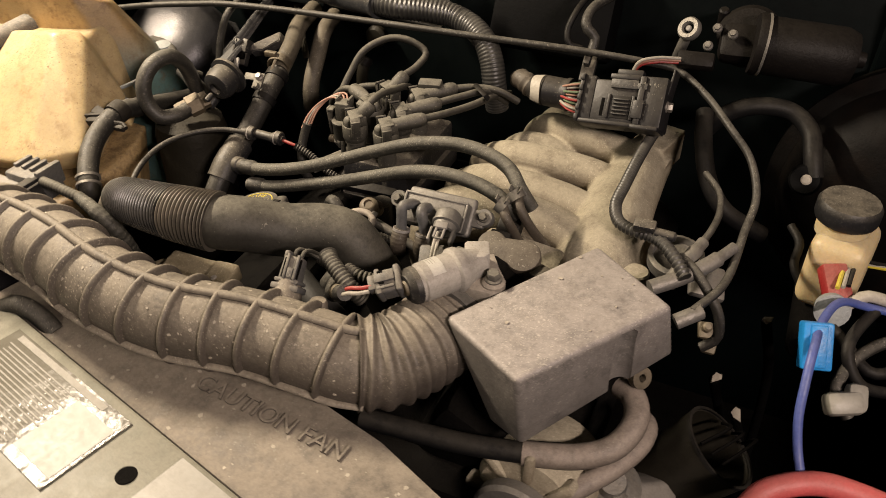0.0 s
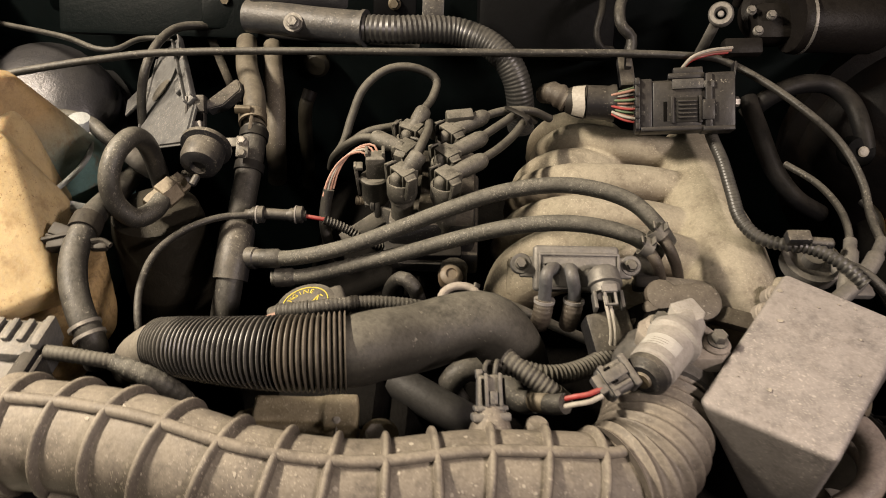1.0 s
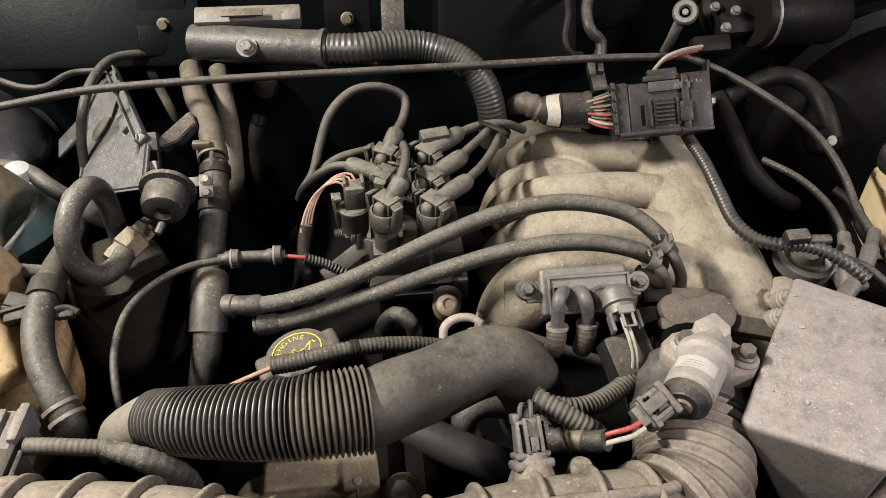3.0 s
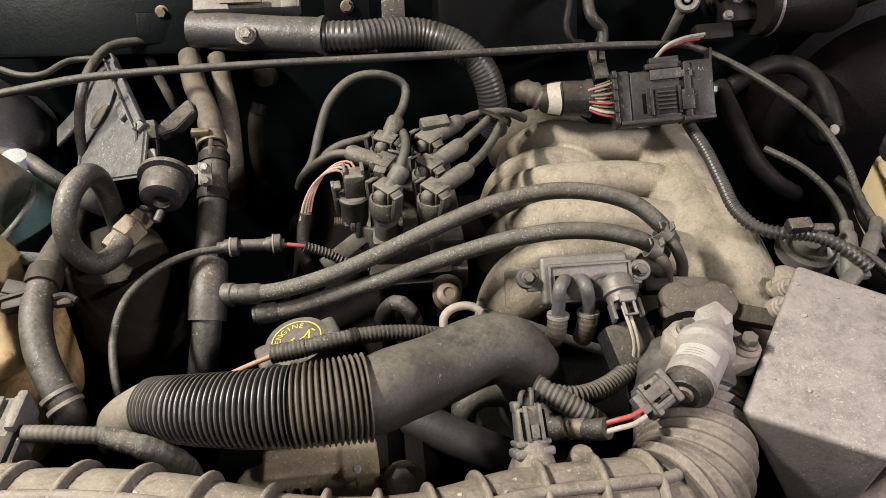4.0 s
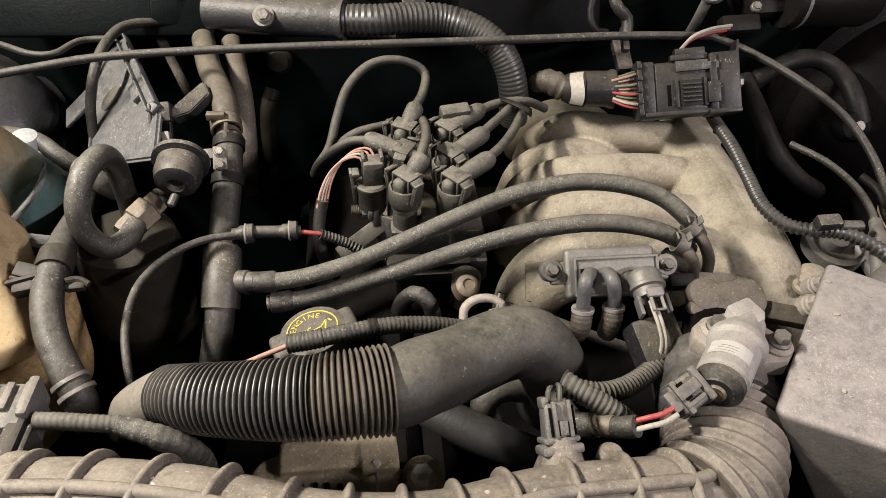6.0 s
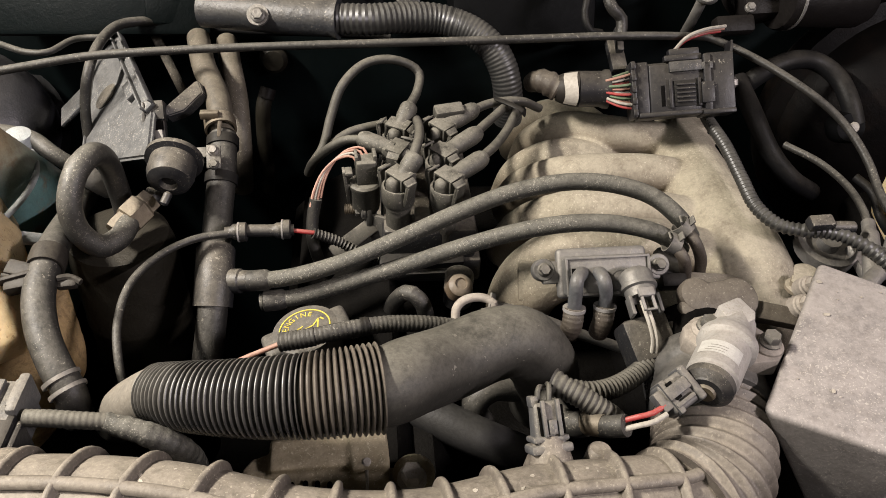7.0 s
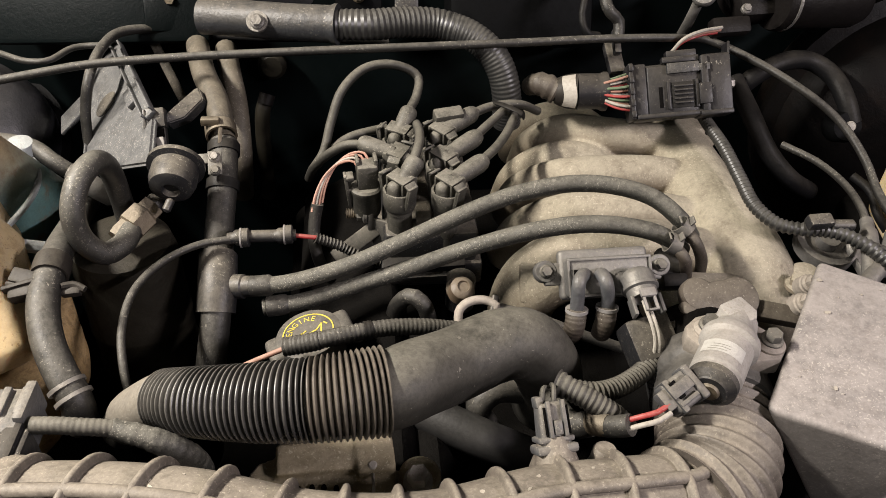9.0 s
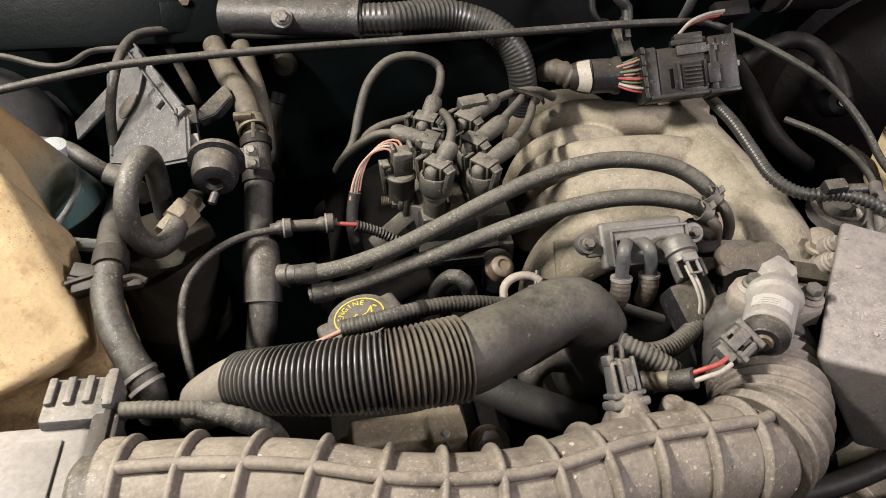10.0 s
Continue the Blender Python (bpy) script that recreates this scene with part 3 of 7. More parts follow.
rad = thing("radiator_hose", (RH[3][0], RH[3][1], 0.96), "thick black radiator hose with a corrugated sleeve", "hose")
part("tube", sweep(B(), RH, lambda s, L: 0.0132 + 0.0078 * min(1, max(0, (s - 0.035) / 0.14)) + 0.0012 * min(1, max(0, (s - 0.18) / 0.02)), 28, 0.006), hose_rubber, rad)
cc, ss = spline(RH, 0.002)
lo = min(range(len(cc)), key=lambda i: abs(cc[i][0] - RH[2][0]))
hi = min(range(len(cc)), key=lambda i: abs(cc[i][0] - RH[7][0]))
SLEEVE = [tuple(cc[i]) for i in np.linspace(lo, hi, 7).astype(int)]
whole = spline(SLEEVE, 0.001)[1][-1]
pitch = whole / 43
ridge = ribbed(0.0250, 0.0034, pitch, sharp=1.5)
cut_at = (round(0.68 * 43) + 0.5) * pitch
for nm, s0, s1, mt, lb in (("sleeve", 0.0, cut_at, sleeve_plastic, "glossy black corrugated sleeve"), ("dusty_sleeve", cut_at, whole, dusty_sleeve, "beige dusty end of the corrugated sleeve")):
    run = [at_length(SLEEVE, s0 + (s1 - s0) * f / 8)[0] for f in range(9)]
    part(nm, sweep(B(), run, lambda s, L: ridge(s + s0, L) - 0.0070 * (1 - (s + s0) / whole) ** 1.1, 40, pitch / 10), mt, rad, lb)
part("hose_neck", sweep(B(), RH[:3] + [tuple(Vector(RH[2]).lerp(Vector(RH[3]), 0.06))], lambda s, L: 0.0160 - 0.008 * max(0, 1 - s / 0.02) ** 2, 28, 0.003), neck_rubber, rad, "pale dusty hose neck")

# ---- intake manifold ----
manifold = thing("intake_manifold", (-0.16, 0.56, 0.93), "dusty cast aluminium intake manifold with curved runners", "intake manifold")
b = B()
shape = b
PL = [(-0.0729, 0.7151, 1.0000), (-0.0776, 0.6537, 1.0000), (-0.0798, 0.5943, 0.9980), (-0.0756, 0.5538, 0.9920), (-0.0745, 0.5141, 0.9800), (-0.0630, 0.5079, 0.9550)]
sweep(b, [(x - 0.009, y, z - 0.010) for x, y, z in PL], lambda s, L: 0.025 + 0.016 * min(1, s / L * 1.2), 28, 0.006, (0.98, 1.02))
b = B()
rbox(b, axes((-0.2443, 0.5226, 0.9850), (-0.2, -0.8, 0.5), (1, 0, 0)), (0.03, 0.03, 0.014), 0.003)
part("facet_boss", b, cast, manifold)
rbox(shape, axes((-0.0768, 0.7083, 1.0000), (0, 0, 1), (1, -0.25, 0)), (0.035, 0.05, 0.034), 0)
RUNNERS = [
    # long ones that reach the plenum
    ([(-0.0618, 0.6785, 0.9920), (-0.1073, 0.6842, 1.0020), (-0.1536, 0.6907, 1.0060), (-0.1884, 0.7078, 1.0000), (-0.2092, 0.7265, 0.9750), (-0.2109, 0.7590, 0.9300)], 0.0165),
    ([(-0.0762, 0.6291, 0.9900), (-0.1238, 0.6302, 1.0030), (-0.1694, 0.6278, 1.0070), (-0.2076, 0.6291, 1.0040), (-0.2356, 0.6389, 0.9850), (-0.2403, 0.6670, 0.9400)], 0.0165),
    ([(-0.0883, 0.5749, 0.9900), (-0.1332, 0.5818, 1.0000), (-0.1803, 0.5823, 1.0040), (-0.2162, 0.5844, 1.0000), (-0.2429, 0.5927, 0.9800), (-0.2543, 0.6078, 0.9400)], 0.0165),
    ([(-0.0923, 0.5356, 0.9850), (-0.1357, 0.5433, 0.9980), (-0.1812, 0.5428, 1.0030), (-0.2210, 0.5394, 1.0000), (-0.2471, 0.5409, 0.9800), (-0.2574, 0.5446, 0.9500), (-0.2543, 0.5551, 0.9000)], 0.0185),
    # humps that dive between them
    ([(-0.1399, 0.7461, 0.9700), (-0.1655, 0.7444, 0.9880), (-0.1913, 0.7542, 0.9860), (-0.2094, 0.7809, 0.9550), (-0.2091, 0.8157, 0.9100)], 0.0170),
    ([(-0.1421, 0.6810, 0.9680), (-0.1710, 0.6730, 0.9890), (-0.2018, 0.6753, 0.9910), (-0.2274, 0.6927, 0.9630), (-0.2349, 0.7108, 0.9200)], 0.0170),
    ([(-0.1405, 0.6170, 0.9650), (-0.1712, 0.6088, 0.9880), (-0.1995, 0.6104, 0.9850), (-0.2282, 0.6228, 0.9550), (-0.2386, 0.6339, 0.9200)], 0.0170),
    ([(-0.1248, 0.5521, 0.9600), (-0.1700, 0.5404, 0.9850), (-0.2126, 0.5322, 0.9900), (-0.2419, 0.5300, 0.9750), (-0.2512, 0.5352, 0.9400), (-0.2469, 0.5510, 0.8900)], 0.022),
]
for pts, r in RUNNERS:
    sweep(shape, pts, r, 22, 0.006)
part("casting", cast_mesh(shape, 0.0017, 2), cast, manifold, smooth=180)
for q, pts in enumerate(([(-0.1550, 0.5034, 1.0480), (-0.1497, 0.4933, 1.0450), (-0.1413, 0.4935, 1.0300), (-0.1293, 0.5083, 1.0000)], [(-0.1643, 0.4929, 1.0420), (-0.1587, 0.4854, 1.0380), (-0.1518, 0.4884, 1.0220), (-0.1450, 0.4971, 1.0000)])):
    part("steel_pipe", sweep(B(), pts, 0.0042, 12, 0.003), tape, manifold, "thin brown rusted steel pipe")
b = B()
rbox(b, axes((-0.1443, 0.4853, 1.0000), (0, -0.2, 1), (1, -0.1, 0)), (0.075, 0.035, 0.022), 0.008)
hex_bolt(b, (-0.0653, 0.4867, 1.0050), (0, 0, 1), 0.007, 0.007)
drum(b, axes((-0.0499, 0.5041, 0.9850), (0, 0, 1)), 0.011, 0.018)
part("flange", b, cast, manifold, "dark stained throttle flange")

# ---- throttle cover box ----
L, Fp = Vector((-0.1565, 0.3560, 1.0380)), Vector((-0.0880, 0.3150, 1.0415))
Rp, Kp = Vector((-0.0110, 0.4170, 1.0500)), Vector((-0.0765, 0.4640, 1.0500))
boxthing = thing("throttle_cover", (L.x, L.y, 0.95), "scuffed grey plastic throttle linkage cover", "engine cover")
b = B()
hexa(b, [(-0.1130, 0.3380, 0.9660), (-0.0840, 0.3250, 0.9680), (-0.0030, 0.4215, 1.0020), Kp + Vector((0.004, -0.004, -0.05))], [L, Fp, Rp, Kp], 0.0042, 4)
ed = (Rp - Fp).normalized()
nn = ed.cross(Vector((0, 0, 1)))
groove = B()
gp = Fp + (Rp - Fp) * 0.70 + nn * 0.002
drum(groove, axes(gp + Vector((0, 0, -0.09)), (0, 0, 1), ed), 0.0098, 0.086, 0.004, 28)
part("shell", carve(b, groove), cover_plastic, boxthing)
rng = random.Random(8)
b = B()
top_n = (Fp - L).cross(Kp - L).normalized()
for k in range(14):
    u, v = rng.choice((rng.uniform(0.72, 0.97), rng.uniform(0.04, 0.97))), rng.uniform(0.05, 0.95)
    p = L.lerp(Kp, u).lerp(Fp.lerp(Rp, u), v)
    flake(b, p + top_n * 0.0003, top_n, rng.choice((0.0005, 0.0007, 0.0009, 0.0012, 0.0019)), rng)
tagged(part("scuff_dirt", b, mud_and_lit_floor, boxthing), "pale scuffs and dirt flakes", kind="stuff")
b = B()
lathe(b, axes(Vector((-0.0281, 0.4108, 0.9850)) + nn * 0.008, nn + Vector((0, 0, 0.5)), ed), [(0.0032, -0.003), (0.0085, -0.003), (0.0085, 0.003), (0.0032, 0.003)], 20)
part("mounting_eyelet", b, brass, boxthing, "rusty brass coloured mounting eyelet")

# ---- vacuum and heater hoses ----
H1 = [(-0.4552, 0.5250, 0.9900), (-0.4271, 0.5221, 0.9950), (-0.3861, 0.5261, 1.0050), (-0.3449, 0.5336, 1.0200), (-0.3039, 0.5400, 1.0370), (-0.2635, 0.5434, 1.0520), (-0.2236, 0.5425, 1.0600), (-0.1927, 0.5353, 1.0610), (-0.1706, 0.5247, 1.0580), (-0.1552, 0.5103, 1.0500), (-0.1441, 0.5093, 1.0350)]
vh = thing("vacuum_hose", (H1[5][0], H1[5][1], 0.99), "dusty black rubber hose arching over the intake manifold", "hose", "hoses over the manifold")
part("tube", sweep(B(), H1, 0.0062, 18, 0.005), flecked_rubber, vh)
p, d = at_length(H1, 0.008)
part("end_cuff", lathe(B(), axes(p, d), [(0.006, -0.008), (0.0076, -0.007), (0.0078, 0.006), (0.006, 0.009)], 20), rubber, vh)
H2 = [(-0.4472, 0.5188, 0.9750), (-0.4204, 0.5199, 0.9780), (-0.3787, 0.5226, 0.9900), (-0.3373, 0.5253, 1.0030), (-0.2967, 0.5244, 1.0200), (-0.2585, 0.5174, 1.0380), (-0.2244, 0.5124, 1.0470), (-0.1934, 0.5087, 1.0470), (-0.1707, 0.5018, 1.0440), (-0.1521, 0.5002, 1.0300)]
vh = thing("vacuum_hose", (H2[5][0], H2[5][1], 0.99), "dusty black rubber hose arching over the intake manifold", "hose", "hoses over the manifold")
part("tube", sweep(B(), H2, 0.0062, 18, 0.005), flecked_rubber, vh)
p, d = at_length(H2, 0.008)
part("end_cuff", lathe(B(), axes(p, d), [(0.006, -0.008), (0.0076, -0.007), (0.0078, 0.006), (0.006, 0.009)], 20), rubber, vh)
for q, w in (((-0.1562, 0.5010, 1.0500), H1), ((-0.1645, 0.4929, 1.0430), H2)):
    cl = thing("hose_clamp", q, "thin spring steel hose clamp", "hose clamp", "hose clamps")
    b = B()
    dirn = Vector(w[-1]) - Vector(w[-3])
    lathe(b, axes(q, dirn), [(0.0064, -0.004), (0.0074, -0.004), (0.0074, 0.004), (0.0064, 0.004)], 20)
    part("band", b, dark_steel, cl)
    b = B()
    for sx in (-1, 1):
        rbox(b, axes(Vector(q) + Vector((sx * 0.0035, -0.002, 0.0070)), (sx * 0.5, -0.2, 1)), (0.0014, 0.006, 0.006), 0.0004)
    part("lug", b, dark_steel, cl)

# heater pipe with a tee, running forward from the firewall
HP = [(-0.5150, 0.7727, 1.0580), (-0.5024, 0.7188, 1.0580), (-0.4870, 0.6763, 1.0520), (-0.4796, 0.6394, 1.0400), (-0.4789, 0.6079, 1.0240), (-0.4808, 0.5814, 1.0060), (-0.4808, 0.5516, 0.9920), (-0.4800, 0.5313, 0.9850), (-0.4815, 0.5107, 0.9680), (-0.4867, 0.4926, 0.9400), (-0.4915, 0.4808, 0.9100)]
heater = thing("heater_pipe", (HP[6][0], HP[6][1], 0.9), "black heater hose with a moulded plastic tee", "hose")
part("upper_tube", sweep(B(), HP[:4], 0.0100, 20, 0.006), pipe_tan, heater, "tan dusty upper hose")
part("tube", sweep(B(), HP[3:], 0.0108, 20, 0.006), rubber, heater)
b = B()
t0, t1, t2 = Vector(HP[6]), Vector(HP[7]), Vector(HP[8])
sweep(b, [t0 + (t0 - t1) * 0.2, t1, t2 + (t1 - t2) * 0.3], 0.0142, 22, 0.004)
lathe(b, axes(t1 + Vector((0.008, 0, 0.0)), Vector(H1[0]) - t1), [(0, 0), (0.009, 0), (0.009, 0.012), (0.0078, 0.013), (0.0078, 0.02), (0, 0.02)], 18)
part("tee", b, plastic, heater, "dark grey plastic tee fitting")
b = B()
for i, f in ((3, 0.2), (4, 0.1)):
    p = Vector(HP[i]) * (1 - f) + Vector(HP[i + 1]) * f
    lathe(b, axes(p, Vector(HP[i + 1]) - Vector(HP[i])), [(0.0105, -0.004), (0.0125, -0.004), (0.0125, 0.004), (0.0105, 0.004)], 22)
part("clamp_band", b, rubber_clean, heater)
b = B()
p = Vector((-0.4813, 0.6434, 1.0470))
lathe(b, axes(p, Vector(HP[3]) - Vector(HP[2])), [(0.0105, -0.005), (0.0122, -0.005), (0.0122, 0.005), (0.0105, 0.005)], 22)
rbox(b, axes(p + Vector((-0.006, -0.004, 0.012)), (0, 0, 1)), (0.014, 0.006, 0.006), 0.001)
part("brass_clamp", b, brass, heater, "rusty brass coloured clamp")
HP2 = [(-0.4923, 0.7824, 1.0500), (-0.4848, 0.7424, 1.0450), (-0.4792, 0.7186, 1.0300), (-0.4765, 0.6921, 1.0000), (-0.4808, 0.6933, 0.9500)]
hose("heater_hose", HP2, 0.0095, pipe_tan, "tan dusty heater hose running down from the firewall")

# ---- accumulator bottle and its pipe ----
acc = thing("accumulator", (-0.535, 0.53, 0.76), "dull black air conditioning accumulator bottle", "accumulator")
ac = Vector((-0.549, 0.562, 0))
b = B()
lathe(b, pose(ac.x, ac.y, 0.74), [(0, 0), (0.033, 0), (0.0375, 0.01), (0.038, 0.15), (0.0392, 0.152), (0.0392, 0.158), (0.038, 0.16), (0.038, 0.19), (0.0388, 0.192), (0.0388, 0.196), (0.038, 0.198), (0.038, 0.252), (0.035, 0.265), (0.0, 0.27)], 36)
part("bottle", b, bottle_paint, acc)
ax = Vector((-0.5327, 0.5555, 1.0280))
b = B()
dr = Vector((0.6, 0.75, 0.25))
lathe(b, axes(ax - dr.normalized() * 0.018, dr), [(0, 0), (0.0085, 0), (0.0095, 0.004), (0.0095, 0.012), (0.0115, 0.013), (0.0115, 0.026), (0.009, 0.028), (0.009, 0.035), (0, 0.035)], 6)
part("brass_fitting", b, brass, acc, "tarnished brass hexagon fitting")
LOOP = [(-0.5345, 0.5490, 1.0270), (-0.5375, 0.5330, 1.0265), (-0.5465, 0.5208, 1.0290), (-0.5560, 0.5175, 1.0440), (-0.5580, 0.5205, 1.0630), (-0.5545, 0.5330, 1.0780), (-0.5485, 0.5510, 1.0815), (-0.5465, 0.5680, 1.0680), (-0.5475, 0.5800, 1.0380), (-0.5500, 0.5880, 1.0050), (-0.5540, 0.5940, 0.9700)]
part("pipe", sweep(B(), LOOP, 0.0078, 24, 0.003), pipe_rubber, acc, "thick black looped pipe")

# vacuum valve
vv = thing("vacuum_valve", (-0.5154, 0.6127, 1.0300), "round black plastic purge valve", "valve")
vc = Vector((-0.5059, 0.5809, 1.0520))
b = B()
va = Vector((-0.05, -0.9, -0.2))
lathe(b, axes(vc - va.normalized() * 0.012, va), [(0, 0), (0.015, 0.001), (0.0205, 0.004), (0.0205, 0.0075), (0.0165, 0.009), (0.0168, 0.020), (0.0150, 0.0265), (0.011, 0.029), (0.0065, 0.0295), (0.0055, 0.025), (0, 0.025)], 28)
part("body", b, plastic, vv)
b = B()
drum(b, axes((-0.5054, 0.5573, 1.0460), (-0.35, -0.6, -0.5)), 0.0030, 0.010)
drum(b, axes((-0.5227, 0.5840, 1.0300), (-0.3, -0.6, -0.6)), 0.006, 0.016)
part("nipple", b, plastic, vv)
b = B()
bk = axes((-0.4816, 0.6040, 1.0440), (0.1, -0.62, 0.78), (1, 0.05, 0))
rbox(b, bk, (0.0105, 0.0185, 0.0028), 0.001)
rbox(b, bk @ pose(-0.011, 0.004, -0.002, 0, -10, 0), (0.0160, 0.0080, 0.0024), 0.0008)
part("bracket", b, dark_steel, vv, "grey metal bracket with two bolts")
part("bolt", hex_bolt(B(), bk @ Vector((-0.0005, 0.0045, 0.0014)), (0.1, -0.62, 0.78), 0.0034, 0.004), steel, vv)
part("bolt", hex_bolt(B(), bk @ Vector((0.0000, -0.0062, 0.0014)), (0.1, -0.62, 0.78), 0.0030, 0.003), dark_steel, vv)
part("brass_tab", rbox(B(), axes((-0.4799, 0.6323, 1.0520), (0.5, -0.6, 0.6), (0.1, 0.5, 0.6)), (0.0150, 0.0030, 0.0012), 0.0004), brass, vv, "rusty brass coloured clip tab")

# ---- plastic case plate by the firewall ----
case = thing("heater_case", (-0.57, 0.72, 0.93), "dusty grey plastic heater case lid", "plastic case")
T = [Vector(q) for q in [(-0.6173, 0.7851, 1.0272), (-0.5904, 0.7942, 1.0523), (-0.5291, 0.6408, 1.0616), (-0.5258, 0.5940, 1.0516), (-0.5618, 0.6223, 1.0292), (-0.6016, 0.6643, 1.0073)]]
dz = Vector((0.63, 0.2, -0.75)) * 0.035
b = B()
lowv, highv = [b.verts.new(q + dz * 0.15) for q in T], [b.verts.new(q) for q in T]
fs = [b.faces.new(lowv), b.faces.new(highv)] + [b.faces.new((lowv[i], lowv[(i + 1) % 6], highv[(i + 1) % 6], highv[i])) for i in range(6)]
bmesh.ops.recalc_face_normals(b, faces=fs)
bmesh.ops.bevel(b, geom=list(b.edges), offset=0.002, segments=2, affect="EDGES")
part("lid", b, lid_plastic, case)
b = B()
lathe(b, axes((-0.5863, 0.7135, 1.0336), -dz), [(0, 0.0), (0.0125, 0.0), (0.0125, 0.0006), (0.0118, 0.001), (0, 0.001)], 28)
# Darker raised disc paints the shade of a sunken circle
part("round_recess_disc", b, plastic, case, "dark disc for the shade of a round recess")
b = B()
rbox(b, axes(Vector((-0.6374, 0.7680, 1.0057)) + dz * 0.3, -dz, (1, 0.2, 0.8)), (0.05, 0.03, 0.004), 0.001)
part("side_flange", b, lid_plastic, case)
ru = T[2] - T[1]
rm = axes((T[1] + T[2]) / 2, -dz, ru)
b = B()
rbox(b, rm @ pose(0, 0, 0.0015), (ru.length * 0.97, 0.0090, 0.0036), 0.0008)
for y in (-0.0044, 0.0044):
    rbox(b, rm @ pose(0, y, 0.0050), (ru.length * 0.97, 0.0016, 0.0050), 0.0005)
rbox(b, rm @ pose(0.030, 0.0100, 0.0020) if (rm @ Vector((0, 0.01, 0))).x < rm.translation.x else rm @ pose(0.030, -0.0100, 0.0020), (0.026, 0.0090, 0.0050), 0.001)
part("ridge", b, lid_plastic, case, "raised channel along the lid")
part("inner_fold", rbox(B(), axes((T[0] + T[5]) / 2 + (T[1] - T[0]) * 0.16, -dz, T[5] - T[0]), (0.115, 0.0018, 0.0040), 0.0006), lid_plastic, case)
cb = axes((-0.5292, 0.6432, 1.0560), (0.0, -0.75, 0.65), (1, 0.10, 0))
b = B()
rbox(b, cb @ pose(0, 0.004, -0.004), (0.0150, 0.0150, 0.0130), 0.0014)
rbox(b, cb @ pose(0, -0.010, -0.006), (0.0130, 0.0140, 0.0080), 0.0012)
rbox(b, cb @ pose(-0.0075, 0.002, -0.001), (0.0022, 0.0170, 0.0090), 0.0006)
part("connector", b, plastic, case, "black plastic connector")
# Black block for the shade inside the hollow connector
part("connector_mouth_shade", rbox(B(), cb @ pose(0.0005, -0.0075, 0.0000), (0.0100, 0.0070, 0.0050), 0.0005), shade_grime, case)
part("pale_clip", rbox(B(), axes((-0.5233, 0.6236, 1.0480), (0.0, -0.75, 0.65), (1, 0.2, 0)), (0.0060, 0.0130, 0.0030), 0.0008), pale_grey_plastic, case, "pale clip below the connector")
wing = [Vector(q) for q in ((-0.5246, 0.6507, 1.0580), (-0.5033, 0.6798, 1.0660), (-0.5007, 0.6807, 1.0660), (-0.4961, 0.6687, 1.0620), (-0.5092, 0.6547, 1.0540), (-0.5227, 0.6481, 1.0520))]
b = hull(wing + [q + Vector((0.003, 0.004, -0.008)) for q in wing])
bmesh.ops.bevel(b, geom=list(b.edges), offset=0.0008, segments=2, affect="EDGES")
part("bracket_wing", b, plastic, case, "black plastic bracket wing")
part("back_strip", rbox(B(), axes((-0.5493, 0.7900, 1.0255), (0.1, -0.8, 0.5), Vector((-0.5394, 0.7750, 1.0089)) - Vector((-0.5592, 0.8050, 1.0421))), (0.085, 0.0085, 0.0030), 0.0008), pipe_tan, case, "tan dusty strip behind the lid")

# ---- coil pack ----
coil = thing("coil_pack", (-0.325, 0.61, 0.95), "dusty black ignition coil pack with six leads", "ignition coil")
b = B()
rbox(b, pose(-0.322, 0.614, 0.992), (0.072, 0.115, 0.030), 0.005)
rbox(b, pose(-0.322, 0.614, 0.968), (0.080, 0.12, 0.022), 0.003)
part("body", b, plastic, coil)
b = B()
rbox(b, pose(-0.330, 0.5735, 0.988), (0.055, 0.0035, 0.030), 0.0012)
rbox(b, pose(-0.330, 0.5790, 1.0035, -12, 0, 0), (0.055, 0.012, 0.0030), 0.0010)
rbox(b, pose(-0.3605, 0.5770, 0.992, 0, 0, -28), (0.014, 0.0035, 0.030), 0.0012)
rbox(b, pose(-0.3685, 0.5830, 1.000, 0, 0, 8), (0.005, 0.014, 0.026), 0.0012)
part("bracket", b, dark_steel, coil, "grey folded mounting bracket")
b = B()
rbox(b, axes((-0.3800, 0.5700, 0.9900), (0.15, -0.75, 0.6), (-0.025, -0.013, -0.012)), (0.040, 0.0125, 0.0030), 0.001)
part("bracket_arm", b, dark_steel, coil, "grey bent bracket arm")
b = B()
sweep(b, [(-0.3858, 0.5843, 1.0080), (-0.3779, 0.5835, 1.0085), (-0.3700, 0.5830, 1.0090)], lambda s, L: 0.0038 + 0.0004 * math.sin(s * 4500), 14, 0.0004)
part("stud", b, brass, coil, "rusty threaded stud")
part("nut", hex_bolt(B(), (-0.3722, 0.5832, 1.0088), (-1, 0, 0), 0.0062, 0.006), dark_steel, coil)
part("core_plate", rbox(B(), pose(-0.3270, 0.606, 1.003), (0.012, 0.075, 0.018), 0.0015), pipe_tan, coil, "tan dusty core plate between the towers")
tray = axes((-0.3275, 0.5604, 0.9760), (0, -0.35, 0.94), (1, 0.02, 0))
b = B()
prism(b, tray @ pose(0, 0, -0.008), [(-0.026, -0.014), (-0.026, 0.006), (-0.024, 0.009), (-0.021, 0.010), (0.021, 0.010), (0.024, 0.009), (0.026, 0.006), (0.026, -0.014)], 0.010, 0.0015)
part("lower_tray", b, rubber, coil, "dark lower tray")
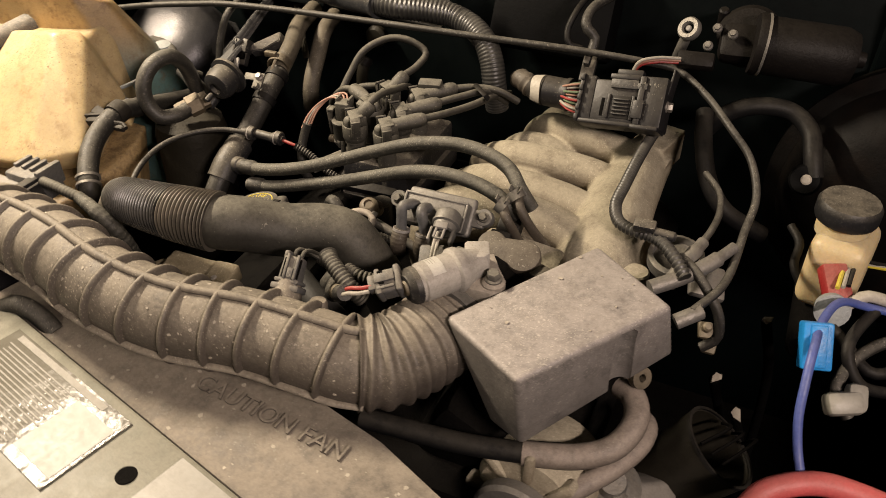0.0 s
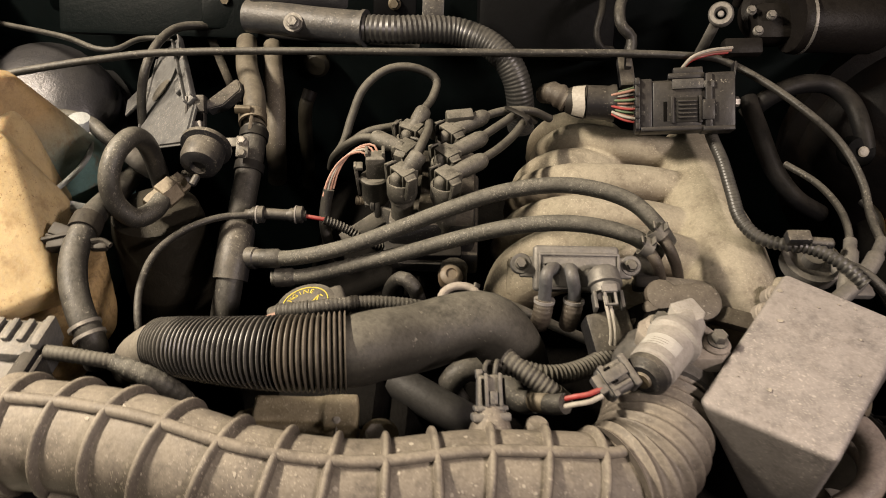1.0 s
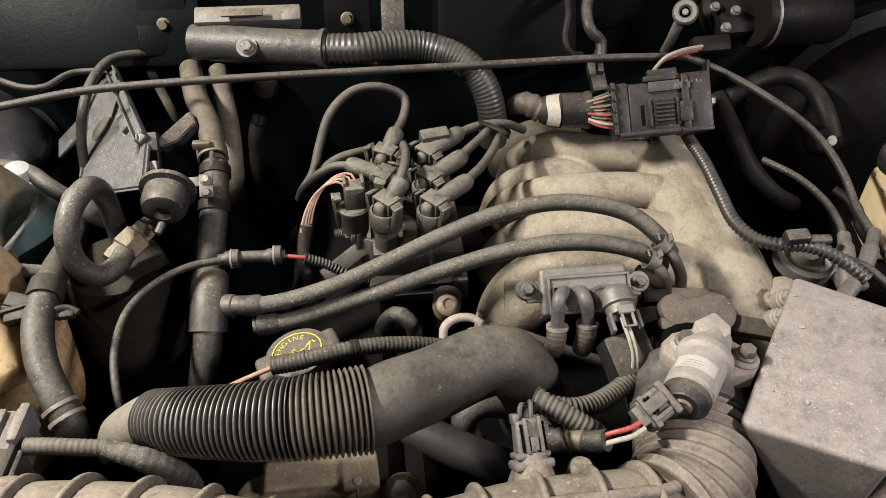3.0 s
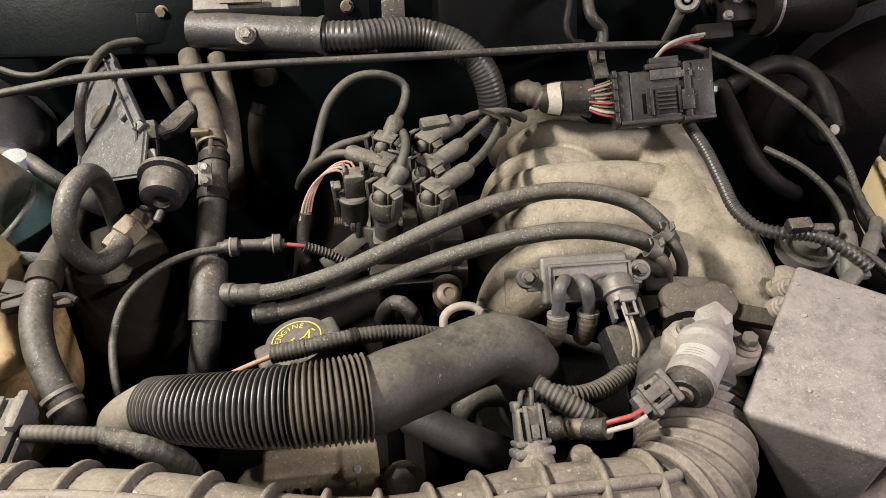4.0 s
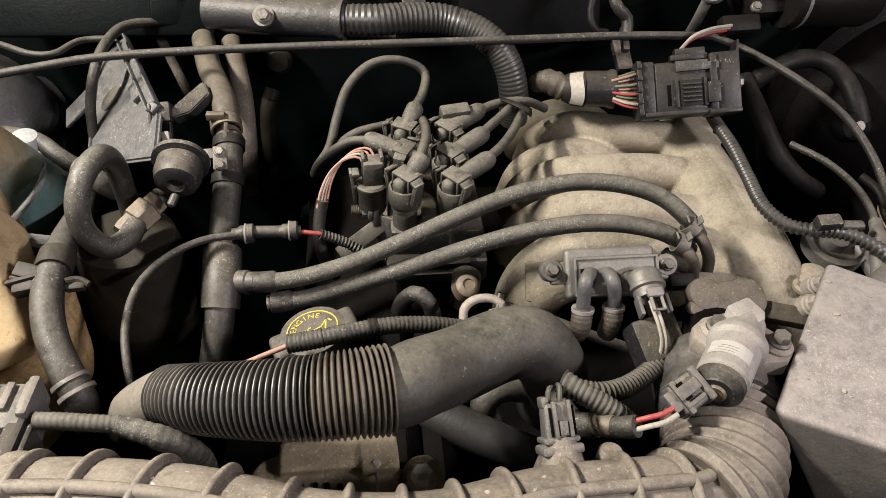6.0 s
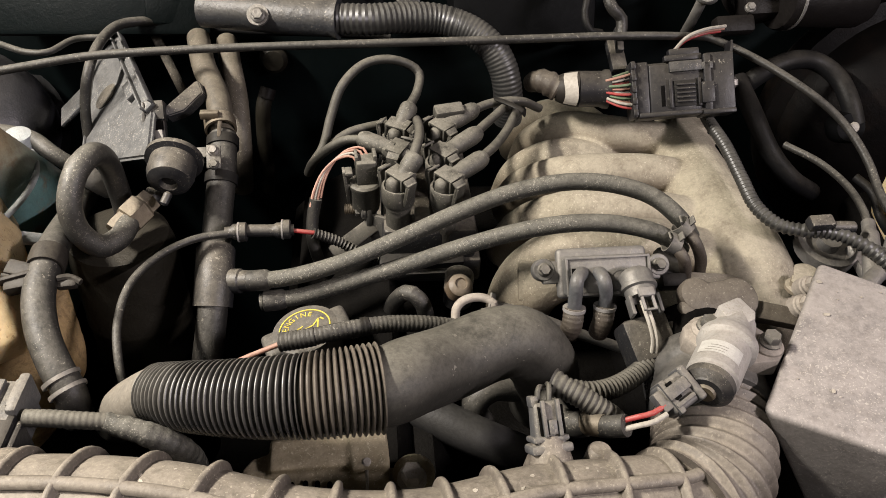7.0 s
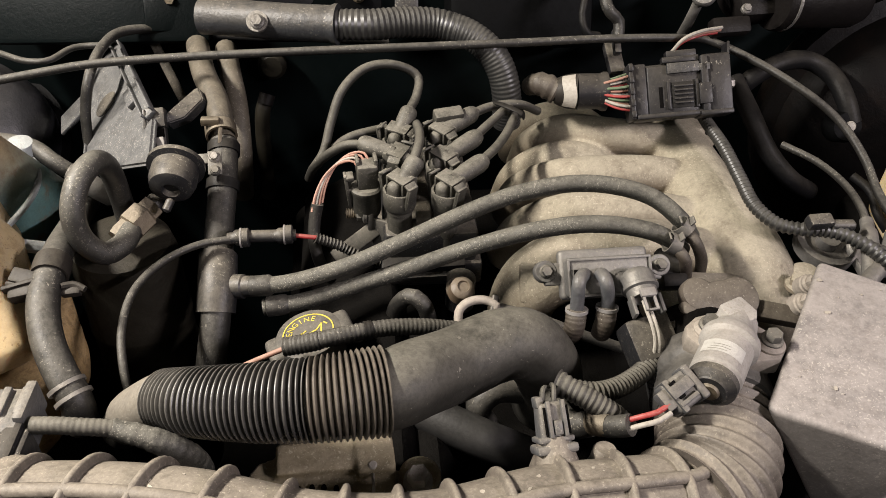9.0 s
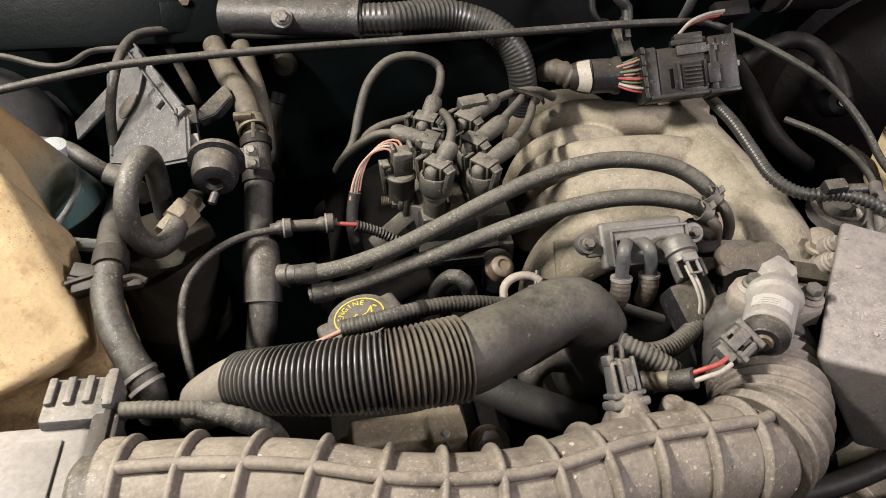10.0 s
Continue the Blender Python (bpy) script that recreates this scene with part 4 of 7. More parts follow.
part("tray_rim", sweep(B(), [tray @ Vector(q) for q in ((-0.0255, -0.013, 0.0025), (-0.0255, 0.006, 0.0025), (-0.0215, 0.0095, 0.0025), (0.0215, 0.0095, 0.0025), (0.0255, 0.006, 0.0025), (0.0255, -0.013, 0.0025))], 0.0010, 8, 0.002), dark_steel, coil, "pale rim of the tray")

# ---- coil towers, boots and leads ----


def tower(head, boot_end, lead):
    """One coil tower with its latch block and boot, and the lead that leaves it."""
    head, boot_end = Vector(head), Vector(boot_end)
    h = head.z - 0.985
    tw = part("tower", lathe(B(), axes((head.x, head.y, 0.985), (0, 0, 1)), [(0, 0), (0.0092, 0), (0.0092, h - 0.025), (0.0104, h - 0.024), (0.0104, h - 0.022), (0.0116, h - 0.0205), (0.0124, h - 0.018), (0.0124, h - 0.0062), (0.0119, h - 0.0052), (0.0106, h - 0.0052), (0.0102, h - 0.007), (0, h - 0.007)], 28), coil_plastic, coil)
    d = boot_end - head
    d.z = 0
    d.normalize()
    m = axes(head, (0, 0, 1), d)
    bb = B()
    rbox(bb, m @ pose(0.0040, 0, -0.0010), (0.0135, 0.0160, 0.0105), 0.0012)
    rbox(bb, m @ pose(0.0010, 0, 0.0042, 0, -7, 0), (0.0125, 0.0182, 0.0024), 0.0006)
    for k in (-1, 1):
        rbox(bb, m @ pose(-0.0012, 0.0080 * k, -0.0008), (0.0085, 0.0020, 0.0095), 0.0006)
    part("latch_block", bb, coil_plastic, tw)
    part("dome", lathe(B(), m @ pose(-0.0052, 0, -0.0100), [(0, 0), (0.0058, 0), (0.0058, 0.0075), (0.0050, 0.0105), (0.0030, 0.0125), (0, 0.0132)], 20), coil_plastic, tw)
    # No groove is cut; a thin black fin gives the slit's shade
    part("dome_slot_shade", rbox(B(), m @ pose(-0.0098, 0.0026, -0.0042, 0, 18, 30), (0.0022, 0.0009, 0.0088), 0.0003), rubber_clean, tw, "dark fin in place of a slot's shade")
    for k in (-1, 1):
        arm = B()
        rbox(arm, m @ pose(-0.0015, 0.0138 * k, -0.0060, -10 * k, 0, 0), (0.0088, 0.0019, 0.0205), 0.0005)
        rbox(arm, m @ pose(-0.0015, 0.0132 * k, 0.0042, -38 * k, 0, 0), (0.0096, 0.0050, 0.0018), 0.0005)
        rbox(arm, m @ pose(-0.0050, 0.0136 * k, -0.0060, -10 * k, 0, 0), (0.0018, 0.0034, 0.0170), 0.0005)
        rbox(arm, m @ pose(0.0005, 0.0118 * k, -0.0135), (0.0060, 0.0034, 0.0030), 0.0005)
        part("latch_arm", arm, coil_plastic, tw)
    bb = B()
    ax = boot_end - head
    n = ax.length
    lathe(bb, axes(head + d * 0.004, ax), [(0, 0), (0.0062, 0), (0.0064, n * 0.3), (0.0070, n * 0.38), (0.0072, n * 0.80), (0.0064, n * 0.92), (0.0048, n), (0, n)], 22)
    part("boot", bb, coil_plastic, tw)
    part("lead", sweep(B(), [boot_end - ax * 0.1] + lead, 0.0037, 14, 0.005), hose_rubber, coil)


tower((-0.3436, 0.6354, 1.0470), (-0.3344, 0.6512, 1.0580), [(-0.3266, 0.6684, 1.0620), (-0.3247, 0.6868, 1.0700), (-0.3437, 0.6872, 1.0800), (-0.3666, 0.6826, 1.0800), (-0.3863, 0.6641, 1.0700), (-0.3959, 0.6504, 1.0500), (-0.4029, 0.6364, 1.0300), (-0.4101, 0.6323, 1.0200)])
tower((-0.3097, 0.6346, 1.0470), (-0.2818, 0.6586, 1.0500), [(-0.2650, 0.6691, 1.0500), (-0.2399, 0.6759, 1.0480), (-0.2197, 0.6857, 1.0350)])
tower((-0.3121, 0.5977, 1.0470), (-0.2834, 0.6225, 1.0500), [(-0.2656, 0.6476, 1.0500), (-0.2489, 0.6705, 1.0480), (-0.2333, 0.6898, 1.0300)])
tower((-0.3108, 0.5653, 1.0470), (-0.2834, 0.5878, 1.0500), [(-0.2684, 0.6107, 1.0480), (-0.2530, 0.6425, 1.0450), (-0.2430, 0.6742, 1.0420), (-0.2376, 0.7093, 1.0300)])
tower((-0.3459, 0.5678, 1.0470), (-0.3349, 0.5773, 1.0600), [(-0.3309, 0.5897, 1.0640), (-0.3281, 0.6173, 1.0580), (-0.3282, 0.6529, 1.0450), (-0.3251, 0.6715, 1.0200)])
tower((-0.3444, 0.6002, 1.0490), (-0.3704, 0.6134, 1.0520), [(-0.3834, 0.6185, 1.0480), (-0.3969, 0.6232, 1.0380), (-0.4105, 0.6315, 1.0200), (-0.4168, 0.6446, 1.0000)])
part("lead", sweep(B(), [(-0.3518, 0.6556, 1.0400), (-0.3657, 0.6507, 1.0400), (-0.3816, 0.6458, 1.0380), (-0.3976, 0.6387, 1.0300), (-0.4092, 0.6330, 1.0200)], 0.0036, 12, 0.005), hose_rubber, coil)
b = B()
rbox(b, axes((-0.3022, 0.6494, 1.0520), (0, -0.2, 1), (1, 0.2, 0)), (0.024, 0.012, 0.014), 0.002)
part("end_plug", b, coil_plastic, coil)
tie = solo("cable_tie", sweep(B(), [(-0.2622, 0.6730, 1.0520), (-0.2550, 0.6603, 1.0560), (-0.2428, 0.6492, 1.0550), (-0.2400, 0.6514, 1.0500)], 0.0018, 8, 0.003, (1.6, 0.7)), rubber_clean, "black plastic cable tie round the leads", "cable tie")

# coil connector with its pink wires
cp = thing("coil_connector", (-0.3707, 0.6117, 1.0000), "dusty grey plug with pink and white wires", "connector")
p = Vector((-0.3703, 0.5871, 1.0350))
b = B()
rbox(b, axes(p + Vector((0.001, 0.002, 0.004)), (0, 0, 1), (1, 0.1, 0)), (0.0150, 0.0150, 0.024), 0.0015)
rbox(b, axes(p + Vector((0.0075, 0.004, 0.013)), (0, 0, 1), (1, 0.1, 0)), (0.0028, 0.012, 0.014), 0.0008)
rbox(b, axes(p + Vector((-0.006, 0.004, 0.013)), (0, 0, 1), (1, 0.1, 0)), (0.0024, 0.012, 0.012), 0.0008)
part("plug", b, coil_plastic, cp)
part("shroud", lathe(B(), axes(p + Vector((0, 0, -0.030)), (0, 0, 1)), [(0, 0), (0.0085, 0), (0.0104, 0.002), (0.0112, 0.005), (0.0112, 0.021), (0.0120, 0.0225), (0.0120, 0.0255), (0.0105, 0.027), (0, 0.027)], 26), coil_plastic, cp)
b = B()
rbox(b, axes(p + Vector((-0.0140, -0.001, -0.006)), (-0.1, 0, 1), (1, 0.1, 0)), (0.0024, 0.0085, 0.028), 0.0007)
rbox(b, axes(p + Vector((-0.0120, -0.001, 0.006)), (0, 0, 1), (1, 0.1, 0)), (0.006, 0.0095, 0.0030), 0.0007)
rbox(b, axes(p + Vector((-0.0122, -0.0035, -0.006)), (0, 0, 1), (1, 0.1, 0)), (0.005, 0.0020, 0.004), 0.0005)
part("latch", b, coil_plastic, cp)
for i, (dx, mt) in enumerate(((-0.004, pink_wire), (-0.0015, white_wire), (0.001, pink_wire), (0.0035, pink_wire))):
    w = [Vector(q) + Vector((dx, dx * 0.8, dx * 0.5)) for q in [(-0.3704, 0.5903, 1.0470), (-0.3749, 0.5957, 1.0520), (-0.3854, 0.5968, 1.0500), (-0.3960, 0.5918, 1.0430), (-0.4034, 0.5822, 1.0330), (-0.4068, 0.5747, 1.0220)]]
    part("wire", sweep(B(), w, 0.0010, 8, 0.004), mt, cp)
part("loom", sweep(B(), [(-0.4067, 0.5762, 1.0240), (-0.4094, 0.5719, 1.0120), (-0.4105, 0.5657, 0.9980), (-0.4072, 0.5603, 0.9800), (-0.3997, 0.5628, 0.9600)], 0.0046, 12, 0.005), rubber, cp, "black taped loom sleeve")

# ---- splice wire ----
sw = thing("oxygen_sensor_lead", (-0.4636, 0.5706, 1.0000), "thin black lead with an inline splice", "wire")
part("wire", sweep(B(), [(-0.5210, 0.4304, 0.9850), (-0.5246, 0.4432, 1.0000), (-0.5285, 0.4680, 1.0100), (-0.5255, 0.4995, 1.0150), (-0.5093, 0.5279, 1.0160), (-0.4887, 0.5444, 1.0150), (-0.4678, 0.5513, 1.0130)], 0.0028, 10, 0.006), rubber, sw)
b = B()
SP = [(-0.4712, 0.5521, 1.0130), (-0.4559, 0.5538, 1.0130), (-0.4396, 0.5535, 1.0130), (-0.4224, 0.5538, 1.0130)]
sweep(b, SP, lambda s, L: 0.0046 if 0.25 < s / L < 0.75 else (0.0058 if (0.12 < s / L < 0.9) else 0.0042), 14, 0.002)
part("splice", b, plastic, sw, "dark grey inline connector")
for q in ((-0.4584, 0.5519, 1.0135), (-0.4275, 0.5540, 1.0135)):
    part("splice_collar", lathe(B(), axes(q, (1, 0.01, 0)), [(0.004, -0.0035), (0.0062, -0.0035), (0.0070, -0.0025), (0.0070, 0.0022), (0.0060, 0.0030), (0.004, 0.0030)], 20), plastic, sw)
    part("pale_rim", lathe(B(), axes(Vector(q) + Vector((-0.0030, 0, 0)), (1, 0.01, 0)), [(0.0050, -0.0006), (0.0073, -0.0006), (0.0073, 0.0006), (0.0050, 0.0006)], 20), pale_grey_plastic, sw)
part("red_wire", sweep(B(), [(-0.4232, 0.5532, 1.0130), (-0.4142, 0.5525, 1.0120), (-0.4061, 0.5532, 1.0100)], 0.0017, 10, 0.004), red_plastic, sw)
part("corrugated_loom", sweep(B(), [(-0.4086, 0.5533, 1.0100), (-0.3909, 0.5550, 1.0000), (-0.3744, 0.5525, 0.9900), (-0.3531, 0.5577, 0.9750), (-0.3351, 0.5652, 0.9600)], ribbed(0.0042, 0.001, 0.0028), 14, 0.0007), rubber, sw)

# ---- bulkhead connector ----
bc = thing("bulkhead_connector", (-0.1031, 0.6650, 1.0400), "large black plastic engine harness connector", "connector")
cx = (Vector((-0.0634, 0.6677, 1.0660)) - Vector((-0.1514, 0.6600, 1.0660))).normalized()
cn = Vector((-0.16, -0.78, 0.60))
cm = axes((-0.1099, 0.6658, 1.0660), cn, cx)
b = B()
rbox(b, cm @ pose(0, 0, -0.012), (0.078, 0.042, 0.028), 0.003)
part("shell", b, connector_plastic, bc)
part("plug_half", rbox(rbox(B(), cm @ pose(-0.0335, -0.001, -0.002), (0.0150, 0.044, 0.026), 0.0016), cm @ pose(-0.0385, -0.001, 0.0), (0.0040, 0.046, 0.027), 0.0010), connector_plastic, bc)
part("mid_body", rbox(B(), cm @ pose(-0.004, -0.002, -0.001), (0.044, 0.040, 0.026), 0.0018), connector_plastic, bc)
part("socket_half", rbox(rbox(B(), cm @ pose(0.0300, 0, -0.001), (0.0240, 0.048, 0.029), 0.0024), cm @ pose(0.0200, 0, 0.001), (0.0060, 0.046, 0.030), 0.0012), connector_plastic, bc)
part("latch", rbox(rbox(B(), cm @ pose(0.003, 0.0145, 0.0135), (0.0260, 0.0085, 0.0040), 0.0008), cm @ pose(0.020, 0.0135, 0.0140), (0.0090, 0.0060, 0.0040), 0.0008), harness_plastic, bc, "grey latch plate")
part("top_bar", rbox(rbox(B(), cm @ pose(0.004, 0.0270, 0.003), (0.0245, 0.0060, 0.010), 0.0010), cm @ pose(0.002, 0.0220, 0.008), (0.0300, 0.0050, 0.008), 0.0010), connector_plastic, bc)
# Flat black plate for the shade between the grip ribs
part("grip_recess_shade", rbox(B(), cm @ pose(0.0025, -0.0070, 0.0122), (0.0180, 0.0210, 0.0010), 0.0003), rubber_clean, bc)
for k in range(5):
    part("grip_rib", rbox(B(), cm @ pose(0.0025, 0.0000 - 0.0034 * k, 0.0135), (0.0150, 0.0016, 0.0026), 0.0005), connector_plastic, bc)
for x in (-0.0095, 0.0135):
    part("side_rib", rbox(B(), cm @ pose(x, -0.0070, 0.0132), (0.0026, 0.0230, 0.0026), 0.0006), connector_plastic, bc)
# Slot drawn as a near-black strip, its shade without an opening
part("slot", rbox(B(), cm @ pose(-0.0155, -0.0080, 0.0120), (0.0030, 0.0170, 0.0008), 0.0002), shade_grime, bc)
part("raised_frame", rbox(B(), cm @ pose(0.0195, -0.0080, 0.0158), (0.0100, 0.0170, 0.0024), 0.0006), connector_plastic, bc)
part("lower_lip", rbox(rbox(B(), cm @ pose(-0.006, -0.0228, 0.002), (0.060, 0.0040, 0.026), 0.0010), cm @ pose(0.028, -0.0240, 0.004), (0.026, 0.0040, 0.026), 0.0010), connector_plastic, bc)
part("side_fin", rbox(B(), cm @ pose(0.0425, 0.0220, -0.004, 0, 0, -6), (0.0020, 0.0240, 0.018), 0.0006), connector_plastic, bc)
for k in range(5):
    part("grip_tooth", rbox(B(), cm @ pose(-0.0385, 0.018 - 0.0095 * k, 0.0140), (0.0040, 0.0055, 0.003), 0.0008), connector_plastic, bc)
b = B()
hex_bolt(b, cm @ Vector((0.041, 0.0, 0.0)), cx, 0.0045, 0.006)
part("bolt", b, steel, bc)
BS = [cm @ Vector((-0.057, 0.004, -0.008)), cm @ Vector((-0.068, 0.005, -0.007)), cm @ Vector((-0.082, 0.006, -0.006)), cm @ Vector((-0.100, 0.008, -0.006))]
part("backshell", sweep(B(), BS[:3], lambda s, L: 0.0150 if s > 0.006 else 0.0165, 22, 0.003), connector_plastic, bc)
part("tape_wrap", sweep(B(), [BS[2], BS[2] * 0.5 + BS[3] * 0.5, BS[3]], lambda s, L: 0.0152 - 0.005 * (s / L) ** 2, 20, 0.003), strap_plastic, bc)
b = B()
tm0 = axes(BS[2], BS[3] - BS[2], cn)
ring = [[b.verts.new(tm0 @ Vector(((0.0158 - 0.002 * q) * math.cos(radians(a)), (0.0158 - 0.002 * q) * math.sin(radians(a)), 0.001 + 0.011 * q + 0.001 * math.sin(a * 0.05)))) for a in range(-70, 65, 9)] for q in (0, 1)]
for k in range(len(ring[0]) - 1):
    b.faces.new((ring[0][k], ring[0][k + 1], ring[1][k + 1], ring[1][k]))
part("paper_tag", b, white_wire, bc, "dirty torn white paper tag")
part("tape_tail", sweep(B(), [BS[3] + Vector((0.002, 0, 0)), BS[3] + Vector((-0.012, 0.006, 0.004)), BS[3] + Vector((-0.020, 0.016, -0.004))], lambda s, L: 0.0108 - 0.004 * (s / L) ** 2 + 0.0007 * math.sin(s * 900), 18, 0.002), tape, bc, "brown dirty tape wrap")
for k in range(12):
    mt = (red_plastic, white_wire, pink_wire, green_wire)[k % 4]
    y = -0.016 + 0.0029 * k
    z = 0.006 + 0.003 * math.sin(k * 2.1)
    w = [cm @ Vector((-0.060, 0.004 + (y - 0.004) * 0.55, z - 0.002)), cm @ Vector((-0.050, 0.003 + (y - 0.004) * 0.8, z + 0.002)), cm @ Vector((-0.037, y, z))]
    part("wire", sweep(B(), w, 0.0012, 8, 0.002), mt, bc)
b = B()
rbox(b, axes((-0.1551, 0.7031, 1.0750), (0, -0.5, 0.8), (1, 0.1, 0)), (0.014, 0.03, 0.008), 0.002)
rbox(b, axes((-0.1557, 0.7027, 1.0900), (0, -0.6, 0.8), (1, 0, 0)), (0.006, 0.022, 0.008), 0.0015)
part("cable_clip", b, plastic, bc)

# ---- long cable along the firewall ----
CB = [(-0.7817, 0.6534, 1.0550), (-0.7208, 0.6638, 1.0660), (-0.6703, 0.6701, 1.0750), (-0.6215, 0.6806, 1.0800), (-0.5841, 0.6884, 1.0830), (-0.5186, 0.6926, 1.0860), (-0.4285, 0.6921, 1.0900), (-0.3370, 0.6896, 1.0940), (-0.2437, 0.6914, 1.0960), (-0.1666, 0.6950, 1.0970), (-0.1014, 0.6990, 1.0950)] + [(-0.0725, 0.7092, 1.088), (-0.0393, 0.6805, 1.082), (-0.0076, 0.6408, 1.072), (0.0105, 0.6245, 1.061), (0.0205, 0.6062, 1.051), (0.0255, 0.5862, 1.041), (0.0231, 0.5554, 1.032)] + [(0.0175, 0.4842, 1.0260), (0.0013, 0.4495, 1.0220)]
hose("throttle_cable", CB, 0.0034, rubber, "long dusty black sheathed throttle cable", "cable", n=10)

# ---- firewall harness ----
hn = thing("firewall_harness", (-0.40, 0.72, 1.08), "grey harness cover with corrugated black loom", "wiring harness")
HC = [(-0.4999, 0.7390, 1.1000), (-0.4668, 0.7291, 1.1020), (-0.4284, 0.7147, 1.1050), (-0.3877, 0.7047, 1.1070)]
part("cover", sweep(B(), HC, lambda s, L: 0.0148 if s < L - 0.006 else 0.0162, 26, 0.003), harness_plastic, hn, "smooth grey plastic half-pipe cover")
b = B()
hex_bolt(b, Vector((-0.4510, 0.7012, 1.1120)), (0, -0.75, 0.65), 0.0046, 0.004)
lathe(b, axes(Vector((-0.4513, 0.7034, 1.1110)), (0, -0.75, 0.65)), [(0.005, -0.003), (0.0085, -0.003), (0.0085, 0.0003), (0.005, 0.0003)], 20)
part("bolt", b, metal, hn)
b = B()
for q in ((-0.4771, 0.7383, 1.1115), (-0.4311, 0.7143, 1.1145)):
    rbox(b, axes(q, (0, -0.75, 0.65)), (0.008, 0.006, 0.006), 0)
# Near-black blocks for the shade in the cover's holes
part("slot", b, shade_grime, hn)
HL = [(-0.3895, 0.7048, 1.1070), (-0.3639, 0.7039, 1.1070), (-0.3316, 0.7121, 1.1050), (-0.3077, 0.7163, 1.1020), (-0.2890, 0.7128, 1.0980)]
HL2 = [(-0.2974, 0.7151, 1.1000), (-0.2797, 0.7093, 1.0950), (-0.2638, 0.7013, 1.0850), (-0.2536, 0.6938, 1.0700), (-0.2482, 0.6891, 1.0500), (-0.2450, 0.6926, 1.0200)]
part("taped_loom", sweep(B(), HL2, ribbed(0.0126, 0.0005, 0.0034), 20, 0.0008), loom_plastic, hn, "thick black taped harness branch")
part("corrugated_loom", sweep(B(), HL, ribbed(0.0128, 0.0010, 0.0044), 20, 0.0011), loom_plastic, hn)
b = B()
rbox(b, axes((-0.4524, 0.7443, 1.1180), (0, -0.5, 0.8), (1, 0.02, 0)), (0.088, 0.016, 0.014), 0.002)
rbox(b, axes((-0.4847, 0.7548, 1.1120), (0, -0.5, 0.8), (1, 0.02, 0)), (0.02, 0.012, 0.018), 0.002)
rbox(b, axes((-0.4175, 0.7434, 1.1160), (0, -0.5, 0.8), (1, 0.02, 0)), (0.014, 0.012, 0.018), 0.002)
part("connector_block", b, grey_plastic, hn)
b = B()
rbox(b, axes((-0.4557, 0.7331, 1.1275), (0, -0.5, 0.8), (1, 0.02, 0)), (0.034, 0.007, 0.002), 0.0004)
part("label", b, pipe_tan, hn, "faded tan label")
b = B()
rbox(b, axes((-0.3304, 0.7458, 1.1150), (0, -0.8, 0.5), (1, 0.0, 0)), (0.020, 0.03, 0.003), 0.001)
part("strap", b, plastic, hn)

# brackets with studs on the firewall
for q in ((-0.5363, 0.8000, 1.0894), (-0.3705, 0.8000, 1.0917)):
    br = thing("firewall_bracket", q, "small dark metal firewall bracket with a rusty stud", "bracket", "firewall brackets")
    b = B()
    rbox(b, axes(q, (0, -0.9, 0.3), (1, 0, 0)), (0.042, 0.05, 0.006), 0.0015)
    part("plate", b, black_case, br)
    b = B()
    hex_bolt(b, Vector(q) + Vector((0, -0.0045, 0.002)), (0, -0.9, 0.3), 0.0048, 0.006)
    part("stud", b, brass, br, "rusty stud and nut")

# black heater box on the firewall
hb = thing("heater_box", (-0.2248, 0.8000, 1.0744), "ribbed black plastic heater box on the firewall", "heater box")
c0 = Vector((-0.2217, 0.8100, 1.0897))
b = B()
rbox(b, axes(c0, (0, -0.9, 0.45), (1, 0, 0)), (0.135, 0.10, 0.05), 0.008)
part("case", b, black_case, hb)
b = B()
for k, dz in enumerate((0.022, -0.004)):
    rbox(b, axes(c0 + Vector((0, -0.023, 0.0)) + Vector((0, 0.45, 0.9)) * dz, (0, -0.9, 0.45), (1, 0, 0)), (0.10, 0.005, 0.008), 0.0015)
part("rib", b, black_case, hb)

# ---- wiper motor ----
wm = thing("wiper_motor", (0.02, 0.74, 1.06), "black wiper motor with a grey gear housing", "wiper motor")
w0, w1 = Vector((-0.0045, 0.7345, 1.1150)), Vector((0.0769, 0.7467, 1.1100))
wd = (w1 - w0).normalized()
b = B()
lathe(b, axes(w0, wd), [(0, 0), (0.0255, 0), (0.0265, 0.004), (0.0265, (w1 - w0).length - 0.012), (0.0225, (w1 - w0).length - 0.002), (0.008, (w1 - w0).length), (0.007, (w1 - w0).length + 0.008), (0, (w1 - w0).length + 0.008)], 28)
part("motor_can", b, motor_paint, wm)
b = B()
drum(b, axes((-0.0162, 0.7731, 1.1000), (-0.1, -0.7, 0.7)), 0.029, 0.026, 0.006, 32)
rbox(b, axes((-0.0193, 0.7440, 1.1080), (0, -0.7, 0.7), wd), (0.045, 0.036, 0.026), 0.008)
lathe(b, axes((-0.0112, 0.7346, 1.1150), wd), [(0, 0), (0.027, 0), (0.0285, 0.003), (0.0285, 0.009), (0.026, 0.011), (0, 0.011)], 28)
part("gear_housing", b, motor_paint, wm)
part("grommet", lathe(B(), axes((-0.0708, 0.7420, 1.1160), (-0.35, -0.75, 0.6)), [(0.0050, -0.004), (0.0100, -0.004), (0.0112, -0.002), (0.0112, 0.003), (0.0098, 0.005), (0.0062, 0.005), (0.0050, 0.003)], 28), metal, wm, "pale grey rubber grommet")
part("grommet_pin", drum(B(), axes((-0.0708, 0.7420, 1.1160), (-0.35, -0.75, 0.6)), 0.0028, 0.004, 0.0008, 14), pale_grey_plastic, wm)
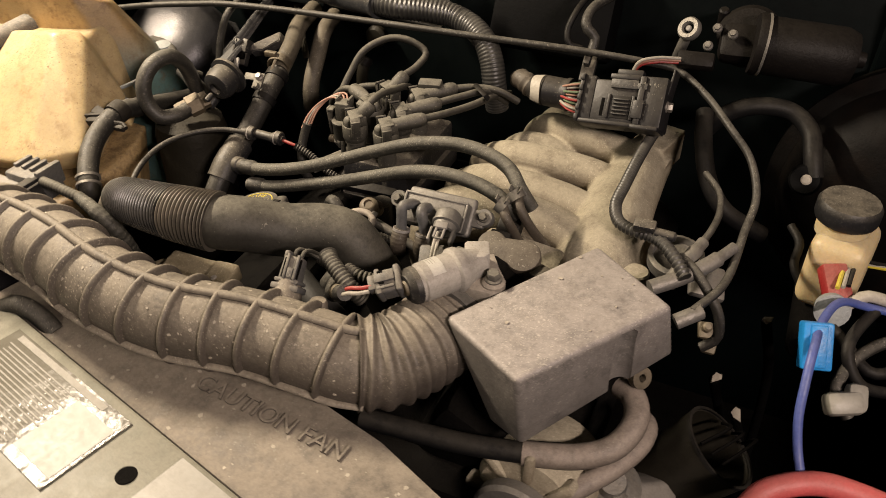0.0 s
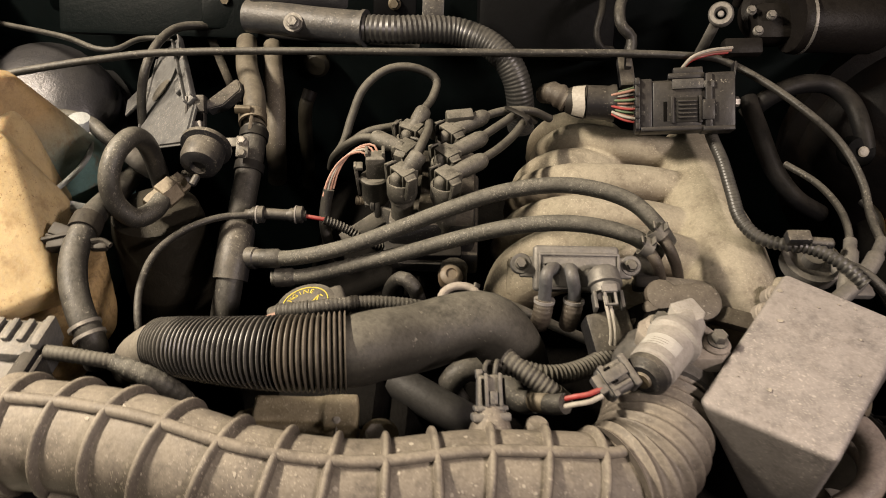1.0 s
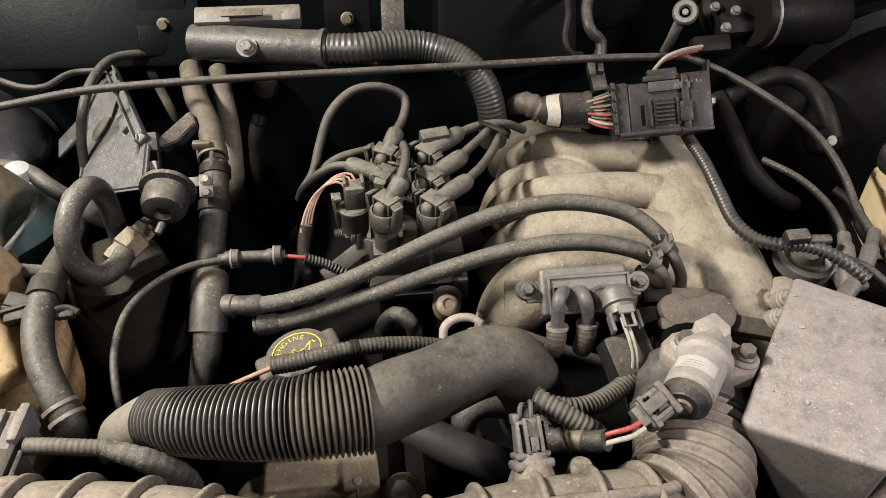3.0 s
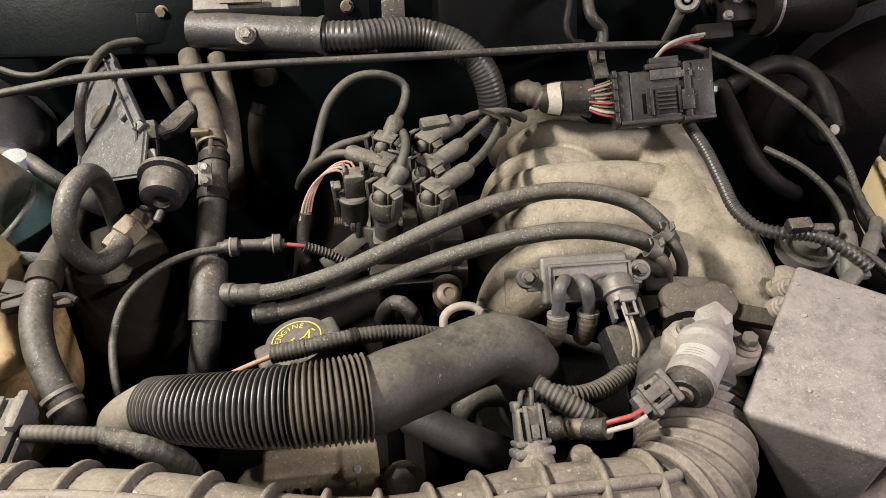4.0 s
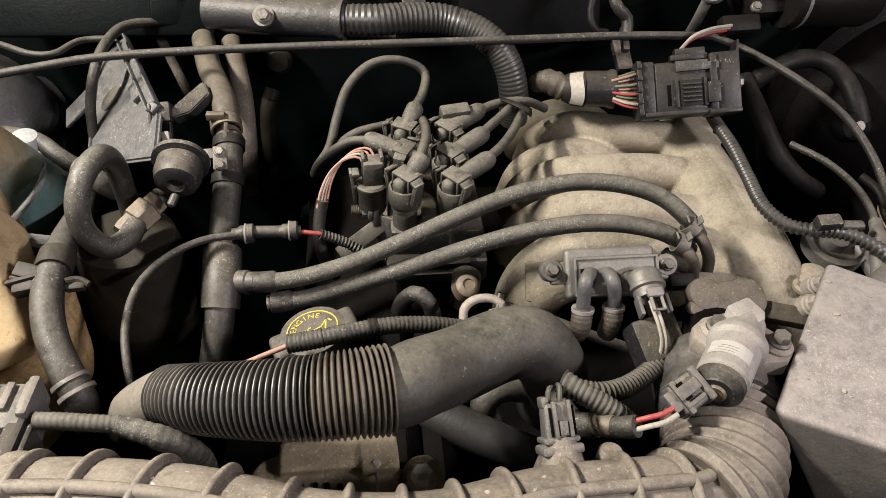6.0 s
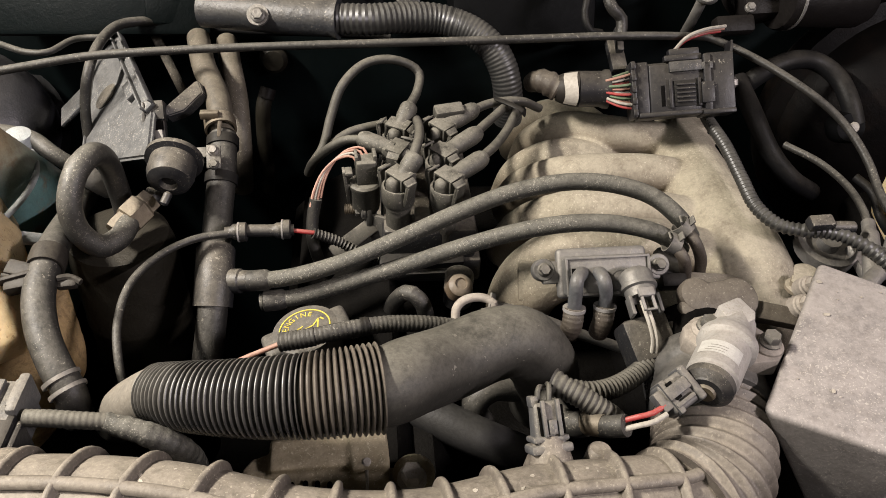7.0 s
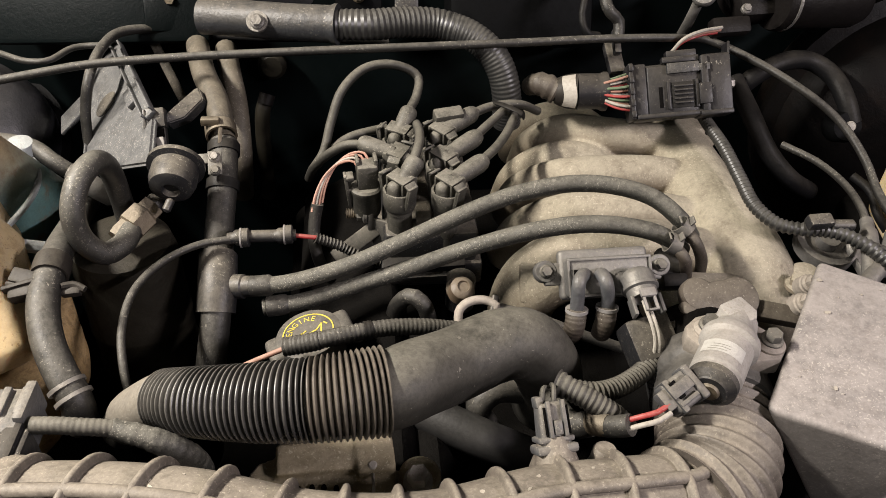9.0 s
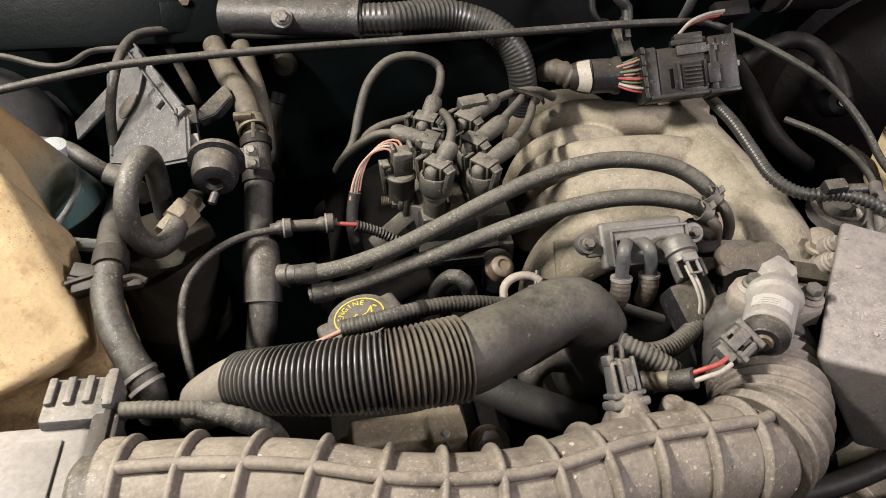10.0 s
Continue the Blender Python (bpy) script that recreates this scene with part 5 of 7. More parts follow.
part("mounting_strap", sweep(B(), [(-0.0729, 0.7450, 1.1065), (-0.0768, 0.7450, 1.0907), (-0.0796, 0.7480, 1.0758)], 0.0040, 10, 0.004, (1.3, 0.6)), dark_steel, wm, "grey mounting leg")
part("can_rim", lathe(B(), axes(w0 + wd * 0.002, wd), [(0.0262, -0.0015), (0.0284, -0.0012), (0.0288, 0.0008), (0.0262, 0.0012)], 32), metal, wm, "pale rim")
b = B()
drum(b, axes((-0.0453, 0.7810, 1.1100), (0, -0.4, 1)), 0.005, 0.02)
part("breather", b, motor_paint, wm)
for q in ((-0.0456, 0.7397, 1.1220), (-0.0302, 0.7306, 1.1220), (-0.0480, 0.7048, 1.1180)):
    part("bolt", hex_bolt(B(), q, (-0.1, -0.7, 0.7), 0.0034, 0.004), metal, wm)
b = B()
rbox(b, axes((-0.0566, 0.7089, 1.1000), (0, -0.7, 0.7), wd), (0.034, 0.015, 0.014), 0.003)
part("plug", b, motor_paint, wm)
for k, mt in enumerate((white_wire, pink_wire, red_plastic)):
    part("wire", sweep(B(), [Vector(q) + Vector((0, 0.002 * k, -0.003 * k)) for q in [(-0.0687, 0.6973, 1.1050), (-0.0894, 0.6904, 1.1050), (-0.1038, 0.6875, 1.1000), (-0.1104, 0.6921, 1.0850)]], 0.0014, 8, 0.004), mt, wm)

# ---- brake booster ----
bo = thing("brake_booster", (0.17, 0.74, 0.83), "large round rusty black brake booster", "brake booster")
b = B()
bm0 = axes((0.175, 0.80, 0.965), (-0.05, -1, 0.08))
lathe(b, bm0, [(0, 0), (0.13, 0), (0.136, 0.012), (0.136, 0.035), (0.142, 0.038), (0.142, 0.046), (0.128, 0.052), (0.118, 0.08), (0.09, 0.10), (0.05, 0.108), (0, 0.11)], 56)
# Rusty black paint lowered again, with the firewall shade in it
part("shell", b, material("rusty_shade_black_paint", (0.0024, 0.002, 0.0018), 0.5, spec=0.1, dust=0.008, scale=18, bump=0.2, stain=(0.010, 0.006, 0.004), stain_amount=0.5), bo)
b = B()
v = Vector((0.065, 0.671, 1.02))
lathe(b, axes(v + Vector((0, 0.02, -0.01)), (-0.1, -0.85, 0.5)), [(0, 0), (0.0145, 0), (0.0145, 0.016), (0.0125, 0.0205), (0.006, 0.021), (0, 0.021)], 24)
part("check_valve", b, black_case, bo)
b = B()
drum(b, axes(v + Vector((-0.001, 0.0015, 0.001)), (-0.1, -0.85, 0.5)), 0.0048, 0.003)
part("valve_button", b, white_wire, bo, "pale round valve button")
hose("booster_hose", [(-0.0341, 0.7138, 1.0300), (-0.0199, 0.7117, 1.0500), (0.0035, 0.7160, 1.0620), (0.0368, 0.7230, 1.0600), (0.0571, 0.7107, 1.0500), (0.0648, 0.6903, 1.0350), (0.0701, 0.6805, 1.0200)], 0.0085, rubber_clean, "thick black rubber brake booster hose")
hose("heater_hose", [(-0.0384, 0.7093, 1.0500), (-0.0317, 0.6797, 1.0350), (-0.0182, 0.6535, 1.0100), (0.0012, 0.6420, 0.9900), (0.0402, 0.6597, 0.9600)], 0.0085, rubber_clean, "black rubber hose dropping behind the manifold")

# ---- right hand throttle cables ----
tc = thing("throttle_cable_end", (0.0048, 0.5325, 1.0000), "grey metal throttle cable end with sleeve", "cable")
part("cable", sweep(B(), [(-0.0206, 0.6318, 1.0300), (-0.0050, 0.6025, 1.0320), (0.0004, 0.5663, 1.0340), (-0.0026, 0.5354, 1.0340), (-0.0083, 0.5146, 1.0320)], 0.003, 10, 0.005), rubber, tc)
part("sleeve", sweep(B(), [(-0.0051, 0.5231, 1.0330), (-0.0125, 0.5004, 1.0280), (-0.0212, 0.4765, 1.0200)], lambda s, L: 0.0062 if s > L * 0.2 else 0.0048, 14, 0.003), metal, tc, "dull grey cable sleeve")
b = B()
lathe(b, axes((-0.0235, 0.5308, 1.0000), (0, -0.2, 1)), [(0, 0), (0.023, 0), (0.023, 0.01), (0.019, 0.012), (0.018, 0.006), (0.008, 0.006), (0.008, 0.014), (0, 0.014)], 28)
part("spring_cap", b, metal, tc)

RL = [(-0.0770, 0.6800, 1.0360), (-0.0787, 0.6572, 1.0370), (-0.0800, 0.6170, 1.0390), (-0.0814, 0.5771, 1.0360), (-0.0815, 0.5440, 1.0330), (-0.0730, 0.5240, 1.0320), (-0.0596, 0.5145, 1.0340), (-0.0445, 0.5096, 1.0360), (-0.0342, 0.5029, 1.0370), (-0.0220, 0.4895, 1.0360), (-0.0101, 0.4763, 1.0300)]
rl = thing("sensor_loom", (-0.0621, 0.5394, 1.0200), "black corrugated wiring loom lying beside the manifold", "wiring loom")
part("sleeve", sweep(B(), RL, ribbed(0.0054, 0.0011, 0.0040), 16, 0.0008), loom_plastic, rl)
b = B()
rbox(b, axes((-0.0508, 0.5112, 1.0430), (0, -0.3, 1), (1, 0.05, 0)), (0.018, 0.010, 0.009), 0.002)
drum(b, axes((-0.0433, 0.5093, 1.0410), (1, -0.05, -0.0)), 0.0042, 0.018)
part("connector", b, plastic, rl)

# ---- pressure sensor on the manifold front ----
ps = thing("pressure_sensor", (-0.21, 0.49, 1.0), "dull grey aluminium pressure sensor with two hoses", "sensor")
pn = Vector((0.0, -0.72, 0.70))
pm = axes((-0.2148, 0.4675, 1.0330), pn, (1, 0.03, 0))
sensor_metal = material("sensor_metal", (0.135, 0.132, 0.125), 0.42, metal=0.35, dust=0.5, dust_colour=(0.30, 0.275, 0.225), specks=0.4, scale=60, bump=0.15)
b = B()
rbox(b, pm @ pose(0, 0.007, -0.010), (0.061, 0.033, 0.008), 0.003, segments=3)
rbox(b, pm @ pose(0, 0.0045, -0.002), (0.055, 0.026, 0.016), 0.003, segments=3)
part("housing", b, sensor_metal, ps)
b = B()
for y, w in ((0.0160, 0.056), (-0.0075, 0.056)):
    rbox(b, pm @ pose(0, y, 0.0062), (w, 0.0020, 0.0022), 0.0007)
for x in (-0.0272, 0.0272):
    rbox(b, pm @ pose(x, 0.0042, 0.0062), (0.0020, 0.0235, 0.0022), 0.0007)
part("lid_rim", b, sensor_metal, ps)
# Near-black block laid on the lid as the slot's shade
part("lid_slot_shade", rbox(B(), pm @ pose(-0.0225, 0.005, 0.0058), (0.0026, 0.0090, 0.0012), 0.0003), shade_grime, ps, "dark block for the shade of a narrow slot")
part("oval_badge", lathe(B(), pm @ pose(0.009, 0.003, 0.0055) @ Matrix.Diagonal((1.6, 1.0, 1.0, 1.0)), [(0.0042, 0), (0.0042, 0.0009), (0.0050, 0.0009), (0.0050, 0)], 28), sensor_metal, ps)
for sx in (-1, 1):
    b = B()
    lathe(b, pm @ pose(sx * 0.039, 0.010, -0.011), [(0.003, -0.006), (0.0070, -0.006), (0.0075, -0.004), (0.0075, 0.003), (0.0068, 0.004), (0.003, 0.004)], 24)
    rbox(b, pm @ pose(sx * 0.033, 0.008, -0.011), (0.014, 0.0150, 0.007), 0.0015)
    part("mounting_ear", b, sensor_metal, ps)
    part("bolt", hex_bolt(B(), pm @ Vector((sx * 0.039, 0.010, -0.007)), pn, 0.0036, 0.0055), dark_steel, ps)
for path in ([(-0.2298, 0.4714, 1.0380), (-0.2344, 0.4633, 1.0440), (-0.2383, 0.4566, 1.0450), (-0.2384, 0.4537, 1.0340), (-0.2381, 0.4515, 1.0220)], [(-0.2201, 0.4710, 1.0380), (-0.2213, 0.4628, 1.0440), (-0.2210, 0.4558, 1.0450), (-0.2184, 0.4538, 1.0340), (-0.2177, 0.4526, 1.0220)]):
    part("nipple_elbow", sweep(B(), path, 0.0045, 16, 0.002), material("sensor_plastic", (0.075, 0.077, 0.08), 0.4, dust=0.3, scale=70), ps)
    lo_end = Vector(path[-1])
    part("rubber_sleeve", sweep(B(), [lo_end + Vector((0, 0.001, 0.003)), lo_end + Vector((-0.001, -0.004, -0.006)), lo_end + Vector((-0.002, -0.003, -0.018))], lambda s, L: 0.0068 + 0.00014 * math.sin(s * 2600) - 0.0022 * max(0, s / L - 0.75), 18, 0.0007), tape, ps, "brown tape-wrapped hose end")
    part("pale_collar", lathe(B(), axes(lo_end + Vector((0, 0.0005, 0.0025)), (0.03, 0.35, 1)), [(0.0046, -0.001), (0.0074, -0.001), (0.0074, 0.0012), (0.0046, 0.0012)], 22), pale_grey_plastic, ps)
gc = thing("sensor_connector", (-0.1896, 0.4596, 1.0200), "grey weatherproof plug with two wires", "connector")
b = B()
ga, gb = Vector((-0.1993, 0.4656, 1.0440)), Vector((-0.1973, 0.4435, 1.0360))
lathe(b, axes(ga, gb - ga), [(0, 0), (0.0080, 0.0006), (0.0104, 0.0028), (0.0110, 0.005), (0.0110, 0.011), (0.0118, 0.0115), (0.0118, 0.0135), (0.0100, 0.0145), (0.0094, 0.020), (0.0070, 0.0205), (0.0066, 0.012), (0, 0.012)], 28)
part("shell", b, sensor_metal, gc, "pale dusty plastic shell")
gm = axes(gb, gb - ga, (1, 0, 0))
for k in (-1, 1):
    part("side_arm", rbox(B(), gm @ pose(k * 0.0090, 0.001, 0.002), (0.0026, 0.0085, 0.013), 0.0008), sensor_metal, gc)
    part("latch_rail", rbox(B(), gm @ pose(k * 0.0034, 0.0088, 0.002), (0.0018, 0.0024, 0.0130), 0.0006), pale_grey_plastic, gc)
part("latch", rbox(B(), gm @ pose(0, 0.0094, -0.0035), (0.0105, 0.0032, 0.0060), 0.001), pale_grey_plastic, gc, "pale slotted latch")
part("latch_lip", rbox(B(), gm @ pose(0, 0.0085, 0.0080), (0.0085, 0.0020, 0.0016), 0.0005), sensor_metal, gc)
for k in (-1, 1):
    w = [Vector(q) + Vector((k * 0.0014, 0, 0)) for q in [(-0.1986, 0.4420, 1.0400), (-0.1980, 0.4340, 1.0380), (-0.1964, 0.4256, 1.0340), (-0.1952, 0.4194, 1.0280), (-0.1948, 0.4168, 1.0180)]]
    part("wire", sweep(B(), w, 0.0012, 8, 0.004), white_wire, gc)
LO = [(-0.1916, 0.4252, 1.0180), (-0.1954, 0.4175, 1.0120), (-0.2090, 0.4054, 1.0120), (-0.2271, 0.3933, 1.0160), (-0.2427, 0.3879, 1.0200), (-0.2561, 0.3899, 1.0220)]
part("corrugated_loom", sweep(B(), LO, ribbed(0.0066, 0.0009, 0.0032), 18, 0.0008), hose_rubber, gc)
part("split_loom", sweep(B(), [(-0.2674, 0.3829, 1.0360), (-0.2611, 0.3785, 1.0360), (-0.2499, 0.3719, 1.0330), (-0.2379, 0.3673, 1.0260), (-0.2304, 0.3699, 1.0160)], lambda s, L: ribbed(0.0068, 0.0008, 0.0030)(s, L) + (0.0020 * max(0, 1 - s / 0.008)), 18, 0.0007), hose_rubber, gc, "grey corrugated loom with a flared split end")

# ---- idle air valve ----
ia = thing("idle_air_valve", (-0.16, 0.40, 1.0), "dull aluminium idle air valve with a white label", "valve")
i0, i1 = Vector((-0.1893, 0.3607, 1.0480)), Vector((-0.1515, 0.4122, 1.0480))
iv = i1 - i0
n = iv.length
b = B()
lathe(b, axes(i0, iv), [(0.0, 0.002), (0.0095, 0.002), (0.0135, 0.006), (0.0135, 0.012), (0.0148, 0.013), (0.0148, n * 0.60), (0.0172, n * 0.63), (0.0172, n * 0.70), (0.0155, n * 0.74), (0.0125, n * 0.86), (0.011, n), (0, n)], 30)
part("solenoid", b, pale_metal, ia)
b = B()
lathe(b, axes(i0, iv), [(0, -0.0005), (0.005, -0.0005), (0.0058, 0.001), (0.0058, 0.004), (0, 0.004)], 16)
part("end_plug", b, brass, ia, "small brass end plug")
b = B()
lab_m = axes(i0, iv, (-0.35, -0.55, 0.75))
ring = [[b.verts.new(lab_m @ Vector((0.01505 * math.cos(radians(a)), 0.01505 * math.sin(radians(a)), n * f))) for a in range(-60, 40, 9)] for f in (0.29, 0.45)]
for k in range(len(ring[0]) - 1):
    b.faces.new((ring[0][k], ring[0][k + 1], ring[1][k + 1], ring[1][k]))
part("label", b, valve_label, ia, "white printed label")
for k in range(3):
    b = B()
    f0 = 0.315 + 0.032 * k
    ring = [[b.verts.new(lab_m @ Vector((0.0152 * math.cos(radians(a)), 0.0152 * math.sin(radians(a)), n * f))) for a in range(-42 + 5 * k, 6, 6)] for f in (f0, f0 + 0.005)]
    for j in range(len(ring[0]) - 1):
        b.faces.new((ring[0][j], ring[0][j + 1], ring[1][j + 1], ring[1][j]))
    part("print_bar", b, ink, ia)
b = B()
lathe(b, axes(i0, iv), [(0.0, 0.0012), (0.0092, 0.0012), (0.0105, 0.0026), (0, 0.004)], 26)
part("end_face", b, plastic, ia, "dark recessed end face")
part("end_cap", lathe(B(), axes(i0, iv), [(0.0102, 0.0020), (0.0139, 0.0052), (0.0142, 0.0095), (0.0132, 0.0098), (0.0100, 0.006)], 30), plastic, ia, "black end cap")
b = B()
boss = axes((-0.1548, 0.4125, 1.0340), (0.02, -0.05, 1), (1, 0.45, 0))
prism(b, boss, [(-0.0090, -0.0040), (-0.0075, -0.0078), (-0.0035, -0.0096), (0.0050, -0.0090), (0.0092, -0.0050), (0.0092, 0.0075), (0.0078, 0.0090), (-0.0070, 0.0090), (-0.0090, 0.0070)], 0.0255, 0.0012)
part("cap", b, pale_metal, ia, "square cast air outlet boss")
b = B()
prism(b, pose(0, 0, 1.0290), [(-0.1835, 0.4085), (-0.1810, 0.4180), (-0.1725, 0.4250), (-0.1600, 0.4275), (-0.1480, 0.4320), (-0.1385, 0.4180), (-0.1290, 0.4060), (-0.1275, 0.3945), (-0.1340, 0.3870), (-0.1500, 0.3860), (-0.1650, 0.3920), (-0.1780, 0.4000)], 0.0130, 0.002)
for x, y in ((-0.1690, 0.4125), (-0.1360, 0.3985)):
    drum(b, pose(x, y, 1.0300), 0.0088, 0.0155, 0.002, 24)
part("flange", b, flange_metal, ia, "dusty cast mounting flange with two ears")
for x, y in ((-0.1690, 0.4125), (-0.1360, 0.3985)):
    part("bolt", hex_bolt(B(), (x, y, 1.0465), (0, -0.1, 1), 0.0050, 0.0065), dark_steel, ia)
ic = thing("valve_connector", (-0.2001, 0.3740, 1.0300), "dusty grey plug with a red and a white wire", "connector")
b = B()
im = axes((-0.2040, 0.3640, 1.0450), (0.0, -0.45, 0.9), (0.020, 0.012, 0.004))
rbox(b, im @ pose(0, 0, 0), (0.0190, 0.0185, 0.0140), 0.0022, segments=3)
rbox(b, im @ pose(0.0085, 0, 0.0005), (0.0050, 0.0215, 0.0165), 0.0018, segments=3)
rbox(b, im @ pose(-0.0060, 0, 0.0010), (0.0040, 0.0205, 0.0150), 0.0012)
part("plug", b, grey_plastic, ic)
b = B()
rbox(b, im @ pose(-0.0010, 0.0020, 0.0084), (0.0150, 0.0070, 0.0026), 0.0008)
rbox(b, im @ pose(-0.0010, -0.0055, 0.0078), (0.0130, 0.0024, 0.0022), 0.0006)
rbox(b, im @ pose(-0.0110, 0.0010, 0.0030), (0.0060, 0.0120, 0.0080), 0.0012)
part("latch", b, grey_plastic, ic)
b = B()
for y in (-0.0022, 0.0065):
    rbox(b, im @ pose(-0.0035, y, 0.0086), (0.0040, 0.0016, 0.0014), 0.0003)
# Latch openings are not cut; black blocks supply their shade
part("latch_slot_shade", b, shade_grime, ic, "dark blocks for the shade in the latch slots")
for k, mt in ((-1, white_wire), (1, red_plastic)):
    w = [Vector(q) + Vector((0, k * 0.0022, k * 0.0008)) for q in [(-0.2128, 0.3529, 1.0460), (-0.2205, 0.3497, 1.0440), (-0.2278, 0.3494, 1.0420), (-0.2366, 0.3519, 1.0350)]]
    part("wire", sweep(B(), w, 0.0015, 10, 0.004), mt, ic)
part("tape", sweep(B(), [(-0.2333, 0.3506, 1.0370), (-0.2386, 0.3539, 1.0320), (-0.2430, 0.3579, 1.0270)], 0.0062, 14, 0.003), rubber, ic)
part("brass_sleeve", sweep(B(), [(-0.2423, 0.3575, 1.0280), (-0.2461, 0.3608, 1.0250), (-0.2505, 0.3660, 1.0200)], 0.0064, 14, 0.003), brass, ic, "worn brass coloured sleeve")
part("loom", sweep(B(), [(-0.2495, 0.3659, 1.0200), (-0.2559, 0.3697, 1.0140), (-0.2602, 0.3782, 1.0100), (-0.2629, 0.3882, 1.0080), (-0.2626, 0.4019, 1.0000)], 0.0075, 14, 0.004), rubber, ic)

# duct temperature sensor
ts = thing("temperature_sensor", (-0.2804, 0.3460, 1.0300), "grey air temperature sensor plugged into the duct", "sensor")
ta, tb = Vector((-0.2768, 0.3420, 1.0330)), Vector((-0.2785, 0.3580, 1.0475))
tm = axes(ta * 0.45 + tb * 0.55, tb - ta, (1, 0.1, 0))
b = B()
rbox(b, tm, (0.0165, 0.0140, 0.0240), 0.0022, taper=(0.86, 0.88), segments=3)
rbox(b, tm @ pose(0, 0, -0.0120), (0.0225, 0.0175, 0.0050), 0.0016)
rbox(b, tm @ pose(0, 0, -0.0070), (0.0195, 0.0160, 0.0030), 0.0010)
rbox(b, tm @ pose(-0.0058, 0, 0.0125), (0.0040, 0.0100, 0.0060), 0.0010)
part("plug", b, grey_plastic, ts)
b = B()
for k in (-1, 1):
    rbox(b, tm @ pose(0.0015 + k * 0.0040, -0.0074, 0.0035, -3, 0, 0), (0.0022, 0.0030, 0.0190), 0.0006)
rbox(b, tm @ pose(0.0015, -0.0078, -0.0010), (0.0045, 0.0024, 0.0075), 0.0006)
part("latch_rib", b, grey_plastic, ts)
b = B()
for k in (-1, 1):
    rbox(b, tm @ pose(0.0015 + k * 0.0062, -0.0066, 0.0025, -3, 0, 0), (0.0012, 0.0016, 0.0150), 0.0003)
# Black strips beside the ribs for the shade in the latch
part("latch_slot_shade", b, shade_grime, ts, "dark blocks for the shade in the latch slots")
part("socket", lathe(B(), axes(ta + (ta - tb) * 0.45, tb - ta), [(0, 0), (0.0125, 0), (0.0100, 0.010), (0.0085, 0.016), (0, 0.016)], 24), duct_plastic, ts)
for k in (-1, 1):
    part("wire", sweep(B(), [tb + Vector((k * 0.003, 0, -0.003)), tb + Vector((k * 0.003 + 0.001, 0.008, 0.004)), Vector((-0.2704, 0.3785, 1.0380)) + Vector((0, k * 0.0015, 0)), Vector((-0.2636, 0.3807, 1.0340))], 0.0015, 8, 0.003), hose_rubber, ts)

# throttle body
tbd = thing("throttle_valve", (-0.16, 0.40, 0.93), "dark cast throttle body with a steel clamp", "throttle body")
b = B()
ev = Vector(ELBOW[-1]) - Vector(ELBOW[-2])
lathe(b, axes(Vector(ELBOW[-1]) - ev.normalized() * 0.012, ev), [(0.0, 0), (0.0335, 0), (0.034, 0.004), (0.034, 0.010), (0.0335, 0.014), (0.033, 0.05), (0, 0.05)], 36)
part("bore", b, shade_grime, tbd)
b = B()
lathe(b, axes(Vector(ELBOW[-1]) - ev.normalized() * 0.004, ev), [(0.032, -0.030), (0.0355, -0.029), (0.0368, -0.026), (0.0368, -0.014), (0.0358, -0.012), (0.0358, -0.006), (0.0368, -0.004), (0.0368, 0.010), (0.0355, 0.012), (0.032, 0.013)], 48)
part("clamp_band", b, sleeve_plastic, tbd, "glossy black clamp band")
b = B()
rbox(b, axes((-0.1949, 0.4315, 1.0150), (0, -0.5, 0.85), (1, 0.3, 0)), (0.03, 0.028, 0.024), 0.003)
drum(b, axes((-0.1777, 0.4375, 1.0050), (0.3, -0.6, 0.7)), 0.014, 0.016, 0.003)
part("position_sensor", b, plastic, tbd)
b = B()
drum(b, axes((-0.1841, 0.4254, 1.0210), (0.3, -0.6, 0.7)), 0.0042, 0.003)
part("sensor_button", b, brass, tbd)
b = B()
cam_z = Vector((0.05, -0.45, 0.9))
lobes = axes((-0.1446, 0.4561, 1.0240), cam_z, (1, -0.12, 0))
outline = [(-0.0140 + 0.0120 * math.cos(radians(a)), 0.0120 * math.sin(radians(a))) for a in range(50, 320, 18)] + [(0.0130 + 0.0145 * math.cos(radians(a)), 0.0145 * math.sin(radians(a))) for a in range(-128, 136, 18)]
prism(b, lobes, outline, 0.011, 0.003)
rbox(b, lobes @ pose(-0.020, -0.010, 0.002), (0.012, 0.010, 0.016), 0.003)
rbox(b, axes((-0.1103, 0.4470, 1.0200), cam_z, (1, -0.25, 0)), (0.050, 0.013, 0.010), 0.002)
part("linkage_plate", b, tape, tbd, "dark dusty throttle body lobes")
b = B()
rbox(b, axes((-0.1586, 0.4995, 1.0200), (0, -0.5, 0.85), (1, 0, 0)), (0.020, 0.020, 0.012), 0.002)
rbox(b, axes((-0.1615, 0.4836, 1.0160), (0, -0.5, 0.85), (1, 0, 0)), (0.018, 0.010, 0.014), 0.002)
part("dark_block", b, rubber_clean, tbd, "black plastic block behind the plug")
b = B()
for q in ((-0.0795, 0.4651, 1.0220), (-0.0897, 0.4498, 1.0200)):
    drum(b, axes(q, (0.1, -0.5, 0.85)), 0.0075, 0.012, 0.002, 20)
    hex_bolt(b, Vector(q) + Vector((0.001, -0.006, 0.0105)), (0.1, -0.5, 0.85), 0.0050, 0.006)
part("cover_bolt", b, flange_metal, tbd, "pale bolts beside the cover")

# ---- oil filler cap and the loom lying over it ----
oc = thing("oil_filler_cap", (-0.4187, 0.5182, 0.9500), "grey engine oil cap with yellow print", "oil cap")
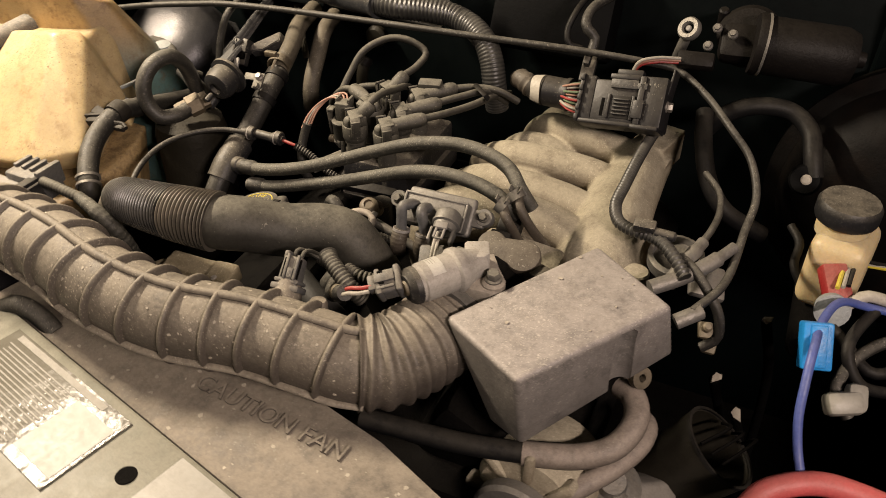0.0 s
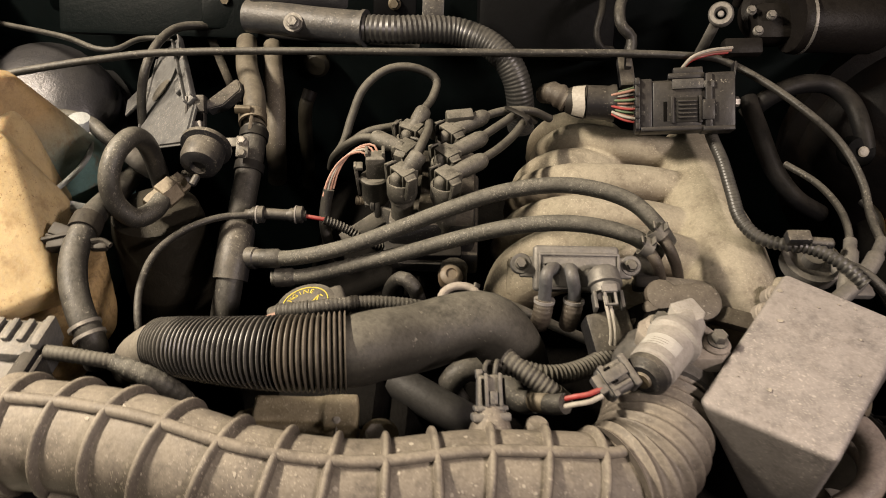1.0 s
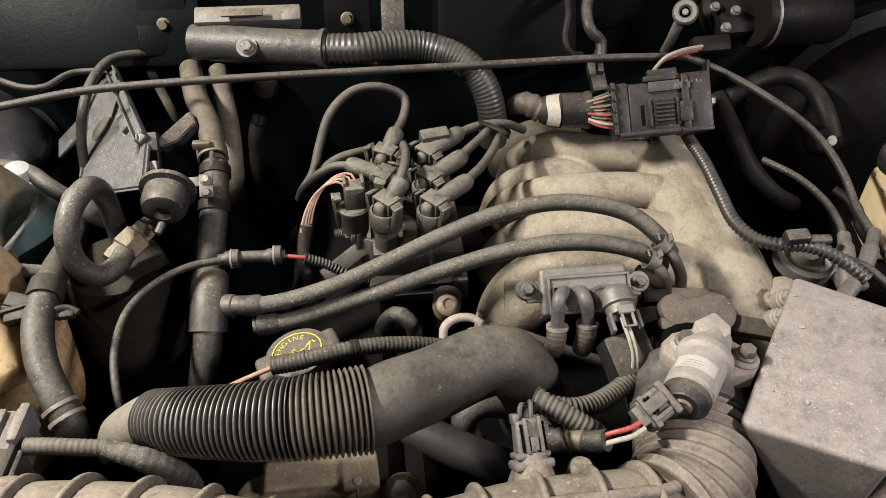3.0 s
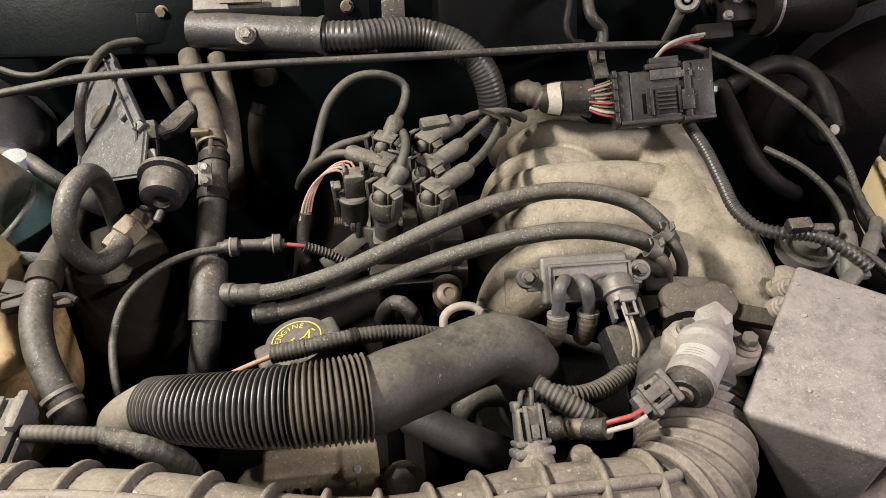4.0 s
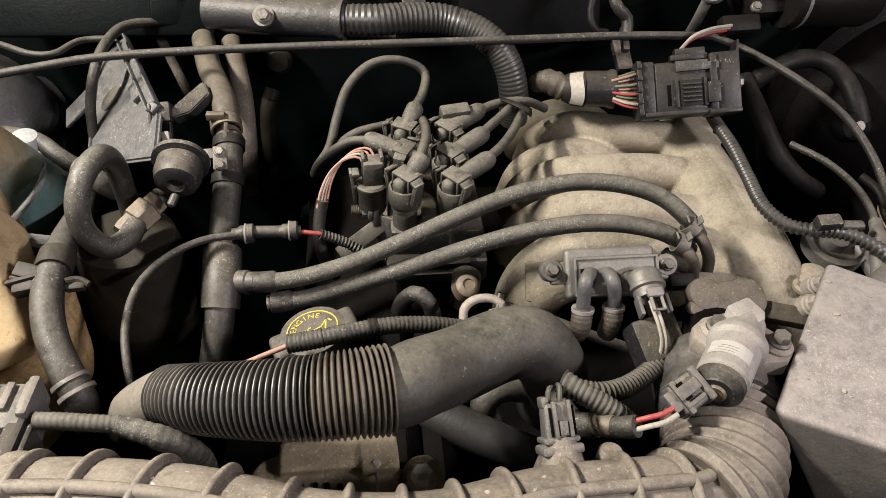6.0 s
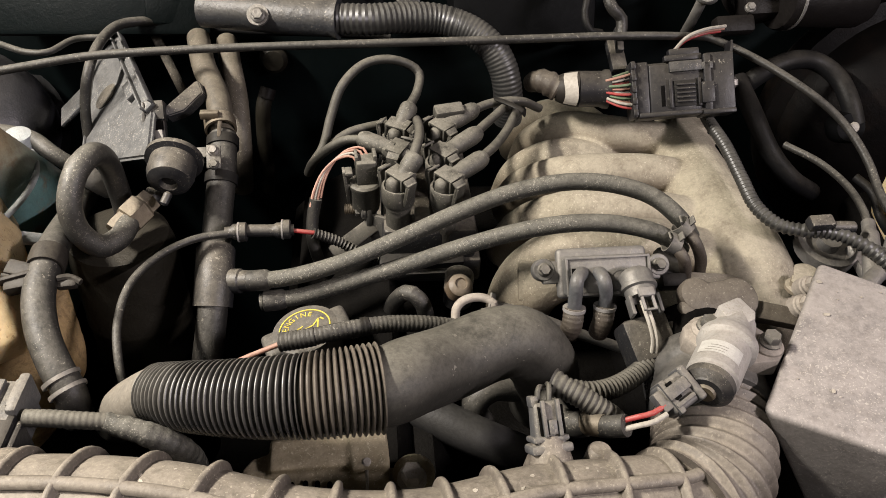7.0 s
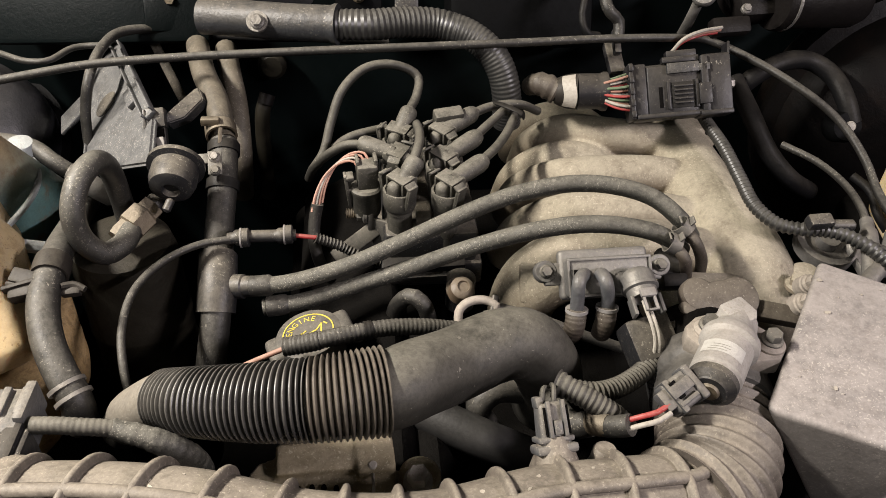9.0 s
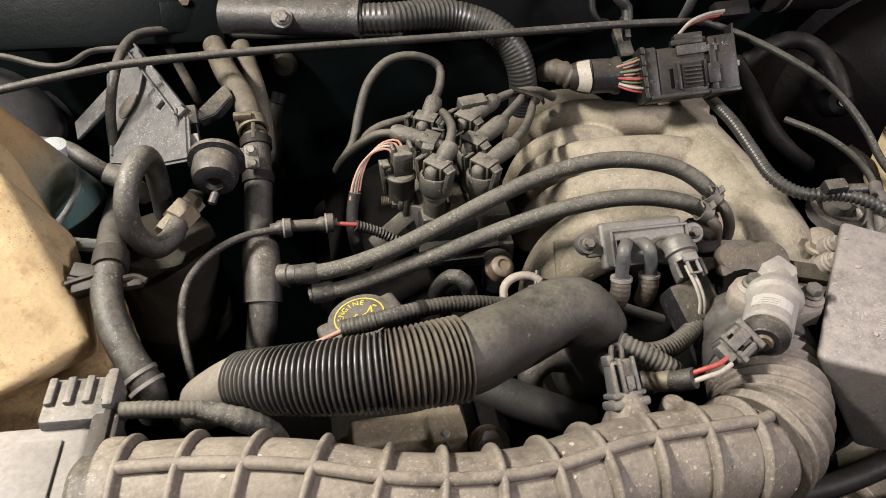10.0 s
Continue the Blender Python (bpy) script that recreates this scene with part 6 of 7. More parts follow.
on = Vector((-0.20, 0.02, 1)).normalized()
om = axes((-0.4134, 0.4822, 0.9840), on, (1, 0.34, 0.1))
b = B()
lathe(b, om, [(0, -0.02), (0.02, -0.02), (0.0232, -0.018), (0.0238, -0.004), (0.0228, -0.0005), (0.0212, 0.0), (0, 0.0)], 40)
for k in (-1, 1):
    rbox(b, om @ pose(k * 0.0240, 0, -0.0085), (0.0130, 0.0240, 0.0160), 0.004, segments=3)
part("cap", b, cap_plastic, oc)
b = B()
lathe(b, om, [(0.0172, 0.0), (0.0172, 0.0005), (0.0181, 0.0005), (0.0181, 0.0)], 48)
part("printed_ring", b, yellow_ink, oc)
for k, ch in enumerate("ENGINE"):
    a = radians(158 - k * 20)
    mmx = om @ pose(0.0131 * math.cos(a), 0.0131 * math.sin(a), 0.0002, 0, 0, math.degrees(a) - 90)
    lettering(ch, mmx, 0.0062, yellow_ink, oc, "printed_letter", 0.0002)
cm2 = om @ pose(0.0005, -0.001, 0.0001, 0, 0, 16)


def stroke(points):
    b = B()
    for (x0, y0), (x1, y1) in zip(points, points[1:]):
        d = Vector((x1 - x0, y1 - y0, 0))
        rbox(b, axes(cm2 @ Vector(((x0 + x1) / 2, (y0 + y1) / 2, 0)), cm2.to_3x3() @ Vector((0, 0, 1)), cm2.to_3x3() @ d), (d.length + 0.0009, 0.0011, 0.0004), 0)
    return b


part("printed_oil_can", stroke([(-0.007, 0.0005), (-0.007, -0.0075), (0.005, -0.0075), (0.0115, 0.002), (0.0055, -0.001), (-0.007, 0.0005)]), yellow_ink, oc)
part("printed_handle", stroke([(-0.007, -0.001), (-0.0115, -0.0005), (-0.0115, -0.005), (-0.007, -0.0055)]), yellow_ink, oc)
part("printed_spout", stroke([(-0.003, 0.0), (-0.003, 0.0035), (-0.0055, 0.0035), (-0.0005, 0.0035)]), yellow_ink, oc)
part("printed_drop", stroke([(0.0132, 0.0015), (0.0138, -0.001)]), yellow_ink, oc)
lc = thing("taped_loom", (-0.3716, 0.4931, 0.9700), "black taped loom with a pink wire end", "wiring loom")
part("loom", sweep(B(), [(-0.4265, 0.4563, 0.9990), (-0.4107, 0.4557, 1.0020), (-0.3926, 0.4584, 1.0040), (-0.3743, 0.4631, 1.0030), (-0.3557, 0.4672, 1.0010), (-0.3328, 0.4701, 0.9970), (-0.3089, 0.4750, 0.9880), (-0.2732, 0.4940, 0.9720)], ribbed(0.0059, 0.0004, 0.0030), 18, 0.00075), rubber, lc)
part("tape_wrap", sweep(B(), [(-0.4272, 0.4558, 0.9990), (-0.4107, 0.4557, 1.0020), (-0.4042, 0.4564, 1.0030)], lambda s, L: 0.0062 + 0.0003 * math.sin(s * 2300), 16, 0.0008), rubber, lc, "black tape wrap")
part("tape_wrap", sweep(B(), [(-0.3751, 0.4631, 1.0030), (-0.3699, 0.4639, 1.0030)], lambda s, L: 0.0063 + 0.0002 * math.sin(s * 2300), 16, 0.0008), rubber_clean, lc, "black tape wrap")
part("pink_wire", sweep(B(), [(-0.4572, 0.4523, 0.9850), (-0.4459, 0.4536, 0.9900), (-0.4262, 0.4557, 0.9980)], 0.0018, 10, 0.004), pink_wire, lc)

# dipstick loop
ds = thing("dipstick", (-0.2998, 0.5124, 0.9600), "pale bent metal dipstick handle", "dipstick")
part("loop", sweep(B(), [(-0.3106, 0.4770, 0.9900), (-0.3094, 0.4838, 0.9980), (-0.3021, 0.4876, 1.0020), (-0.2901, 0.4880, 1.0020), (-0.2838, 0.4840, 1.0000), (-0.2853, 0.4825, 0.9950)], 0.0031, 12, 0.003), flange_metal, ds)
part("tube", sweep(B(), [(-0.2838, 0.4880, 0.9950), (-0.2550, 0.4860, 0.9850), (-0.2156, 0.4847, 0.9650), (-0.1777, 0.4865, 0.9450)], 0.004, 12, 0.005), metal, ds)
part("clip", rbox(rbox(B(), axes((-0.2854, 0.4842, 1.0000), (0.6, -0.6, 0.5), (0.25, 0.6, 0.6)), (0.0150, 0.0052, 0.0022), 0.0006), axes((-0.2891, 0.4792, 0.9980), (0, -0.6, 0.8), (1, 0.2, 0)), (0.0080, 0.0050, 0.0020), 0.0006), dark_steel, ds, "bent sheet clip round the loop")
nt = thing("temperature_sender", (-0.3012, 0.5402, 0.9600), "small brass hexagon sender on the engine", "sensor")
b = B()
lathe(b, axes((-0.3051, 0.5161, 0.9830), (0.15, -0.45, 1)), [(0, 0), (0.0088, 0), (0.0092, 0.002), (0.0088, 0.011), (0.0062, 0.0135), (0.0045, 0.0138), (0.0040, 0.0125), (0, 0.0125)], 26)
lathe(b, axes((-0.3046, 0.5225, 0.9800), (0.1, -0.3, 1)), [(0, 0), (0.0098, 0), (0.0102, 0.003), (0.0085, 0.005), (0, 0.005)], 22)
part("hexagon", b, sender_brown, nt, "brown plastic sender cap")
b = B()
drum(b, axes((-0.3018, 0.5328, 0.9550), (0, 0, 1)), 0.011, 0.03)
part("base", b, plastic, nt)
hose("breather_pipe", [(-0.3281, 0.5044, 0.9700), (-0.3324, 0.5042, 0.9850), (-0.3403, 0.5083, 0.9900), (-0.3504, 0.5155, 0.9750), (-0.3549, 0.5199, 0.9500)], 0.006, rubber, "short bent black breather pipe")

# coil stand under the hoses
solo("engine_bracket", rbox(rbox(B(), axes((-0.3288, 0.5589, 0.9820), (0, -0.3, 1), (1, 0.05, 0)), (0.065, 0.024, 0.008), 0.002), axes((-0.3258, 0.6010, 0.9400), (0, 0, 1)), (0.05, 0.03, 0.08), 0.004), rubber_clean, "flat dark bracket below the coil pack", "bracket")

# brown pipe and plug deep behind the heater hoses, painted dark for the shade there
vp = thing("firewall_pipe", (-0.4710, 0.8100, 0.9287), "brown metal pipe end near the firewall, its shade put into the paint", "pipe")
part("pipe", sweep(B(), [(-0.4636, 0.8050, 0.9874), (-0.4680, 0.8000, 0.9776), (-0.4716, 0.8000, 0.9485), (-0.4724, 0.8000, 0.9073), (-0.4736, 0.8000, 0.8709)], 0.0075, 14, 0.006), bottle_paint, vp)
part("cut_end", sweep(B(), [(-0.4625, 0.8030, 0.9916), (-0.4657, 0.7980, 0.9832)], 0.0078, 14, 0.004), motor_paint, vp, "worn pipe end")
solo("firewall_plug", lathe(B(), axes((-0.4567, 0.8220, 1.0146), (0, -1, 0.1)), [(0, 0), (0.014, 0), (0.014, 0.006), (0.010, 0.010), (0, 0.011)], 22), bottle_paint, "rusty brown round firewall plug", "plug")

# ---- thermostat housing ----
th = thing("thermostat_housing", (-0.40, 0.36, 0.90), "dusty cast thermostat housing under the hose", "thermostat housing")
b = B()
prism(b, pose(0, 0, 0.915), [(-0.4449, 0.3659), (-0.4437, 0.3726), (-0.4395, 0.3789), (-0.4317, 0.3819), (-0.4186, 0.3828), (-0.3790, 0.3813), (-0.3614, 0.3795), (-0.3598, 0.3609), (-0.3593, 0.3410), (-0.4219, 0.3346)], 0.068, 0)
prism(b, pose(0, 0, 0.915), [(-0.3625, 0.3776), (-0.3507, 0.3777), (-0.3357, 0.3728), (-0.3271, 0.3562), (-0.3238, 0.3397), (-0.3636, 0.3457)], 0.055, 0)
rbox(b, axes((-0.3955, 0.3775, 0.9850), (0, -0.1, 1), (1, 0.03, 0)), (0.066, 0.020, 0.012), 0)
rbox(b, axes((-0.3708, 0.3761, 0.9850), (0, -0.1, 1), (1, 0.06, 0)), (0.022, 0.024, 0.016), 0)
part("casting", cast_mesh(b, 0.0016, 5), thermostat_metal, th, smooth=180)
for q in ((-0.4148, 0.3589, 0.9835), (-0.4073, 0.3595, 0.9835), (-0.4006, 0.3591, 0.9835), (-0.3936, 0.3580, 0.9835)):
    # Near-black oval disc as the shade of each slot
    part("slot", lathe(B(), axes(q, (0, -0.1, 1)) @ Matrix.Diagonal((1.0, 1.5, 1.0, 1.0)), [(0, -0.002), (0.0016, -0.002), (0.0016, 0.0008), (0, 0.0008)], 16), shade_grime, th, "dark disc for the shade in an oval slot")
part("bolt_boss", drum(B(), axes((-0.3454, 0.3680, 0.9660), (0, -0.15, 1)), 0.0125, 0.016, 0.002, 28), thermostat_metal, th)
b = B()
drum(b, axes((-0.3726, 0.3677, 0.9850), (0, -0.1, 1)), 0.0027, 0.008, 0.0008, 14)
sweep(b, [(-0.3726, 0.3641, 0.9880), (-0.3724, 0.3547, 0.9900), (-0.3726, 0.3471, 0.9850)], 0.0009, 8, 0.004)
part("wire_clip", b, pale_metal, th, "thin pale wire with a button end")
b = B()
drum(b, axes((-0.3462, 0.3631, 0.9760), (0, -0.15, 1)), 0.0098, 0.003, 0.0008, 28)
hex_bolt(b, (-0.3468, 0.3607, 0.9830), (0, -0.15, 1), 0.0066, 0.010)
part("bolt", b, pale_metal, th, "pale hexagon bolt with a washer")
hose("bypass_hose", [(-0.3400, 0.4330, 0.9550), (-0.3240, 0.4213, 0.9570), (-0.3029, 0.4090, 0.9550), (-0.2668, 0.3957, 0.9450)], 0.0132, dark_hose, "short black bypass hose low on the engine")
hose("coolant_hose", [(-0.2439, 0.4441, 0.9550), (-0.2699, 0.4374, 0.9650), (-0.2900, 0.4345, 0.9700), (-0.3013, 0.4291, 0.9600), (-0.2926, 0.4252, 0.9400)], 0.009, rubber, "bent black coolant hose low on the engine")

# ---- overflow hose with a strap ----
ov = thing("overflow_hose", (-0.57, 0.45, 0.98), "thick grey rubber hose held by a plastic strap", "hose")
part("tube", sweep(B(), [(-0.5908, 0.6271, 0.9950), (-0.5826, 0.5693, 1.0150), (-0.5732, 0.5199, 1.0350), (-0.5673, 0.4887, 1.0450), (-0.5668, 0.4632, 1.0400), (-0.5603, 0.4398, 1.0320), (-0.5505, 0.4215, 1.0220), (-0.5421, 0.4102, 1.0120), (-0.5426, 0.4088, 0.9900)], 0.0096, 20, 0.005), rubber, ov)
b = B()
sm2 = axes((-0.5667, 0.4875, 1.0460), Vector((-0.5668, 0.4632, 1.0400)) - Vector((-0.5688, 0.5166, 1.0450)))
lathe(b, sm2, [(0.0095, -0.007), (0.0110, -0.007), (0.0114, 0.0), (0.0110, 0.007), (0.0095, 0.007)], 24)
rbox(b, axes((-0.5775, 0.4705, 1.0430), (-0.1, -0.3, 1), (1, 0.15, 0)), (0.0200, 0.0110, 0.0090), 0.002)
rbox(b, axes((-0.5791, 0.4718, 1.0470), (-0.1, -0.3, 1), (1, 0.25, 0)), (0.0240, 0.0030, 0.0060), 0.001)
sweep(b, [(-0.5580, 0.4727, 1.0440), (-0.5512, 0.4750, 1.0430), (-0.5444, 0.4723, 1.0410)], 0.0022, 8, 0.002)
rbox(b, axes((-0.5751, 0.4764, 1.0480), (0, -0.4, 1), (1, -0.3, 0)), (0.026, 0.010, 0.004), 0.0015)
rbox(b, axes((-0.5804, 0.4771, 1.0420), (0, -0.7, 0.6), (1, -0.4, 0.1)), (0.020, 0.003, 0.012), 0.001)
rbox(b, axes((-0.5529, 0.4733, 1.0400), (0, -0.4, 1), (1, 0.1, 0)), (0.012, 0.008, 0.006), 0.0015)
part("strap", b, strap_plastic, ov, "dusty dark plastic retaining strap")
b = B()
cp0, cp1 = Vector((-0.5504, 0.4202, 1.0210)), Vector((-0.5404, 0.4076, 1.0100))
for k in (0.35, 0.75):
    lathe(b, axes(cp0.lerp(cp1, k), cp1 - cp0), [(0.0095, -0.0012), (0.0113, -0.0012), (0.0113, 0.0012), (0.0095, 0.0012)], 24)
part("wire_clamp", b, steel, ov, "shiny wire hose clamp")
ml = thing("meter_loom", (-0.5224, 0.3958, 1.0000), "black taped loom leading to the air meter", "wiring loom")
part("sleeve", sweep(B(), [(-0.5466, 0.3703, 1.0400), (-0.5345, 0.3693, 1.0400), (-0.5208, 0.3690, 1.0380), (-0.5060, 0.3702, 1.0340)], ribbed(0.0048, 0.0003, 0.0030), 18, 0.00075), hose_rubber, ml)
part("tape", sweep(B(), [(-0.5090, 0.3707, 1.0340), (-0.4964, 0.3679, 1.0310), (-0.4842, 0.3662, 1.0250), (-0.4745, 0.3675, 1.0140), (-0.4698, 0.3718, 0.9960), (-0.4727, 0.3809, 0.9650)], lambda s, L: 0.0052 + 0.0018 * min(1, s / 0.03) + 0.0003 * math.sin(s * 900) * math.sin(s * 370), 18, 0.0012), flecked_rubber, ml)

# ---- tank ----
tank = thing("coolant_tank", (-0.68, 0.5, 0.93), "yellowed translucent plastic coolant and washer tank", "tank")
T1, LUG, C = (-0.625, 0.523, 1.096), (-0.598, 0.532, 1.036), (-0.576, 0.443, 1.023)
b = hull([T1, LUG, C, (-0.640, 0.535, 1.100), (-0.606, 0.540, 1.030), (-0.587, 0.500, 1.030), (-0.578, 0.455, 1.000), (-0.622, 0.413, 1.015), (-0.632, 0.432, 0.99), (-0.648, 0.51, 1.108),
          (-0.714, 0.48, 1.052), (-0.88, 0.47, 1.00), (-0.88, 0.40, 0.98), (-0.88, 0.54, 1.06), (-0.88, 0.54, 0.97), (-0.70, 0.53, 1.09), (-0.64, 0.54, 0.99)])
slope = hull([(-0.640, 0.515, 1.088), (-0.614, 0.522, 1.030), (-0.638, 0.575, 1.100), (-0.621, 0.575, 1.018), (-0.60, 0.53, 1.0), (-0.88, 0.52, 1.07), (-0.88, 0.58, 1.08), (-0.88, 0.55, 0.97), (-0.64, 0.56, 0.97)])
for f in slope.faces:
    b.faces.new([b.verts.new(v.co) for v in f.verts])
slope.free()
bmesh.ops.remove_doubles(b, verts=list(b.verts), dist=1e-6)
part("front_tank", cast_mesh(b, 0.0026, 11), tank_plastic, tank, smooth=180)
b = hull([(-0.572, 0.512, 1.004), (-0.561, 0.486, 0.968), (-0.562, 0.478, 0.955), (-0.575, 0.435, 0.985), (-0.572, 0.43, 0.95), (-0.60, 0.40, 0.975), (-0.80, 0.40, 0.97), (-0.80, 0.40, 0.90), (-0.62, 0.42, 0.90), (-0.575, 0.44, 0.942), (-0.575, 0.49, 0.945), (-0.60, 0.50, 0.90),
          (-0.59, 0.54, 1.00), (-0.62, 0.55, 0.90), (-0.80, 0.55, 1.0), (-0.80, 0.55, 0.90)])
part("lower_tank", cast_mesh(b, 0.003, 7), stained_tank, tank, smooth=180)
b = hull([(-0.636, 0.575, 1.118), (-0.655, 0.600, 1.108), (-0.637, 0.618, 1.052), (-0.66, 0.545, 1.135), (-0.88, 0.545, 1.16), (-0.88, 0.61, 1.12), (-0.88, 0.66, 1.03), (-0.620, 0.560, 1.03),
          (-0.603, 0.590, 1.038), (-0.598, 0.625, 1.015), (-0.605, 0.655, 0.985), (-0.61, 0.655, 0.90), (-0.61, 0.57, 0.90), (-0.88, 0.66, 0.90), (-0.88, 0.54, 0.90)])
part("washer_tank", cast_mesh(b, 0.003, 6), washer_plastic, tank, "yellowed washer tank with teal fluid showing through", smooth=180)
part("seam", sweep(B(), [(-0.625, 0.632, 1.040), (-0.6118, 0.6105, 1.0415), (-0.605, 0.592, 1.0418), (-0.6035, 0.576, 1.0415), (-0.606, 0.555, 1.041), (-0.612, 0.536, 1.040)], 0.0022, 10, 0.004), pale_plastic, tank, "pale moulded seam")
b = B()
rbox(b, axes((-0.597, 0.530, 1.030), (0.5, -0.3, 0.8), (0.3, 0.4, -0.8)), (0.030, 0.009, 0.007), 0.003)
part("lug", b, pale_plastic, tank)
b = B()
lathe(b, axes((-0.627, 0.628, 1.037), (0.1, -0.1, 1)), [(0, 0), (0.0125, 0), (0.012, 0.010), (0.009, 0.015), (0, 0.017)], 24)
part("cap", b, pale_plastic, tank, "pale blue-white cap")
b = B()
sweep(b, [(-0.8090, 0.5000, 1.0089), (-0.7610, 0.5100, 1.0411), (-0.7361, 0.5200, 1.0643), (-0.7154, 0.5300, 1.0797)], 0.014, 16, 0.005)
part("filler_neck", b, rubber, tank, "black filler neck")
wl = thing("wing_loom", (-0.6478, 0.6920, 1.0000), "grey taped wires beside the tank", "wiring loom")
part("loom", sweep(B(), [(-0.6623, 0.6502, 1.0400), (-0.6357, 0.6379, 1.0450), (-0.6161, 0.6282, 1.0450), (-0.6022, 0.6180, 1.0400), (-0.5899, 0.6167, 1.0300), (-0.5801, 0.6266, 1.0200)], 0.0062, 14, 0.005), rubber, wl)
part("pale_loom", sweep(B(), [(-0.5903, 0.6110, 1.0340), (-0.5817, 0.6088, 1.0300), (-0.5728, 0.6069, 1.0220), (-0.5665, 0.6133, 1.0100)], 0.008, 14, 0.004), metal, wl)

# blower motor dome behind the tank
bd = thing("blower_housing", (-0.68, 0.76, 0.93), "dull grey round blower motor housing", "blower")
b = B()
lathe(b, axes((-0.735, 0.78, 0.95), (0.1, -0.5, 0.7)), [(0, 0.01), (0.074, 0.01), (0.074, 0.03), (0.068, 0.058), (0.05, 0.075), (0.02, 0.082), (0, 0.082)], 40)
part("flange", lathe(B(), axes((-0.735, 0.78, 0.95), (0.1, -0.5, 0.7)), [(0.05, 0.0), (0.082, 0.0), (0.082, 0.012), (0.05, 0.012)], 40), black_case, bd, "black mounting flange")
part("dome", b, material("dull_dark_metal", (0.055, 0.055, 0.062), 0.34, metal=0.6, dust=0.1, scale=20), bd)
hose("firewall_wire", [(-0.5255, 0.7944, 1.0600), (-0.5565, 0.7812, 1.0700), (-0.5763, 0.7644, 1.0750), (-0.5855, 0.7322, 1.0750), (-0.5904, 0.7044, 1.0650), (-0.5968, 0.6927, 1.0400), (-0.5987, 0.6830, 1.0100)], 0.0042, rubber, "black wire looping down from the firewall", "wire")
hose("firewall_wire", [(-0.5098, 0.7915, 1.0600), (-0.4630, 0.7840, 1.0600), (-0.4062, 0.7808, 1.0600), (-0.3440, 0.7715, 1.0600)], 0.004, rubber_clean, "thin dark line along the firewall", "wire")
hose("wing_wire", [(-0.8590, 0.8368, 1.0500), (-0.7669, 0.7994, 1.0550), (-0.6899, 0.7641, 1.0600), (-0.6498, 0.7414, 1.0600), (-0.6339, 0.7428, 1.0600), (-0.6191, 0.7669, 1.0600), (-0.5910, 0.7714, 1.0600)], 0.0028, rubber, "thin black wire over the wing", "wire")
hose("firewall_wire", [(-0.1511, 0.7671, 1.1300), (-0.1648, 0.7293, 1.1250), (-0.1642, 0.7118, 1.1150), (-0.1539, 0.7113, 1.1050), (-0.1539, 0.7052, 1.0950)], 0.005, rubber, "dusty wire dropping down the firewall", "wire")
hose("firewall_wire", [(-0.1749, 0.7676, 1.1300), (-0.1801, 0.7297, 1.1200), (-0.1837, 0.7179, 1.1050), (-0.1799, 0.7116, 1.0950), (-0.1677, 0.7162, 1.0900)], 0.0032, rubber_clean, "dusty wire dropping down the firewall", "wire")

# ---- fan shroud and labels ----
sh = thing("fan_shroud", (P0.x + 0.1, P0.y + 0.1, 0.93), "dusty black fan shroud with raised lettering", "fan shroud")
b = B()
low = -0.016
prism(b, sm @ pose(0, 0, low), [(-0.14, 0.002), (0.40, 0.002), (0.42, 0.03), (0.37, 0.06), (0.30, 0.080), (0.22, 0.092), (0.12, 0.092), (-0.14, 0.085)], 0.008, 0.003)
rbox(b, sm @ pose(0.10, 0.07, low - 0.05), (0.45, 0.008, 0.1), 0.003)
part("panel", b, shroud_plastic, sh)
lettering("CAUTION FAN", sm @ pose(0.143, 0.058, low + 0.0083, 0, 0, 8), 0.0200, shroud_plastic, sh, "raised_lettering", 0.0014)
solo("radiator_pipe", sweep(B(), [(-0.5105, 0.2736, 0.9850), (-0.4967, 0.2773, 0.9900), (-0.4773, 0.2771, 0.9850), (-0.4606, 0.2745, 0.9750)], 0.008, 14, 0.005), rubber, "short black pipe end by the radiator", "pipe")
rng = random.Random(3)
b = B()
for k in range(80):
    flake(b, sm @ Vector((rng.uniform(-0.1, 0.30), rng.uniform(0.006, 0.075), low + 0.0078)), (0, 0, 1), rng.choice((0.0007, 0.001, 0.0015, 0.0024)), rng)
tagged(part("dried_mud", b, mud_and_lit_floor, sh), "dried pale mud flakes", kind="stuff")
lab = thing("emission_label", sm @ Vector((0.0, -0.06, 0)), "shiny cream emission label on the crossmember", "label")
lm = axes(sm @ Vector((0.006, -0.043, 0.0012)), (0, 0, 1), along)
b = B()
rbox(b, lm, (0.15, 0.068, 0.0006), 0)
part("sheet", b, paper, lab)
b = B()
for k in range(16):
    rbox(b, lm @ pose(-0.022 + 0.002 * math.sin(k * 3), 0.022 - k * 0.0033, 0.0005), (0.088 + 0.006 * math.sin(k * 5), 0.0011, 0.0003), 0)
part("print_bar", b, ink, lab)
b = B()
rbox(b, lm @ pose(-0.008, 0.0295, 0.0005), (0.115, 0.005, 0.0003), 0)
part("header_band", b, ink, lab, "dark printed band")
b = B()
rbox(b, lm @ pose(0.050, -0.002, 0.0005), (0.045, 0.048, 0.0003), 0)
part("pale_panel", b, white_paper, lab, "paler printed panel")
lab2 = thing("caution_label", sm @ Vector((0.20, -0.06, 0)), "white paper label on the crossmember", "label")
b = B()
rbox(b, sm @ pose(0.212, -0.038, 0.0012), (0.16, 0.066, 0.0006), 0)
part("sheet", b, white_paper, lab2)
b = B()
# No hole is cut; a near-black disc stands for its shade
drum(b, sm @ pose(0.114, -0.036, -0.002), 0.0072, 0.0028, 0.0004, 24)
